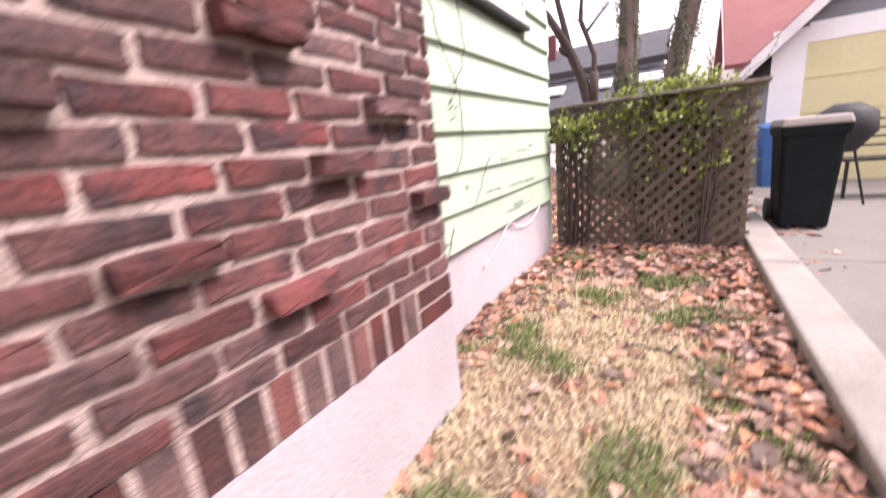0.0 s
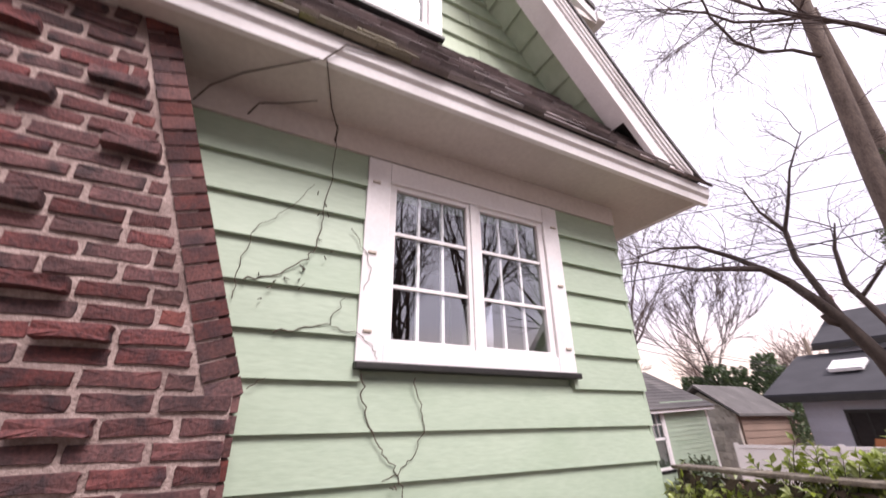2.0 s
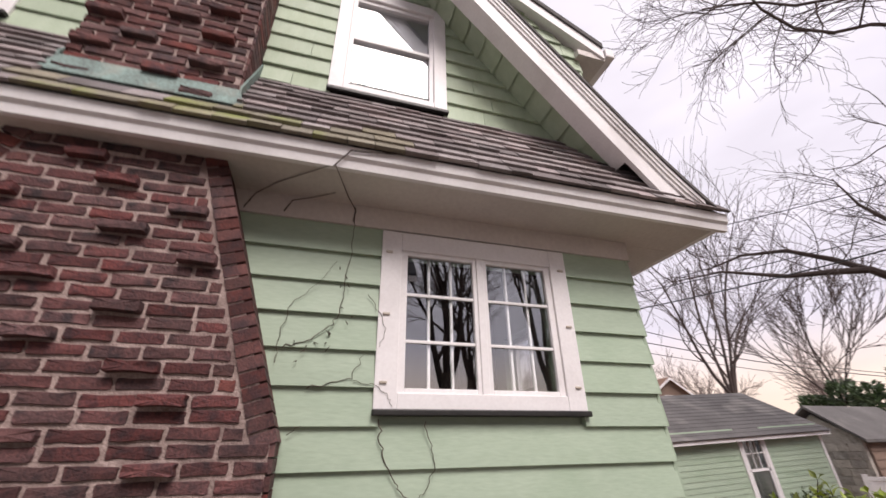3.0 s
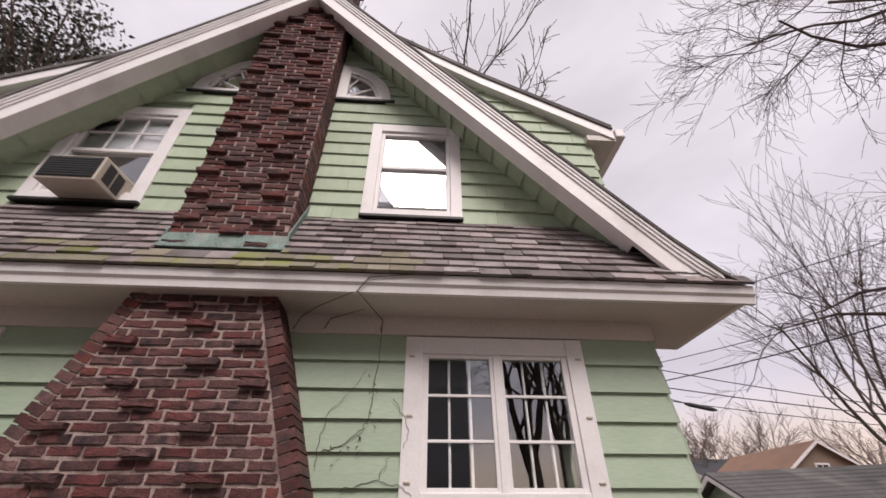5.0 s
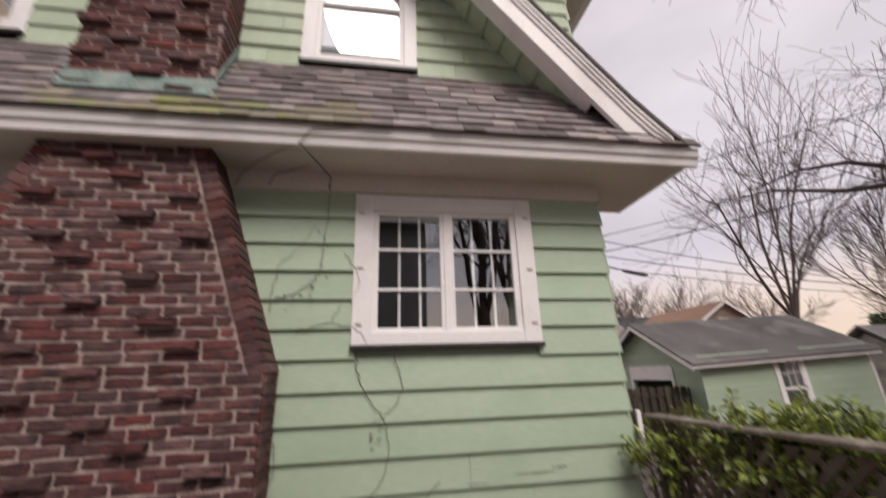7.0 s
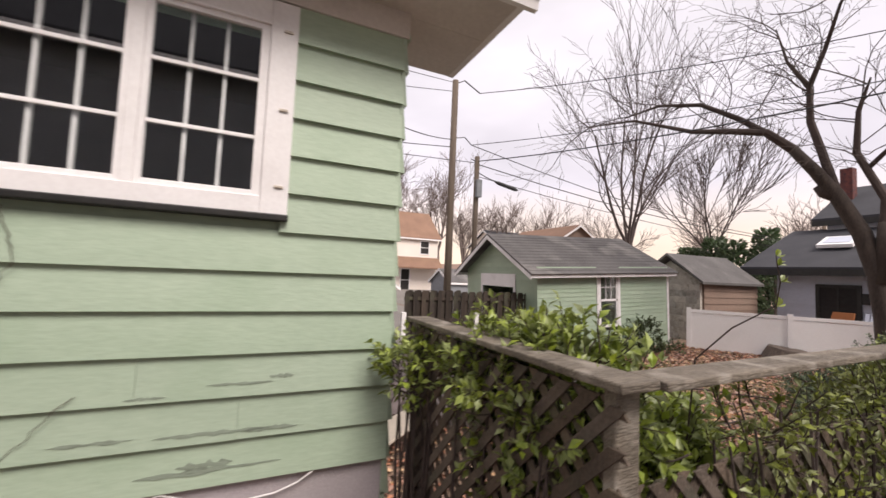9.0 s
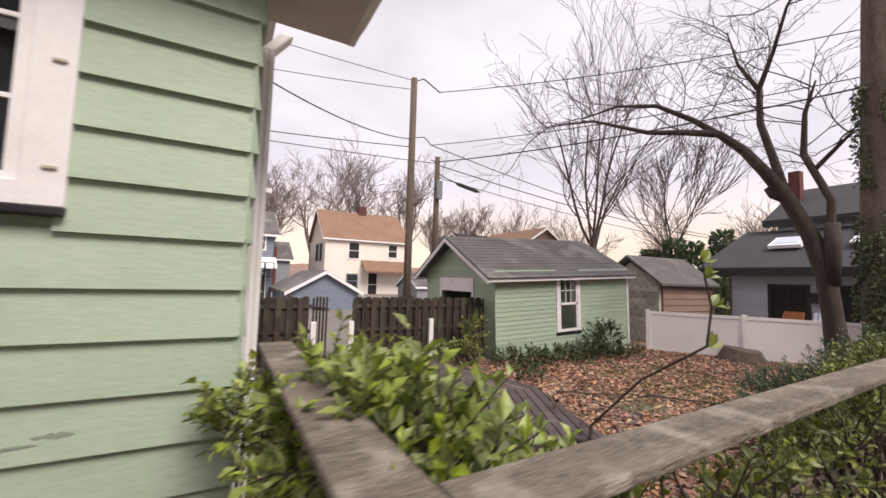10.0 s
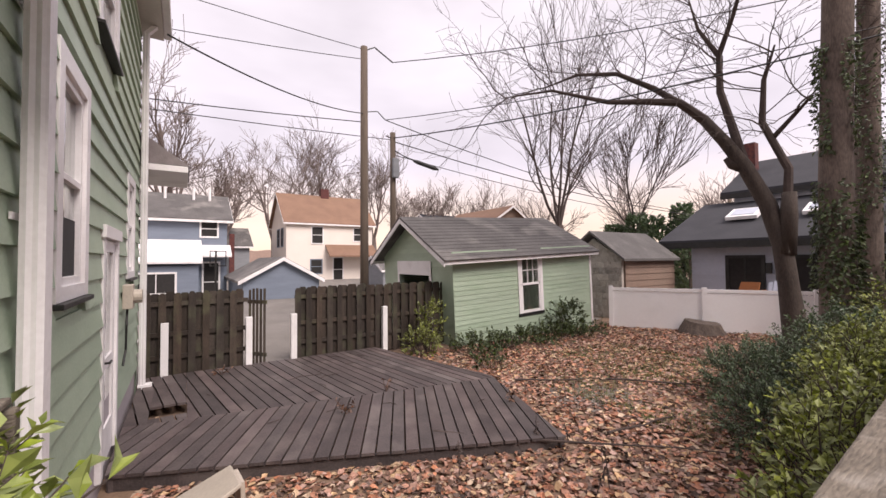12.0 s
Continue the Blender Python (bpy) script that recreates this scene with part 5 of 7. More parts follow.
def shrub(name, label, boxes, n, size, mat, seed, length=0.16, per=5, category="shrub"):
    """Sprigs scattered through ellipsoids (cx, cy, cz, rx, ry, rz)."""
    r = random.Random(seed)
    e = thing(name, label, category)
    gs, gl = Geo(), Geo()
    tot = sum(b[3] * b[4] * b[5] for b in boxes)
    for b in boxes:
        c = Vector(b[:3])
        for _ in range(int(n * b[3] * b[4] * b[5] / tot) + 1):
            v = rand_dir(r) * (r.random() ** 0.4)
            p = c + Vector((v.x * b[3], v.y * b[4], v.z * b[5]))
            d = (Vector((v.x, v.y, v.z + 0.4)) + rand_dir(r) * 0.7).normalized()
            sprig(gs, gl, p, d, length * r.uniform(0.6, 1.4), r, size, per)
        for _ in range(8):
            a = rand_dir(r)
            p = c + Vector((a.x * b[3] * 0.8, a.y * b[4] * 0.8, abs(a.z) * b[5] * 0.7))
            base = Vector((c.x + a.x * b[3] * 0.3, c.y + a.y * b[4] * 0.3, ground_z(c.x, c.y) - 0.02))
            mid = base.lerp(p, 0.5) + rand_dir(r) * 0.05
            gs.tube([base, mid, p], [0.011, 0.008, 0.004], 5, caps=False)
    gs.make("branchwork", TWIG, e)["kind"] = "stuff"
    lv = gl.make("foliage", mat, e)
    lv["kind"] = "stuff"
    return e


shrub("privet_shrub", "bright green privet growing over the lattice fence corner", [(-0.60, 4.08, 0.95, 0.10, 0.07, 0.13), (-0.02, 4.30, 1.09, 0.40, 0.05, 0.14), (-0.64, 4.23, 1.08, 0.05, 0.04, 0.08), (0.32, 4.37, 1.10, 0.28, 0.10, 0.17), (0.34, 4.75, 0.80, 0.28, 0.25, 0.16), (0.2, 4.40, 0.78, 0.38, 0.12, 0.18)], 1100, 0.058, LEAF, 11)
shrub("fence_creeper", "green creeper leaves hanging through the lattice", [(-0.52, 4.16, 0.98, 0.14, 0.05, 0.14), (0.05, 4.19, 1.08, 0.40, 0.05, 0.15), (0.40, 4.17, 0.85, 0.16, 0.04, 0.22)], 110, 0.05, LEAF, 12, length=0.12)
shrub("lattice_shrub", "yellow-green sprigs poking out under the fence rail", [(0.69, 5.0, 1.0, 0.04, 0.5, 0.11), (0.65, 6.2, 0.98, 0.05, 0.7, 0.12), (0.70, 5.4, 0.62, 0.03, 0.9, 0.25)], 230, 0.04, BRIGHT_IVY, 18, length=0.12)
shrub("rail_shrub", "yellow-green shrub along the inner side of the fence rail", [(0.40, 5.9, 0.40, 0.14, 0.7, 0.42), (0.27, 7.3, 0.50, 0.20, 0.8, 0.50), (0.10, 8.7, 0.55, 0.3, 0.8, 0.55)], 2600, 0.042, BRIGHT_IVY, 13, length=0.14)
shrub("dark_shrub", "low dark evergreen shrub with spreading sprays", [(0.06, 8.4, 0.02, 0.24, 0.8, 0.38), (-0.80, 10.0, -0.12, 0.5, 0.7, 0.30), (-1.45, 11.7, -0.08, 0.7, 1.0, 0.36), (-0.4, 10.6, 0.3, 0.5, 1.2, 0.65)], 3500, 0.042, DARK_LEAF, 14, length=0.20, per=7)
shrub("back_shrub", "tall green shrub thicket by the ivy trunks", [(0.1, 12.4, 0.5, 0.7, 1.2, 0.9), (-0.3, 13.6, 0.5, 0.7, 0.8, 0.8)], 420, 0.07, BRIGHT_IVY, 15, length=0.25)
shrub("garage_shrub", "small pale shrub growing at the board fence", [(-6.9, 9.3, 0.15, 0.25, 0.3, 0.5), (-6.7, 9.0, -0.2, 0.35, 0.35, 0.22)], 130, 0.08, BRIGHT_IVY, 16, length=0.25)
shrub("garage_ivy", "dark green ivy mound against the garage", [(-6.6, 13.6, 0.05, 0.35, 0.55, 0.35), (-6.3, 12.4, -0.32, 0.7, 2.2, 0.14), (-6.2, 10.4, -0.33, 0.8, 0.9, 0.12), (-5.4, 9.6, -0.36, 0.6, 0.4, 0.08)], 560, 0.09, IVY, 17, length=0.2)


def broad_leaf(g, p, d, up, size):
    """One rounded leaf, folded along its midrib."""
    d = d.normalized()
    s = d.cross(up).normalized()
    n = s.cross(d)
    k = len(g.v)
    prof = ((0.0, 0.02), (0.15, 0.13), (0.32, 0.22), (0.5, 0.26), (0.68, 0.23), (0.85, 0.13), (1.0, 0.0))
    for f, w in prof:
        c = p + d * size * f - n * size * 0.25 * f * f
        g.v.extend((tuple(c + s * w * size + n * w * size * 0.5), tuple(c), tuple(c - s * w * size + n * w * size * 0.5)))
    for i in range(6):
        a = k + 3 * i
        g.f.extend(((a, a + 1, a + 4, a + 3), (a + 1, a + 2, a + 5, a + 4)))


# one long shoot that stands up over the rail
shoot = thing("tall_shoot", "single upright privet shoot with fresh green leaves", "plant")
gs, gl = Geo(), Geo()
rs = random.Random(3)
sp = [Vector((0.58, 4.66, 0.90)), Vector((0.61, 4.67, 1.26)), Vector((0.72, 4.68, 1.38)), Vector((0.83, 4.70, 1.46)), Vector((0.862, 4.655, 1.53)), Vector((0.870, 4.622, 1.575)), Vector((0.880, 4.595, 1.602))]
gs.tube(sp, [0.0032, 0.003, 0.0026, 0.0022, 0.0018, 0.0014, 0.001], 6)
for i, sz in ((3, 0.028), (4, 0.026), (5, 0.024), (6, 0.022)):
    for dx, dy, dz in ((0.6, 0.8, 0.1), (0.1, 0.3, 0.9), (0.5, 0.6, 0.6)):
        broad_leaf(gl, sp[i], Vector((dx, dy, dz)) + rand_dir(rs) * 0.2, rand_dir(rs), sz)
gs.make("stem", TWIG, shoot)
gl.make("leaves", LEAF, shoot)


# ---- fallen leaves, grass ----
def litter(name, label, n, area, size, mat, seed, density=None):
    r = random.Random(seed)
    g = Geo()
    x0, x1, y0, y1 = area
    made = 0
    while made < n:
        x, y = r.uniform(x0, x1), r.uniform(y0, y1)
        if density and r.random() > density(x, y):
            continue
        z = ground_z(x, y) + r.uniform(0.004, 0.03)
        a = r.uniform(0, 6.283)
        s = size * r.uniform(0.6, 1.3)
        d = Vector((math.cos(a), math.sin(a), r.uniform(-0.35, 0.35)))
        side = Vector((-math.sin(a), math.cos(a), r.uniform(-0.4, 0.4))) * s * r.uniform(0.28, 0.45)
        c = Vector((x, y, z))
        curl = Vector((0, 0, s * r.uniform(0.0, 0.35)))
        k = len(g.v)
        p = [c - d * s * 0.5, c - d * s * 0.12 + side + curl, c + d * s * 0.22 + side * 0.7 + curl * 0.6, c + d * s * 0.55 + curl * 0.5, c + d * s * 0.2 - side * 0.75 + curl * 0.9, c - d * s * 0.15 - side + curl * 0.5, c]
        g.v.extend(tuple(q) for q in p)
        g.f.extend((k + 6, k + i, k + (i + 1) % 6) for i in range(6))
        made += 1
    ob = g.make(name, mat)
    return tagged(ob, label, "leaves", kind="stuff")


def side_density(x, y):
    edge = max(ease((x - 0.25) / 0.35), ease((y - 3.0) / 1.0), 0.7 * ease((-0.45 - x) / 0.25))
    return 0.04 + 0.96 * edge * (0.6 + 0.6 * noise.noise((x * 2, y * 2, 7)))


litter("fallen_leaves", "curled pinkish brown dead leaves on the side yard", 3400, (-0.76, 0.73, -0.6, 4.5), 0.072, DRY_LEAF, 21, side_density)


def back_density(x, y):
    if x < -2.3 and OUT_hit(x, y):
        return 0.03
    return 0.55 + 0.6 * noise.noise((x * 0.5, y * 0.5, 2))


def OUT_hit(x, y):
    inside = True
    for (ax, ay), (bx, by) in zip(OUT, OUT[1:] + OUT[:1]):
        if (bx - ax) * (y - ay) - (by - ay) * (x - ax) < 0:
            inside = False
    return inside


litter("fallen_leaves", "thick carpet of dead brown leaves in the back yard", 24000, (-6.9, 0.5, 4.3, 17.5), 0.072, DRY_LEAF, 22, back_density)
litter("fallen_leaves", "pale tan dead leaves scattered over the back yard", 8000, (-6.9, 0.5, 4.3, 17.5), 0.075, PALE_DRY, 24, back_density)
litter("fallen_leaves", "dark rotted leaves scattered over the back yard", 11000, (-6.9, 0.5, 4.3, 17.5), 0.07, DARK_DRY, 25, back_density)
litter("fallen_leaves", "dark curled leaves on the side yard", 900, (-0.76, 0.73, -0.6, 4.5), 0.075, DARK_DRY, 26, side_density)
litter("fallen_leaves", "few dead leaves on the driveway edge", 120, (1.0, 1.3, 3.5, 7.5), 0.08, DRY_LEAF, 23)


def grass(name, label, n, area, mat, seed, height, density):
    r = random.Random(seed)
    g = Geo()
    x0, x1, y0, y1 = area
    made = 0
    while made < n:
        x, y = r.uniform(x0, x1), r.uniform(y0, y1)
        if r.random() > density(x, y):
            continue
        z = ground_z(x, y) - 0.004
        h = height * r.uniform(0.5, 1.3)
        a = r.uniform(0, 6.283)
        lean = Vector((math.cos(a), math.sin(a), 0)) * h * r.uniform(0.2, 1.1)
        sd = Vector((-math.sin(a), math.cos(a), 0)) * 0.0035
        c = Vector((x, y, z))
        k = len(g.v)
        m = c + lean * 0.4 + Vector((0, 0, h * 0.7))
        g.v.extend(tuple(q) for q in (c - sd, c + sd, m + sd * 0.8, m - sd * 0.8, c + lean + Vector((0, 0, h * 0.9))))
        g.f.extend(((k, k + 1, k + 2, k + 3), (k + 3, k + 2, k + 4)))
        made += 1
    return tagged(g.make(name, mat), label, "grass", kind="stuff")


def tuft(x, y):
    v = noise.noise((x * 3.2, y * 3.2, 4.0))
    return max(0.0, min(1.0, (v - 0.08) * 3.5)) * (1 - 0.8 * ease((x - 0.3) / 0.4))


def straw(x, y):
    return max(0.0, 0.7 + 0.7 * noise.noise((x * 2, y * 2, 9))) * ease((3.4 - y) / 0.8) * (1 - 0.8 * ease((x - 0.2) / 0.4))


grass("grass", "tufts of green winter grass in the side yard", 9000, (-0.7, 0.65, -0.5, 3.9), GRASS, 31, 0.055, tuft)
grass("dry_grass", "flattened straw-coloured dead grass", 30000, (-0.7, 0.65, -0.5, 3.9), STRAW, 32, 0.035, straw)
grass("yard_grass", "thin patch of yellow-green grass in the back yard", 11000, (-5.5, -1.0, 9.5, 13.5), GRASS, 33, 0.06, lambda x, y: max(0.0, 0.3 + noise.noise((x * 0.8, y * 0.8, 5))))
r = random.Random(5)
for k, (p, q) in enumerate((((0.05, 2.2, -0.02), (0.28, 2.25, -0.01)), ((-3.0, 7.0, -0.30), (-1.0, 9.3, -0.36)), ((-3.3, 10.6, -0.39), (-1.9, 11.65, -0.37)), ((-2.02, 8.75, -0.39), (-1.8, 9.8, -0.37)), ((-4.1, 9.3, -0.40), (-3.35, 10.5, -0.39)))):
    a, b = Vector(p), Vector(q)
    t = thing("fallen_branch", "thin dark fallen branch lying on dead leaves", "branch")
    pts = [a.lerp(b, i / 6) + Vector((r.uniform(-0.02, 0.02), r.uniform(-0.02, 0.02), r.uniform(0, 0.03))) for i in range(7)]
    Geo().tube(pts, [0.018 - 0.002 * i if k else 0.006 for i in range(7)], 6).make("stick", TWIG, t)
spots = [(r.uniform(-2.4, -0.3), r.uniform(5.4, 8.3)) for _ in range(26)]
for x, y in [q for q in spots if not OUT_hit(*q)] + [(-2.28, 6.85), (-2.31, 7.9), (-2.2, 8.3), (-4.9, 9.7), (-5.6, 9.6)]:
    t = thing("dead_stalk", "withered dark plant stalk among the leaves", "plant", "dead stalks")
    z = ground_z(x, y)
    gq = Geo()
    top = Vector((x + r.uniform(-0.08, 0.08), y + r.uniform(-0.08, 0.08), z + r.uniform(0.18, 0.38)))
    gq.tube([(x, y, z - 0.02), Vector((x, y, z)).lerp(top, 0.5), top], [0.005, 0.004, 0.003], 4)
    for _ in range(14):
        leaf(gq, Vector((x, y, z)).lerp(top, r.uniform(0.4, 1.0)), rand_dir(r) + Vector((0, 0, -0.6)), rand_dir(r), r.uniform(0.03, 0.06))
    gq.make("stalk", TWIG, t)
pebbles = Geo()
for _ in range(1500):
    a, q = r.uniform(0, 6.283), r.random() ** 0.6
    x, y = -2.95 + math.cos(a) * q * 0.7, 9.75 + math.sin(a) * q * 0.6
    z, w = ground_z(x, y) + 0.008, r.uniform(0.008, 0.02)
    pebbles.add([(x - w, y, z), (x, y - w, z), (x + w, y, z), (x, y + w, z), (x + w * 0.2, y, z + w)], [(0, 1, 4), (1, 2, 4), (2, 3, 4), (3, 0, 4)])
tagged(pebbles.make("gravel", KERB), "patch of grey gravel among dead leaves", "gravel", kind="stuff")
stump = thing("stump", "dark mossy tree stump by the white fence", "stump")
Geo().tube([(-4.5, 16.6, -0.5), (-4.5, 16.6, -0.28), (-4.48, 16.6, -0.12)], [0.62, 0.5, 0.42], 14).make("wood", BARK, stump)


# ---- trees ----
def grow(g, p, d, length, rad, depth, r, sides, spread, lift, kids, wob=0.16, shrink=0.62, tip=0.004):
    segs = 5 if depth > 1 else 3
    pts, radii = [p], [rad]
    q, dd = p, d
    for k in range(segs):
        dd = (dd + rand_dir(r) * wob + Vector((0, 0, lift))).normalized()
        q = q + dd * length / segs
        pts.append(q)
        radii.append(max(tip, rad * (1 - (0.55 if depth > 0 else 0.8) * (k + 1) / segs)))
    g.tube(pts, radii, sides if depth > 1 else 3, caps=False)
    if depth <= 0:
        return
    n = kids + r.randint(-1, 1)
    for k in range(n):
        f = 0.25 + 0.75 * (k + r.random()) / n
        i = min(segs - 1, int(f * segs))
        b = pts[i].lerp(pts[i + 1], min(1.0, f * segs - i))
        axis = dd.cross(rand_dir(r)).normalized()
        nd = (dd * math.cos(spread) + axis * math.sin(spread) * r.uniform(0.7, 1.25)).normalized()
        grow(g, b, nd, length * shrink * r.uniform(0.75, 1.2), max(tip, radii[i] * 0.55), depth - 1, r, sides, spread, lift, kids, wob, shrink, tip)


def bare_tree(label, base, height, rad, seed, depth=4, kids=4, spread=0.62, lift=0.05, mat=TWIG, tip=0.012, trunk=0.35, lean=(0, 0), forks=4, sides=5):
    r = random.Random(seed)
    e = thing("tree", label, "tree", "bare winter trees")
    gt, gb = Geo(), Geo()
    b = Vector(base)
    top = b + Vector((lean[0], lean[1], 1)) * height * trunk
    pts = [b + Vector((0, 0, -0.3)), b + Vector((0, 0, 0.02)), b.lerp(top, 0.5) + rand_dir(r) * rad * 0.4, top]
    gt.tube(pts, [rad * 1.5, rad * 1.15, rad * 0.9, rad * 0.75], 10, caps=False)
    gt.make("trunk", BARK if mat is TWIG else mat, e, smooth=True)
    for k in range(forks):
        a = 6.283 * (k + r.random() * 0.6) / forks
        sp = r.uniform(0.2, 0.55)
        d = Vector((math.cos(a) * math.sin(sp), math.sin(a) * math.sin(sp), math.cos(sp)))
        grow(gb, top - Vector((0, 0, r.uniform(0, height * 0.08))), d, height * (1 - trunk) * r.uniform(0.45, 0.62), rad * 0.5, depth - 1, r, sides, spread, lift, kids, tip=tip)
    gb.make("crown", mat, e)
    return e


# two ivy-clad trunks whose limbs hang over the yard
def ivy_trunk(label, axis, radii, ivy_top, ivy_mat, seed, n):
    r = random.Random(seed)
    e = thing("ivy_tree", label, "tree")
    gt = Geo()
    gt.tube(axis, radii, 14, caps=False)
    gt.make("trunk", BARK, e, smooth=True)
    gl = Geo()
    ax = [Vector(a) for a in axis]
    while len(gl.f) < n * 4:
        z = r.uniform(ax[0].z, ivy_top) if r.random() < 0.8 else r.uniform(ax[0].z, ax[0].z + (ivy_top - ax[0].z) * 0.5)
        if noise.noise((z * 1.1, seed, 0)) < -0.25 + 0.5 * (z - ax[0].z) / (ivy_top - ax[0].z) - 0.3:
            continue
        i = max(j for j in range(len(ax) - 1) if ax[j].z <= z)
        f = (z - ax[i].z) / (ax[i + 1].z - ax[i].z)
        c, rad = ax[i].lerp(ax[i + 1], f), radii[i] + (radii[i + 1] - radii[i]) * f
        a = r.uniform(0, 6.283)
        if noise.noise((a * 0.9, z * 0.7, seed + 5)) < -0.12:
            continue
        o = Vector((math.cos(a), math.sin(a), 0))
        leaf(gl, c + o * (rad + r.uniform(0.0, 0.09)), (o * 0.5 + rand_dir(r) * 0.7 + Vector((0, 0, -0.6))), o, r.uniform(0.06, 0.12))
    gl.make("ivy", ivy_mat, e, "dark green ivy leaves")["kind"] = "stuff"
    return e


tA = ivy_trunk("tall straight trunk clad in dark ivy", [(-1.30, 14.5, -0.6), (-1.30, 14.5, 0.2), (-1.28, 14.5, 3.0), (-1.15, 14.5, 7.0), (-0.85, 14.5, 12.5), (-0.7, 14.6, 16.0)], [0.34, 0.27, 0.235, 0.215, 0.17, 0.10], 5.6, IVY, 41, 3200)
tB = ivy_trunk("leaning trunk clad in green ivy", [(-0.30, 14.9, -0.6), (-0.22, 14.9, 0.6), (0.0, 14.9, 2.2), (0.45, 15.0, 5.0), (0.9, 15.1, 9.0), (1.1, 15.2, 13.0)], [0.42, 0.34, 0.30, 0.27, 0.21, 0.12], 6.0, IVY, 42, 3000)
ivy_trunk("straight trunk clad in dark ivy farther back", [(-1.55, 18.0, -0.7), (-1.52, 18.0, 1.0), (-1.45, 18.0, 5.0), (-1.3, 18.0, 10.0), (-1.2, 18.0, 15.0)], [0.3, 0.25, 0.22, 0.18, 0.08], 9.0, IVY, 43, 2200)
r = random.Random(77)
gb = Geo()
for p, d, ln, rad in (((-0.95, 14.5, 10.5), (-0.55, -0.75, 0.35), 7.0, 0.05), ((-0.85, 14.5, 12.0), (-0.8, -0.3, 0.45), 6.5, 0.05), ((-0.8, 14.5, 12.8), (-0.2, -0.85, 0.4), 6.5, 0.045), ((-0.75, 14.5, 14.0), (-0.5, -0.4, 0.8), 6.0, 0.05), ((-0.8, 14.5, 13.5), (0.6, -0.5, 0.6), 6.0, 0.05)):
    grow(gb, Vector(p), Vector(d).normalized(), ln * 0.72, rad, 3, r, 5, 0.62, -0.03, 7, wob=0.34, shrink=0.5, tip=0.005)
gb.make("crown", TWIG, tA)
gb = Geo()
for p, d in (((0.9, 15.1, 9.0), (-0.3, -0.7, 0.6)), ((1.0, 15.1, 11.0), (0.7, -0.4, 0.6)), ((1.05, 15.2, 12.5), (-0.4, 0.2, 0.9))):
    grow(gb, Vector(p), Vector(d).normalized(), 5.5, 0.08, 3, r, 5, 0.55, 0.02, 5, shrink=0.55, tip=0.006)
gb.make("crown", TWIG, tB)

# the bent tree at the white fence
bent = thing("bent_tree", "bare tree with a thick arching limb and cut stubs", "tree")
gt = Geo()
gt.tube([(-2.46, 16.5, -0.6), (-2.46, 16.5, -0.2), (-2.56, 16.5, 0.9), (-2.66, 16.5, 1.9), (-2.90, 16.45, 2.9), (-3.30, 16.3, 3.9), (-3.62, 16.05, 4.55), (-3.95, 15.75, 5.15)], [0.34, 0.25, 0.20, 0.195, 0.185, 0.165, 0.14, 0.12], 12)
gt.tube([(-2.60, 16.5, 1.7), (-2.52, 16.5, 2.6), (-2.50, 16.5, 3.15)], [0.2, 0.17, 0.14], 10)
gt.tube([(-3.30, 16.3, 3.85), (-3.52, 16.2, 3.98), (-3.62, 16.15, 4.15)], [0.14, 0.13, 0.09], 8)
gt.make("trunk", DARK_BARK, bent, smooth=True)
gb = Geo()
r = random.Random(19)
limbs = [([(-3.95, 15.75, 5.15), (-4.27, 15.2, 5.58), (-4.8, 14.6, 5.66), (-5.46, 14.0, 5.74), (-6.5, 13.0, 6.2), (-7.6, 12.2, 6.2)], [0.12, 0.10, 0.08, 0.06, 0.035, 0.013]),
         ([(-4.3, 15.15, 5.6), (-4.75, 14.9, 6.05), (-5.4, 14.3, 6.55), (-6.3, 13.8, 6.75), (-7.2, 13.4, 6.6)], [0.09, 0.075, 0.06, 0.04, 0.02]),
         ([(-3.30, 16.3, 3.95), (-3.55, 16.3, 5.0), (-3.75, 16.2, 5.9), (-3.72, 16.1, 6.8), (-4.1, 15.9, 7.6), (-4.3, 15.8, 8.6)], [0.12, 0.10, 0.09, 0.07, 0.04, 0.015]),
         ([(-3.72, 16.1, 6.8), (-3.3, 15.9, 7.6), (-2.9, 15.6, 8.4), (-2.2, 15.2, 9.2)], [0.07, 0.05, 0.035, 0.015]),
         ([(-2.55, 16.5, 2.6), (-2.50, 16.5, 3.7), (-2.95, 16.4, 4.9), (-2.86, 16.3, 5.9), (-2.6, 16.2, 6.6)], [0.11, 0.09, 0.08, 0.055, 0.02]),
         ([(-2.75, 16.45, 4.5), (-2.3, 16.4, 4.95), (-2.0, 16.3, 5.2)], [0.06, 0.045, 0.02])]
for pts, rad in limbs:
    gb.tube(pts, rad, 8, caps=False)
    v = [Vector(p) for p in pts]
    for k in range(len(v) * 2):
        f = r.uniform(0.35, 1.0) * (len(v) - 1)
        i = min(len(v) - 2, int(f))
        b = v[i].lerp(v[i + 1], f - i)
        d = (rand_dir(r) + Vector((-0.25, -0.15, 0.45)) + (v[i + 1] - v[i]).normalized() * 0.5).normalized()
        grow(gb, b, d, r.uniform(0.9, 2.2), 0.018, 2, r, 4, 0.6, 0.0, 4, wob=0.34, shrink=0.6, tip=0.005)
gb.make("crown", TWIG, bent)

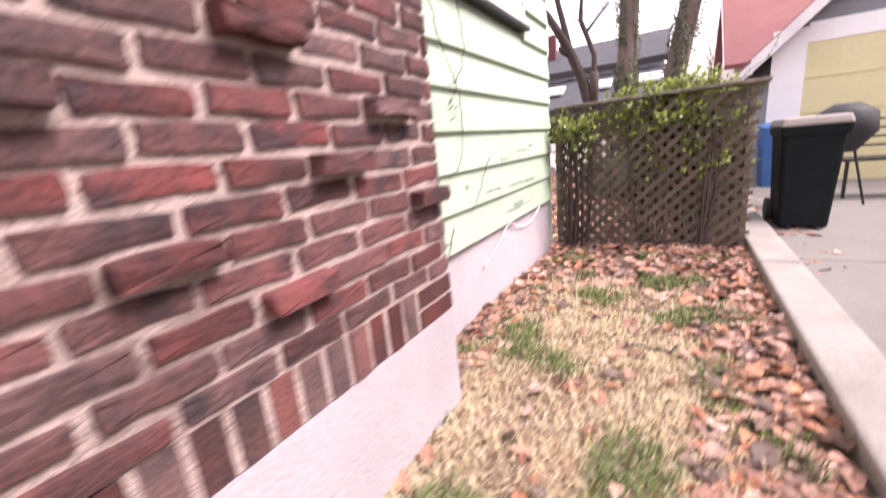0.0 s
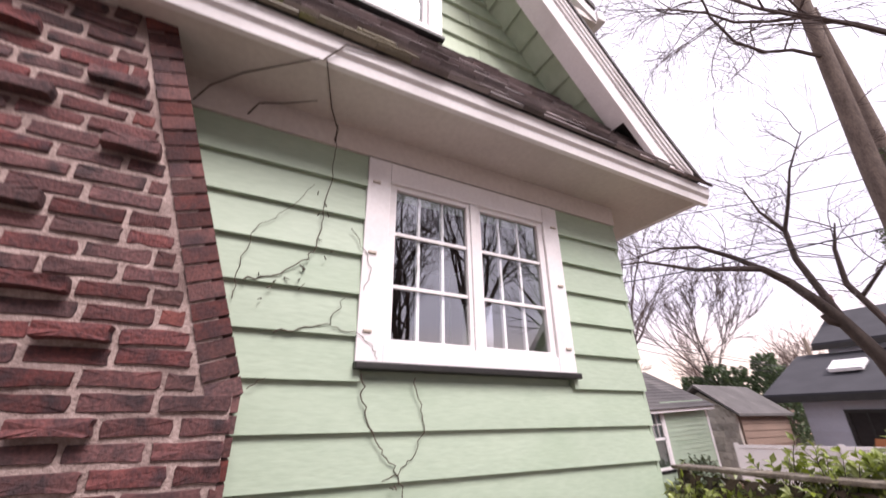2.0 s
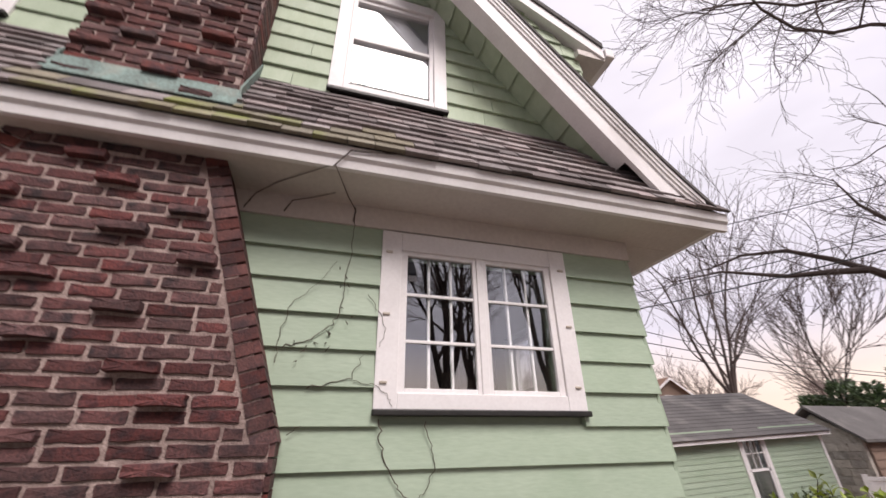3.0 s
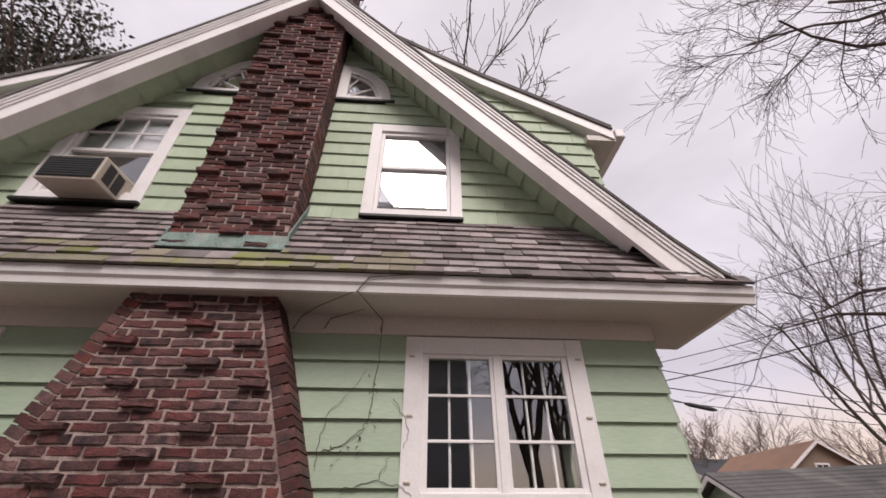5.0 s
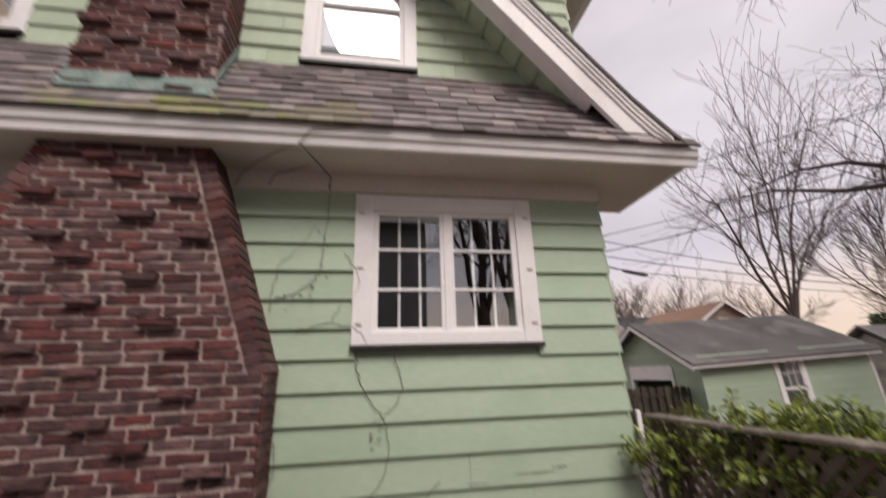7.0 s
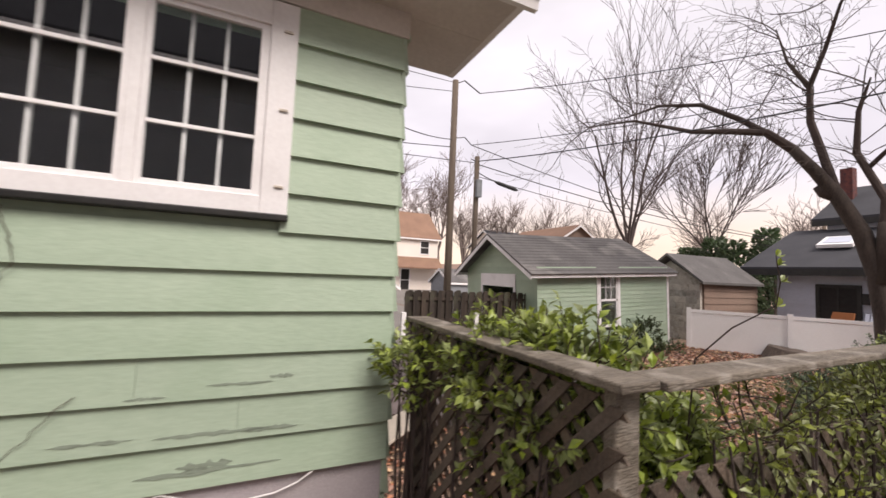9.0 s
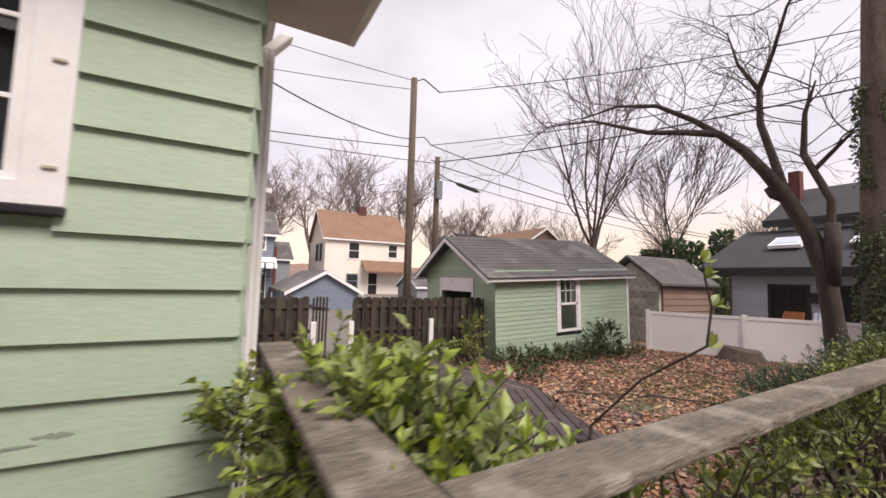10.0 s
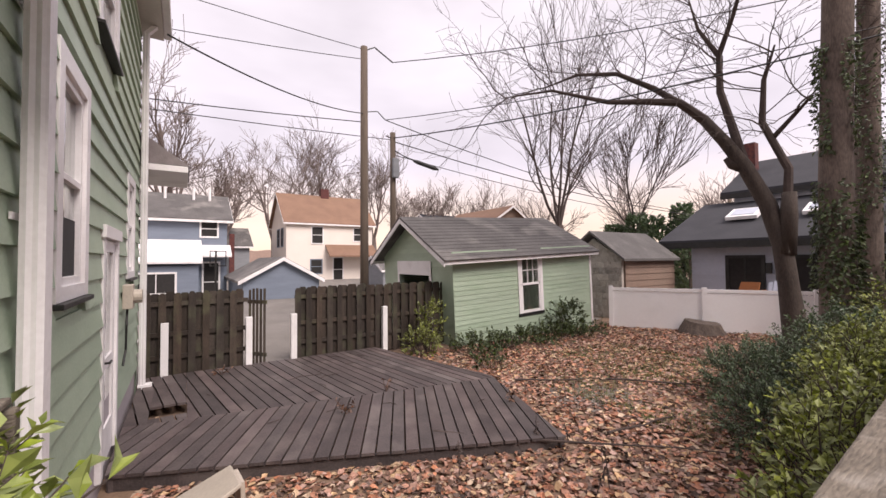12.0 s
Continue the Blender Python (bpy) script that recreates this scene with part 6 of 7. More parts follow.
bare_tree("tall bare tree with many upright limbs behind the garages", (-21.0, 30.0, -0.6), 23, 0.26, 101, depth=4, spread=0.40, tip=0.014, kids=5, trunk=0.22, forks=5, lift=0.05)
bare_tree("slender bare tree behind the garages", (-16.9, 34.0, -0.6), 15.0, 0.15, 102, depth=4, spread=0.36, kids=5, tip=0.018, trunk=0.3)
# distant trees, trunk and crown in the haze-paled twig colour
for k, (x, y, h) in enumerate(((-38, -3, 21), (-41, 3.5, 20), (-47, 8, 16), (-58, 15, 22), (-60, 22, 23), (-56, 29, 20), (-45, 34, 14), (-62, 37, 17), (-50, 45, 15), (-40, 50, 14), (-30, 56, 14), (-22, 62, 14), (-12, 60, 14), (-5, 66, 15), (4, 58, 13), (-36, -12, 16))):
    bare_tree("broad bare tree far behind the houses", (x, y, -1.0), h, 0.46, 200 + k, depth=5 if k < 8 else 4, spread=0.55, tip=0.021, kids=4 if k < 8 else 5, mat=HAZED_TWIG, trunk=0.30, forks=4, sides=5)
for k, (x, y, h) in enumerate(((10.5, 6.0, 14), (12.0, 11.0, 16), (9.0, 15.5, 15), (15, 2, 15), (13, 18, 15), (16, 9, 16))):
    bare_tree("bare tree across the driveway", (x, y, -0.3), h, 0.28, 300 + k, depth=4, spread=0.5, tip=0.012, trunk=0.3)
bare_tree("bare tree rising behind the house roof", (-9.6, 2.6, -0.5), 25.0, 0.3, 401, depth=5, spread=0.5, tip=0.016, trunk=0.5, forks=4)
# leafy oak beyond the roof
oak = thing("evergreen_tree", "dark leafy tree beyond the house roof", "tree")
gt, gl = Geo(), Geo()
r = random.Random(51)
ob0 = Vector((-9.5, -14.6, 0.0))
gt.tube([ob0, ob0 + Vector((0, 0, 8)), ob0 + Vector((0.2, 0.3, 19))], [0.5, 0.35, 0.12], 10)
for _ in range(230):
    v = rand_dir(r)
    lump = 0.55 + 0.75 * (noise.noise((v.x * 2.2, v.y * 2.2, v.z * 2.2)) + 0.5) * r.uniform(0.75, 1.0)
    c = ob0 + Vector((v.x * 3.4 * lump, v.y * 3.2 * lump, 16.8 + v.z * 4.0 * lump))
    gt.tube([ob0 + Vector((0, 0, 11 + 6 * r.random())), c], [0.07, 0.02], 4, caps=False)
    for _ in range(60):
        leaf(gl, c + Vector((r.gauss(0, 0.5), r.gauss(0, 0.5), r.gauss(0, 0.22))), rand_dir(r), rand_dir(r), r.uniform(0.14, 0.3))
gt.make("trunk", BARK, oak)
gl.make("crown", CONIFER, oak)["kind"] = "stuff"
# evergreens behind the garages
for k, (x, y, rr, hh) in enumerate(((-18.0, 33, 1.5, 4.8), (-16.4, 33.5, 1.6, 5.6), (-14.9, 33, 1.7, 5.2), (-13.4, 34, 1.5, 6.0), (-12.2, 32.5, 1.3, 5.0))):
    ev = thing("evergreen_shrub", "dense dark green evergreen behind the garages", "shrub", "far evergreens")
    gl = Geo()
    r = random.Random(60 + k)
    for _ in range(1500):
        v = rand_dir(r)
        zz = r.random()
        p = Vector((x + v.x * rr * (1 - 0.7 * zz), y + v.y * rr * (1 - 0.7 * zz), -0.7 + zz * hh))
        leaf(gl, p, v + Vector((0, 0, 0.8)), rand_dir(r), r.uniform(0.25, 0.45))
    gl.make("crown", DARK_LEAF, ev)
    Geo().tube([(x, y, -1.2), (x, y, hh * 0.6)], [0.12, 0.05], 6).make("trunk", BARK, ev)


# ---- neighbouring buildings ----
def gable_house(name, label, category, x0, x1, y0, y1, z0, eave, ridge, axis, wall_m, roof_m, over=0.35, trim_m=WHITE):
    """A box with a gabled roof; axis is the ridge's direction. Windows are added by put_window()."""
    e = thing(name, label, category)
    Geo().box(x0, x1, y0, y1, z0, eave).make("wall", wall_m, e)
    if axis == "y":
        m = (x0 + x1) / 2
        Geo().prism([(x0, y0, eave), (x1, y0, eave), (m, y0, ridge - 0.12)], (0, y1 - y0, 0)).make("gable", wall_m, e)
        for s, ex in ((-1, x0 - over), (1, x1 + over)):
            dz = (ridge - eave) * over / (m - x0)
            Geo().prism([(m, y0 - over, ridge), (ex, y0 - over, eave - dz), (ex, y0 - over, eave - dz - 0.14), (m, y0 - over, ridge - 0.14)], (0, y1 - y0 + 2 * over, 0)).make("roof", roof_m, e)
            for yy in (y0 - over - 0.02, y1 + over):
                Geo().prism([(m, yy, ridge - 0.02), (ex, yy, eave - dz - 0.02), (ex, yy, eave - dz - 0.22), (m, yy, ridge - 0.22)], (0, 0.02, 0)).make("barge_board", trim_m, e)
            a, b = sorted((ex, ex - s * 0.04))
            Geo().box(a - (0.005 if s < 0 else -0.005), b + (0.005 if s > 0 else -0.005), y0 - over, y1 + over, eave - dz - 0.22, eave - dz - 0.06).make("fascia", trim_m, e)
    else:
        m = (y0 + y1) / 2
        Geo().prism([(x0, y0, eave), (x0, y1, eave), (x0, m, ridge - 0.12)], (x1 - x0, 0, 0)).make("gable", wall_m, e)
        for s, ey in ((-1, y0 - over), (1, y1 + over)):
            dz = (ridge - eave) * over / (m - y0)
            Geo().prism([(x0 - over, m, ridge), (x0 - over, ey, eave - dz), (x0 - over, ey, eave - dz - 0.14), (x0 - over, m, ridge - 0.14)], (x1 - x0 + 2 * over, 0, 0)).make("roof", roof_m, e)
            for xx in (x0 - over - 0.02, x1 + over):
                Geo().prism([(xx, m, ridge - 0.02), (xx, ey, eave - dz - 0.02), (xx, ey, eave - dz - 0.22), (xx, m, ridge - 0.22)], (0.02, 0, 0)).make("barge_board", trim_m, e)
    return e


def put_window(parent, face, fixed, a, b, c, d, cols=2, rows=2, trim_m=WHITE, name="window"):
    """A framed window on a wall facing +x or -y; its parts are sub-parts of the window."""
    def bx(a0, a1, z0, z1, o0, o1):
        return Geo().box(fixed + o0, fixed + o1, a0, a1, z0, z1) if face == "+x" else Geo().box(a0, a1, fixed - o1, fixed - o0, z0, z1)
    # solid near-black box: painted shade instead of glass and a room
    w = bx(a, b, c, d, 0.004, 0.03).make(name, ROOM_SHADE, parent)
    t = 0.11
    for q in ((a - t, a, c - t, d + t), (b, b + t, c - t, d + t), (a, b, d, d + t), (a, b, c - t, c)):
        bx(*q, 0.002, 0.06).make("frame", trim_m, w)
    for i in range(1, cols):
        u = a + (b - a) * i / cols
        bx(u - 0.025, u + 0.025, c, d, 0.03, 0.045).make("muntin", trim_m, w)
    for i in range(1, rows):
        u = c + (d - c) * i / rows
        bx(a, b, u - 0.03, u + 0.03, 0.03, 0.05).make("muntin", trim_m, w)
    return w


# cream house with brown roof
ch = gable_house("house", "cream stucco house with brown gabled roof and chimney", "house", -50, -42, 13.4, 22.8, -1.5, 5.9, 9.2, "y", CREAM_WALL, ROOF_BROWN)
for a, b, c, d in ((16.0, 17.1, 3.5, 5.2), (20.6, 21.6, 3.8, 5.2)):
    put_window(ch, "+x", -42, a, b, c, d, 1, 2, WHITE)
put_window(ch, "+x", -42, 18.3, 19.3, -0.6, 1.9, 1, 2)
put_window(ch, "-y", 13.4, -46.5, -45.3, 3.2, 5.0, 1, 2, BLUE_WALL)
put_window(ch, "-y", 13.4, -44.4, -43.4, 3.2, 5.0, 1, 2, BLUE_WALL)
put_window(ch, "+x", -42, 15.9, 17.0, 0.3, 1.7, 1, 2, BLUE_WALL)
Geo().prism([(-41.99, 17.4, 3.2), (-41.99, 22.9, 3.2), (-40.4, 22.9, 2.0), (-40.4, 17.4, 2.0)], (0, 0, 0.15)).make("porch_roof", ROOF_BROWN, ch)
Geo().box(-46.4, -45.6, 18.0, 18.9, 8.2, 10.0).make("chimney", BRICK_FAR, ch)
# slate blue house
bh = gable_house("house", "slate blue two-storey house with white sun porch", "house", -38, -30, 1.0, 7.1, -1.2, 4.6, 6.6, "y", BLUE_WALL, ROOF_GREY)
put_window(bh, "+x", -30, 5.6, 6.5, 3.3, 4.3, 1, 2)
put_window(bh, "+x", -30, 1.8, 2.6, 3.0, 4.3, 1, 2)
Geo().box(-29.99, -27.5, 0.5, 5.4, -1.2, 1.35).make("sun_porch", BLUE_WALL, bh)
Geo().prism([(-29.98, 0.2, 2.9), (-29.98, 5.6, 2.9), (-27.2, 5.6, 1.5), (-27.2, 0.2, 1.5)], (0, 0, 0.14)).make("porch_roof", WHITE, bh)
put_window(bh, "+x", -27.5, 2.4, 4.2, -0.2, 0.9, 2, 1)
put_window(bh, "+x", -29.97, 5.75, 6.6, -1.0, 1.5, 1, 2, name="door")
Geo().prism([(-29.98, 5.5, 2.6), (-29.98, 7.3, 2.6), (-28.8, 7.3, 1.9), (-28.8, 5.5, 1.9)], (0, 0, 0.12)).make("door_hood", WHITE, bh)
for yy in (3.5, 5.2, 6.2):
    Geo().tube([(-33, yy, 5.9), (-33, yy, 6.9)], 0.09, 8).make("vent_pipe", WHITE, bh)
# blue garage with gable to the yard
bg = gable_house("garage", "low slate blue garage with white trimmed gable", "garage", -29.9, -22, 7.2, 11.1, -0.9, 0.75, 1.85, "x", BLUE_WALL, ROOF_GREY, 0.25)
sh = gable_house("shed", "small grey shed beside the utility pole", "shed", -32, -28, 17.8, 20.2, -1.0, 1.0, 2.0, "y", GREY_WALL, ROOF_GREY, 0.2)
hoop = thing("basketball_hoop", "dark basketball backboard on a pole", "basketball hoop")
Geo().tube([(-24.0, 6.1, -1.0), (-24.0, 6.1, 2.2)], 0.05, 8).make("pole", DARK_METAL, hoop)
for q in ((5.8, 6.6, 2.15, 2.2), (5.8, 6.6, 1.35, 1.4), (5.8, 5.85, 1.4, 2.15), (6.55, 6.6, 1.4, 2.15), (6.0, 6.4, 1.7, 1.74)):
    Geo().box(-23.95, -23.9, *q).make("board_bar", DARK_METAL, hoop)
# far houses
gable_house("house", "far house with grey roof", "house", -48, -40, 30.5, 40, -1.5, 5.6, 7.6, "y", CREAM_WALL, ROOF_DARK)
fh = gable_house("house", "far brick house with brown roof", "house", -34, -26, 26.0, 33.0, -1.2, 4.3, 6.5, "x", BROWN_SIDING, ROOF_BROWN)
put_window(fh, "+x", -26, 29.0, 29.8, 4.2, 5.0, 2, 1)
gable_house("house", "far low house with red brick chimney", "house", -54, -46, 6.5, 10.5, -1.5, 3.4, 5.4, "y", GREY_WALL, ROOF_GREY)
Geo().box(-45.2, -44.7, 8.5, 8.95, -1.0, 4.4).make("house_chimney", BRICK_FAR)
tagged(bpy.data.objects["house_chimney"], "red brick chimney of a far house", "chimney")

# second garage: peeling front, brown side
g2 = thing("garage", "old garage with peeling white shingle end and brown siding", "garage")
Geo().prism([(-7.1, 17.0, -0.5), (-9.3, 17.0, -0.5), (-9.3, 17.0, 1.62), (-8.2, 17.0, 2.35), (-7.1, 17.0, 1.62)], (0, 0.1, 0)).make("end_wall", PEELING, g2)
Geo().box(-7.2, -7.05, 17.12, 20.25, -0.5, 1.55).make("side_wall", BROWN_SIDING, g2)
for k in range(9):
    Geo().hexa([(-7.06, 17.11, -0.45 + k * 0.22), (-7.025, 17.11, -0.45 + k * 0.22), (-7.025, 20.25, -0.45 + k * 0.22), (-7.06, 20.25, -0.45 + k * 0.22), (-7.06, 17.11, -0.24 + k * 0.22), (-7.045, 17.11, -0.24 + k * 0.22), (-7.045, 20.25, -0.24 + k * 0.22), (-7.06, 20.25, -0.24 + k * 0.22)]).make("board", BROWN_SIDING, g2)
rr = random.Random(8)
for k in range(10):
    x = -9.3
    while x < -7.12:
        w = rr.uniform(0.2, 0.42)
        zt = -0.45 + k * 0.22
        if zt < 1.45:
            Geo().box(x, min(x + w - 0.01, -7.1), 16.975, 16.999, zt, zt + 0.205).make("shingle", PEELING, g2)
        x += w
for s, ex in ((-1, -9.5), (1, -6.85)):
    Geo().prism([(-8.18, 16.75, 2.62), (ex, 16.75, 1.62), (ex, 16.75, 1.54), (-8.18, 16.75, 2.54)], (0, 3.6, 0)).make("roof", ROOF_GREY, g2)

# pale blue house with skylights
ph = thing("house", "pale blue-grey house with dark roof, skylights and glass doors", "house")
Geo().box(-6.75, -0.4, 21.0, 30, -0.6, 2.25).make("wall", PALE_BLUE, ph)
z = -0.5
while z < 2.2:
    for a, b in span_minus(-6.75, -0.4, [(-5.6, -4.45), (-4.15, -1.7)]):
        Geo().hexa([(a, 20.97, z), (b, 20.97, z), (b, 21.02, z), (a, 21.02, z), (a, 20.99, z + 0.15), (b, 20.99, z + 0.15), (b, 21.02, z + 0.15), (a, 21.02, z + 0.15)]).make("clapboard", PALE_BLUE, ph)
    z += 0.15
Geo().prism([(-7.7, 20.4, 2.28), (-7.7, 24.3, 4.0), (-7.7, 24.3, 3.85), (-7.7, 20.4, 2.12)], (7.6, 0, 0)).make("lower_roof", ROOF_DARK, ph)
Geo().box(-6.5, -0.6, 24.2, 24.4, 3.5, 4.45).make("upper_wall", PALE_BLUE, ph)
Geo().prism([(-6.9, 23.9, 4.40), (-6.9, 27.0, 6.1), (-6.9, 27.0, 5.95), (-6.9, 23.9, 4.22)], (6.5, 0, 0)).make("upper_roof", ROOF_DARK, ph)
Geo().box(-6.9, -0.4, 23.88, 23.93, 4.1, 4.3).make("fascia", DARK_METAL, ph)
Geo().box(-7.7, -0.1, 20.37, 20.41, 1.98, 2.2).make("fascia", DARK_METAL, ph)
Geo().box(-6.6, -6.2, 25.6, 26.0, 5.2, 6.7).make("chimney", BRICK_FAR, ph)
for x in (-5.95, -3.7, -1.5):
    sk = Geo().prism([(x, 21.9, 3.04), (x + 1.0, 21.9, 3.04), (x + 1.0, 22.7, 3.40), (x, 22.7, 3.40)], (0, -0.04, 0.12)).make("skylight", WHITE_PLASTIC, ph)
    Geo().prism([(x + 0.12, 22.0, 3.22), (x + 0.88, 22.0, 3.22), (x + 0.88, 22.55, 3.47), (x + 0.12, 22.55, 3.47)], (0, -0.01, 0.02)).make("pane", PALE_BLUE, sk)
put_window(ph, "-y", 20.99, -5.5, -4.55, -0.4, 1.6, 2, 1, DARK_METAL, name="door")
put_window(ph, "-y", 20.99, -4.05, -1.8, -0.4, 1.6, 3, 1, DARK_METAL, name="door")
Geo().box(-4.4, -4.25, 20.85, 20.96, 1.1, 1.45).make("wall_lamp", DARK_METAL, ph)
# white vinyl fence
vf = thing("vinyl_fence", "white vinyl panel fence at the back of the yard", "fence")
p0, p1 = Vector((-6.55, 15.55, 0)), Vector((-2.2, 18.2, 0))
d = (p1 - p0).normalized()
nn = Vector((-d.y, d.x, 0)) * 0.03
L = (p1 - p0).length
k = 0
while k * 2.4 < L:
    a, b = p0 + d * (k * 2.4), p0 + d * min(L, k * 2.4 + 2.4)
    Geo().prism([a + Vector((0, 0, -0.45)), b + Vector((0, 0, -0.45)), b + nn + Vector((0, 0, -0.45)), a + nn + Vector((0, 0, -0.45))], (0, 0, 1.10)).make("panel", WHITE_PLASTIC, vf)
    Geo().prism([a - nn * 0.5 + Vector((0, 0, 0.66)), b - nn * 0.5 + Vector((0, 0, 0.66)), b + nn * 1.5 + Vector((0, 0, 0.66)), a + nn * 1.5 + Vector((0, 0, 0.66))], (0, 0, 0.09)).make("top_rail", WHITE_PLASTIC, vf)
    Geo().prism([a - nn * 1.5 - d * 0.06 + Vector((0, 0, -0.5)), a - nn * 1.5 + d * 0.06 + Vector((0, 0, -0.5)), a + nn * 2 + d * 0.06 + Vector((0, 0, -0.5)), a + nn * 2 - d * 0.06 + Vector((0, 0, -0.5))], (0, 0, 1.30)).make("post", WHITE_PLASTIC, vf)
    k += 1
# garden seats behind the white fence
adir = thing("adirondack_chair", "pale grey slatted garden chair on the patio", "chair")
for i in range(5):
    Geo().hexa([(-4.0 + i * 0.12, 19.6, 0.1), (-3.90 + i * 0.12, 19.6, 0.1), (-3.90 + i * 0.12, 19.63, 0.1), (-4.0 + i * 0.12, 19.63, 0.1), (-4.03 + i * 0.13, 19.95, 0.85 + 0.05 * (2 - abs(i - 2))), (-3.93 + i * 0.13, 19.95, 0.85 + 0.05 * (2 - abs(i - 2))), (-3.93 + i * 0.13, 19.98, 0.85 + 0.05 * (2 - abs(i - 2))), (-4.03 + i * 0.13, 19.98, 0.85 + 0.05 * (2 - abs(i - 2)))]).make("back_slat", PALE_BLUE, adir)
Geo().box(-4.05, -3.35, 19.1, 19.65, 0.05, 0.1).make("seat", PALE_BLUE, adir)
for x in (-4.1, -3.32):
    Geo().box(x, x + 0.06, 19.1, 19.2, -0.55, 0.35).make("leg", PALE_BLUE, adir)
    Geo().box(x - 0.04, x + 0.08, 19.05, 19.7, 0.35, 0.39).make("armrest", PALE_BLUE, adir)
    Geo().box(x, x + 0.06, 19.6, 19.7, -0.55, 0.35).make("leg", PALE_BLUE, adir)
ot = thing("folded_table", "orange-brown wooden table leaning on its side", "table")
Geo().hexa([(-5.0, 19.5, -0.5), (-4.35, 19.5, -0.5), (-4.35, 19.56, -0.5), (-5.0, 19.56, -0.5), (-4.65, 19.6, 0.85), (-4.15, 19.6, 0.85), (-4.15, 19.66, 0.85), (-4.65, 19.66, 0.85)]).make("tabletop", ORANGE_WOOD, ot)
for x in (-4.5, -4.2):
    Geo().box(x, x + 0.06, 19.65, 20.1, -0.55, 0.6).make("leg", ORANGE_WOOD, ot)

# garage with the yellow door at the end of the driveway
yg = gable_house("garage", "white garage with pale yellow door, grey shingle side and maroon roof", "garage", 1.42, 6.4, 8.6, 15.5, -0.2, 2.15, 4.6, "y", GREY_WALL, ROOF_MAROON, 0.3)
Geo().box(1.40, 1.80, 8.55, 8.598, -0.1, 2.2).make("front_trim", WHITE_PLASTIC, yg)
Geo().box(1.801, 6.4, 8.55, 8.598, 1.98, 2.25).make("front_trim", WHITE_PLASTIC, yg)
Geo().box(1.801, 4.6, 8.56, 8.595, -0.1, 1.979).make("door", YELLOW, yg)
for k in range(1, 4):
    Geo().box(1.801, 4.6, 8.55, 8.56, k * 0.5 - 0.01, k * 0.5 + 0.01).make("door_rib", YELLOW, yg)
put_window(yg, "-y", 8.62, 3.4, 4.4, 2.7, 3.4, 2, 1)
bb = thing("recycling_bin", "blue plastic recycling bin with lid behind the fence corner", "bin")
frustum(1.50, 8.15, 0.17, 0.2, 0.22, 0.26, -0.05, 0.82).make("body", BLUE_PLASTIC, bb, bevel=0.02)
frustum(1.50, 8.15, 0.24, 0.28, 0.22, 0.24, 0.821, 0.90).make("lid", BLUE_PLASTIC, bb, bevel=0.02)
bench = thing("garden_bench", "dark metal garden bench beside the driveway", "bench")
Geo().box(1.9, 3.2, 6.7, 7.1, 0.40, 0.43).make("seat", DARK_METAL, bench)
for i in range(4):
    Geo().tube([(1.9, 7.12, 0.55 + i * 0.1), (3.2, 7.12, 0.55 + i * 0.1)], 0.012, 6).make("back_bar", DARK_METAL, bench)
for x in (1.93, 3.15):
    for y in (6.72, 7.08):
        Geo().tube([(x, y, -0.05), (x, y, 0.85 if y > 7 else 0.42)], 0.018, 6).make("leg", DARK_METAL, bench)
tyre = thing("grill", "dark rounded kettle grill lid behind the bin", "grill")
Geo().tube([(1.75, 6.3, 0.55), (1.75, 6.3, 0.75), (1.75, 6.3, 0.95), (1.75, 6.3, 1.05)], [0.12, 0.27, 0.25, 0.10], 14).make("bowl", BLACK, tyre, smooth=True)
for k in range(3):
    a = k * 2.09
    Geo().tube([(1.75 + 0.1 * math.cos(a), 6.3 + 0.1 * math.sin(a), 0.6), (1.75 + 0.25 * math.cos(a), 6.3 + 0.25 * math.sin(a), -0.05)], 0.012, 6).make("leg", DARK_METAL, tyre)
gable_house("house", "far house with maroon roof behind the driveway garage", "house", 1.7, 10.0, 17.5, 23.5, -0.3, 3.0, 5.6, "x", CREAM_WALL, ROOF_MAROON, 0.3)
# unseen house across the driveway, which closes the place behind the walker;
# its size is set to shade the lower wall and darken the panes' reflections
nb = gable_house("house", "unseen grey shingled house added across the driveway to block light", "house", 6.2, 13.0, -9.0, 3.4, -0.3, 6.0, 10.2, "y", GREY_WALL, ROOF_DARK, 0.4)

back = structure(Geo().box(-60, -7.62, 2.0, 29.0, -0.6, -0.43).make("road", DRIVE), "grey paved driveway behind the board fence", "road")

# ---- poles and cables ----
def pole(label, x, y, z1, r0, r1):
    e = thing("utility_pole", label, "utility pole", "utility poles")
    Geo().tube([(x, y, -1.0), (x, y, 3.0), (x, y, z1)], [r0, (r0 + r1) / 2, r1], 12).make("shaft", POLE_WOOD, e, smooth=True)
    return e


pa = pole("tall weathered wooden utility pole", -12.05, 9.83, 9.03, 0.155, 0.12)
Geo().tube([(-12.05, 9.83, 8.9), (-12.0, 10.2, 9.1), (-12.0, 10.9, 8.75)], 0.025, 6).make("bracket", DARK_METAL, pa)
Geo().tube([(-12.05, 9.83, 6.75), (-12.0, 10.3, 6.85), (-12.0, 10.6, 6.6)], 0.02, 6).make("bracket", DARK_METAL, pa)
pb = pole("shorter dark utility pole with a grey box", -12.05, 10.92, 6.2, 0.12, 0.10)
Geo().box(-11.95, -11.8, 10.82, 11.05, 4.55, 5.25).make("switch_box", GREY_WALL, pb, bevel=0.02)
Geo().tube([(-12.05, 10.92, 6.0), (-11.95, 10.6, 6.02)], 0.02, 6).make("bracket", DARK_METAL, pb)
pole("far thin utility pole", -16.4, 49.5, 8.3, 0.2, 0.16)


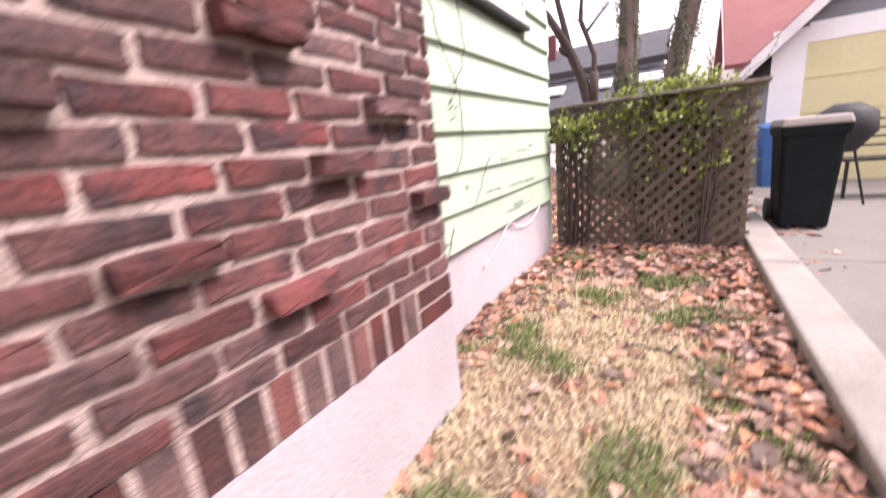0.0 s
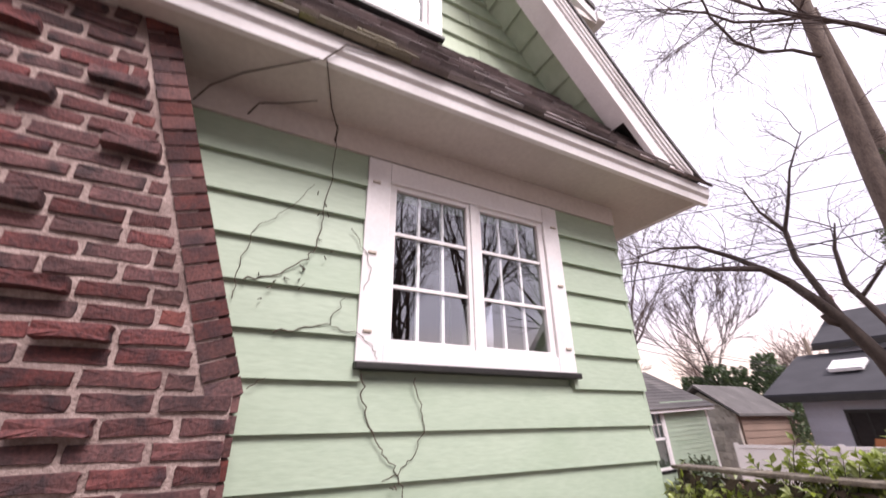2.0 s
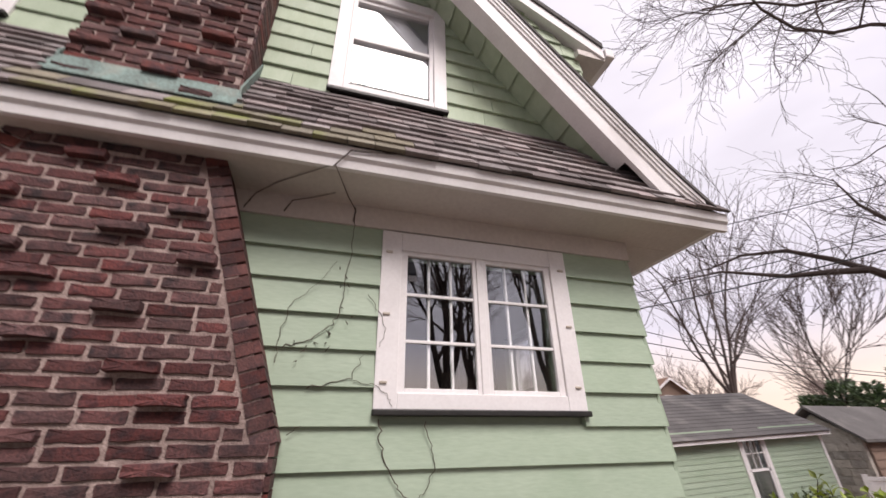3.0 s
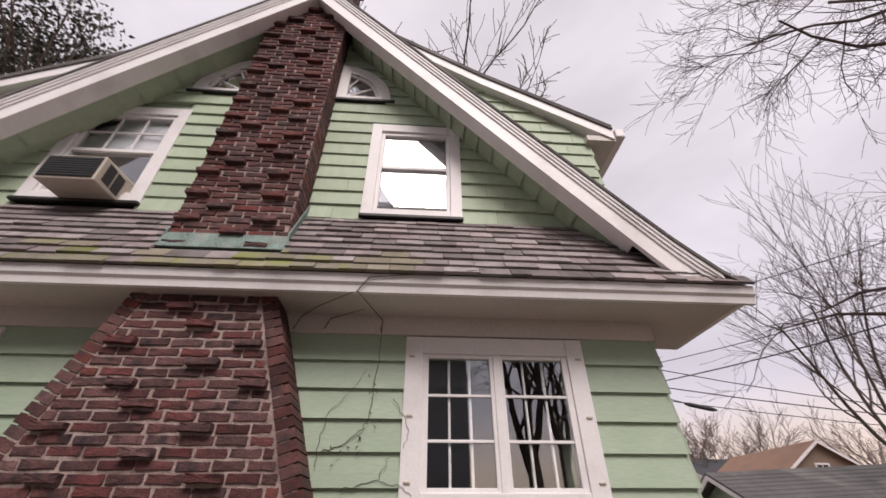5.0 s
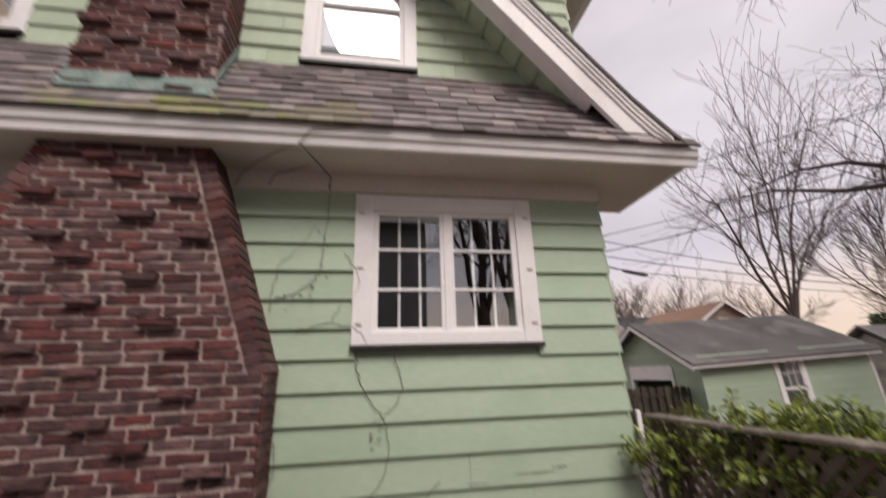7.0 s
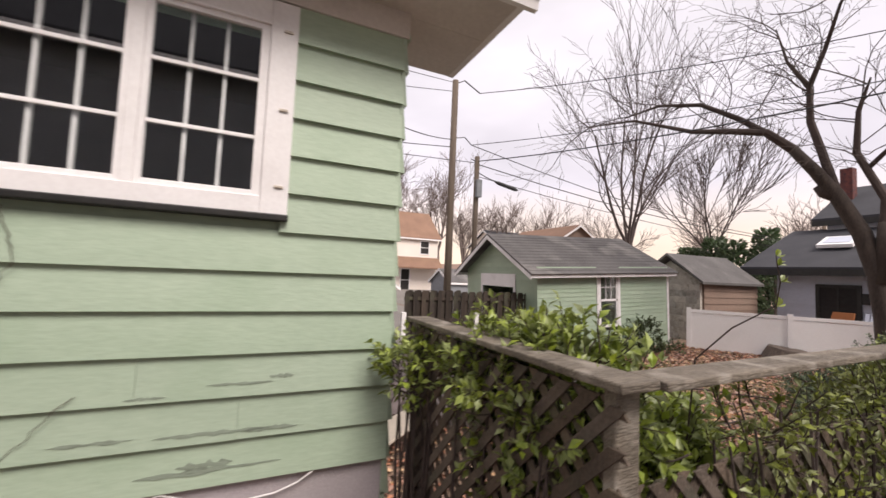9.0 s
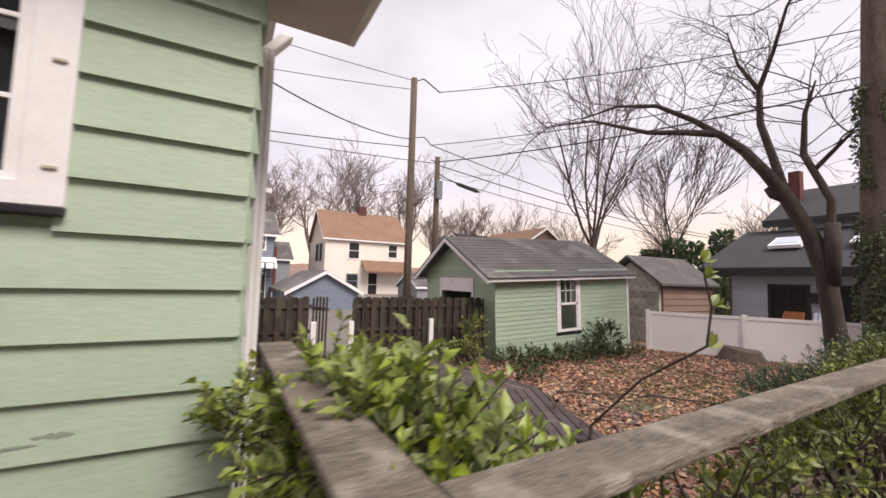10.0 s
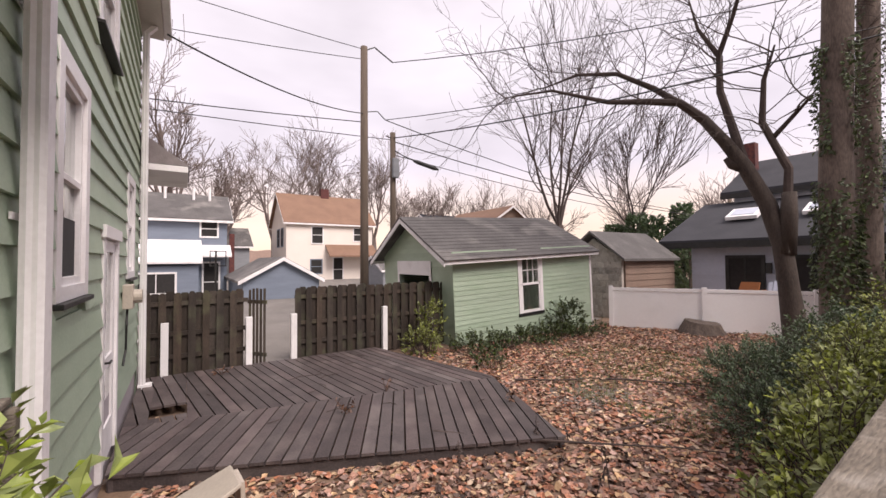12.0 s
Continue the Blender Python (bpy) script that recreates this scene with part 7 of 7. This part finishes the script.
def wire(a, b, sag, r=0.016):
    e = thing("overhead_cable", "black overhead utility cable", "cable", "overhead cables")
    a, b = Vector(a), Vector(b)
    pts = [a.lerp(b, k / 16) - Vector((0, 0, sag * 4 * (k / 16) * (1 - k / 16))) for k in range(17)]
    Geo().tube(pts, r, 5).make("wire", WIRE, e)


wire((-12.0, 10.9, 8.75), (8, 25.8, 9.8), 0.9)
wire((-12.0, 10.6, 6.6), (8, 22.0, 7.6), 0.7, 0.014)
wire((-12.0, 10.9, 6.0), (8, 19.4, 6.9), 0.7, 0.02)
wire((-12.0, 10.9, 5.6), (-11.6, 11.6, 5.2), 0.05, 0.02)
wire((-12.05, 9.83, 8.6), (-14, -14, 8.8), 0.7, 0.012)
wire((-12.05, 9.83, 8.95), (-12, -14, 10.5), 0.5, 0.012)
wire((-12.05, 9.83, 6.7), (-6.9, 4.4, 5.3), 0.25, 0.016)
wire((-12.05, 9.83, 6.4), (-13, -14, 6.3), 0.5, 0.016)
wire((-12.05, 10.92, 5.95), (-13, -14, 6.05), 0.3, 0.014)
wire((-12.05, 10.92, 5.9), (-9.5, 60, 6.5), 2.0, 0.02)
wire((-12.0, 10.6, 6.6), (-14, 60, 7.5), 2.2, 0.018)
wire((-12.0, 10.9, 5.4), (-10.2, 60, 5.5), 1.6, 0.014)
drum = thing("cable_splice", "black tubular splice case hanging on a cable", "splice case")
Geo().tube([(-11.69, 11.55, 5.20), (-11.67, 11.7, 5.17), (-11.5, 12.35, 4.98), (-11.48, 12.5, 4.95)], [0.03, 0.075, 0.075, 0.03], 10).make("case", WIRE, drum)
# far wooded rise
g = Geo()
n = 120
for k in range(n):
    a = math.pi * (0.30 + 0.95 * k / (n - 1))
    h = 2.0 + 2.5 * noise.noise((k * 0.11, 0, 0)) + 0.8 * noise.noise((k * 0.9, 0, 0))
    g.v.extend(((math.cos(a) * 130 - 3, math.sin(a) * 130 + 8, -3), (math.cos(a) * 134 - 3, math.sin(a) * 134 + 8, h + 3)))
g.f = [(2 * k, 2 * k + 2, 2 * k + 3, 2 * k + 1) for k in range(n - 1)]
structure(g.make("backdrop", FAR_LAND), "brown wooded rise in the distance", "backdrop")

# withered plants and twigs caught in the deck boards
r = random.Random(91)
for x, y, n in ((-4.03, 6.37, 26), (-3.2, 8.40, 22), (-4.55, 7.15, 8), (-6.9, 5.2, 16)):
    t = thing("dead_plant", "withered brown plant caught between deck boards", "plant", "withered plants on the deck")
    gq = Geo()
    for _ in range(4):
        top = Vector((x + r.uniform(-0.16, 0.16), y + r.uniform(-0.16, 0.16), -0.285 + r.uniform(0.04, 0.20)))
        gq.tube([(x, y, -0.292), Vector((x, y, -0.285)).lerp(top, 0.5) + rand_dir(r) * 0.02, top], [0.005, 0.004, 0.002], 4)
        for _ in range(n // 4):
            leaf(gq, Vector((x, y, -0.28)).lerp(top, r.uniform(0.3, 1.0)), rand_dir(r), rand_dir(r), r.uniform(0.04, 0.08))
    gq.make("stalk", DARK_DRY, t)
for _ in range(16):
    x, y, a = r.uniform(-7.0, -3.4), r.uniform(4.4, 8.2), r.uniform(0, 6.283)
    if not OUT_hit(x, y):
        continue
    t = thing("twig", "thin fallen twig lying on the deck", "twig", "twigs on the deck")
    ln = r.uniform(0.12, 0.4)
    Geo().tube([(x, y, -0.284), (x + math.cos(a) * ln * 0.5, y + math.sin(a) * ln * 0.5, -0.278), (x + math.cos(a + 0.3) * ln, y + math.sin(a + 0.3) * ln, -0.283)], [0.005, 0.005, 0.003], 5).make("stick", TWIG, t)
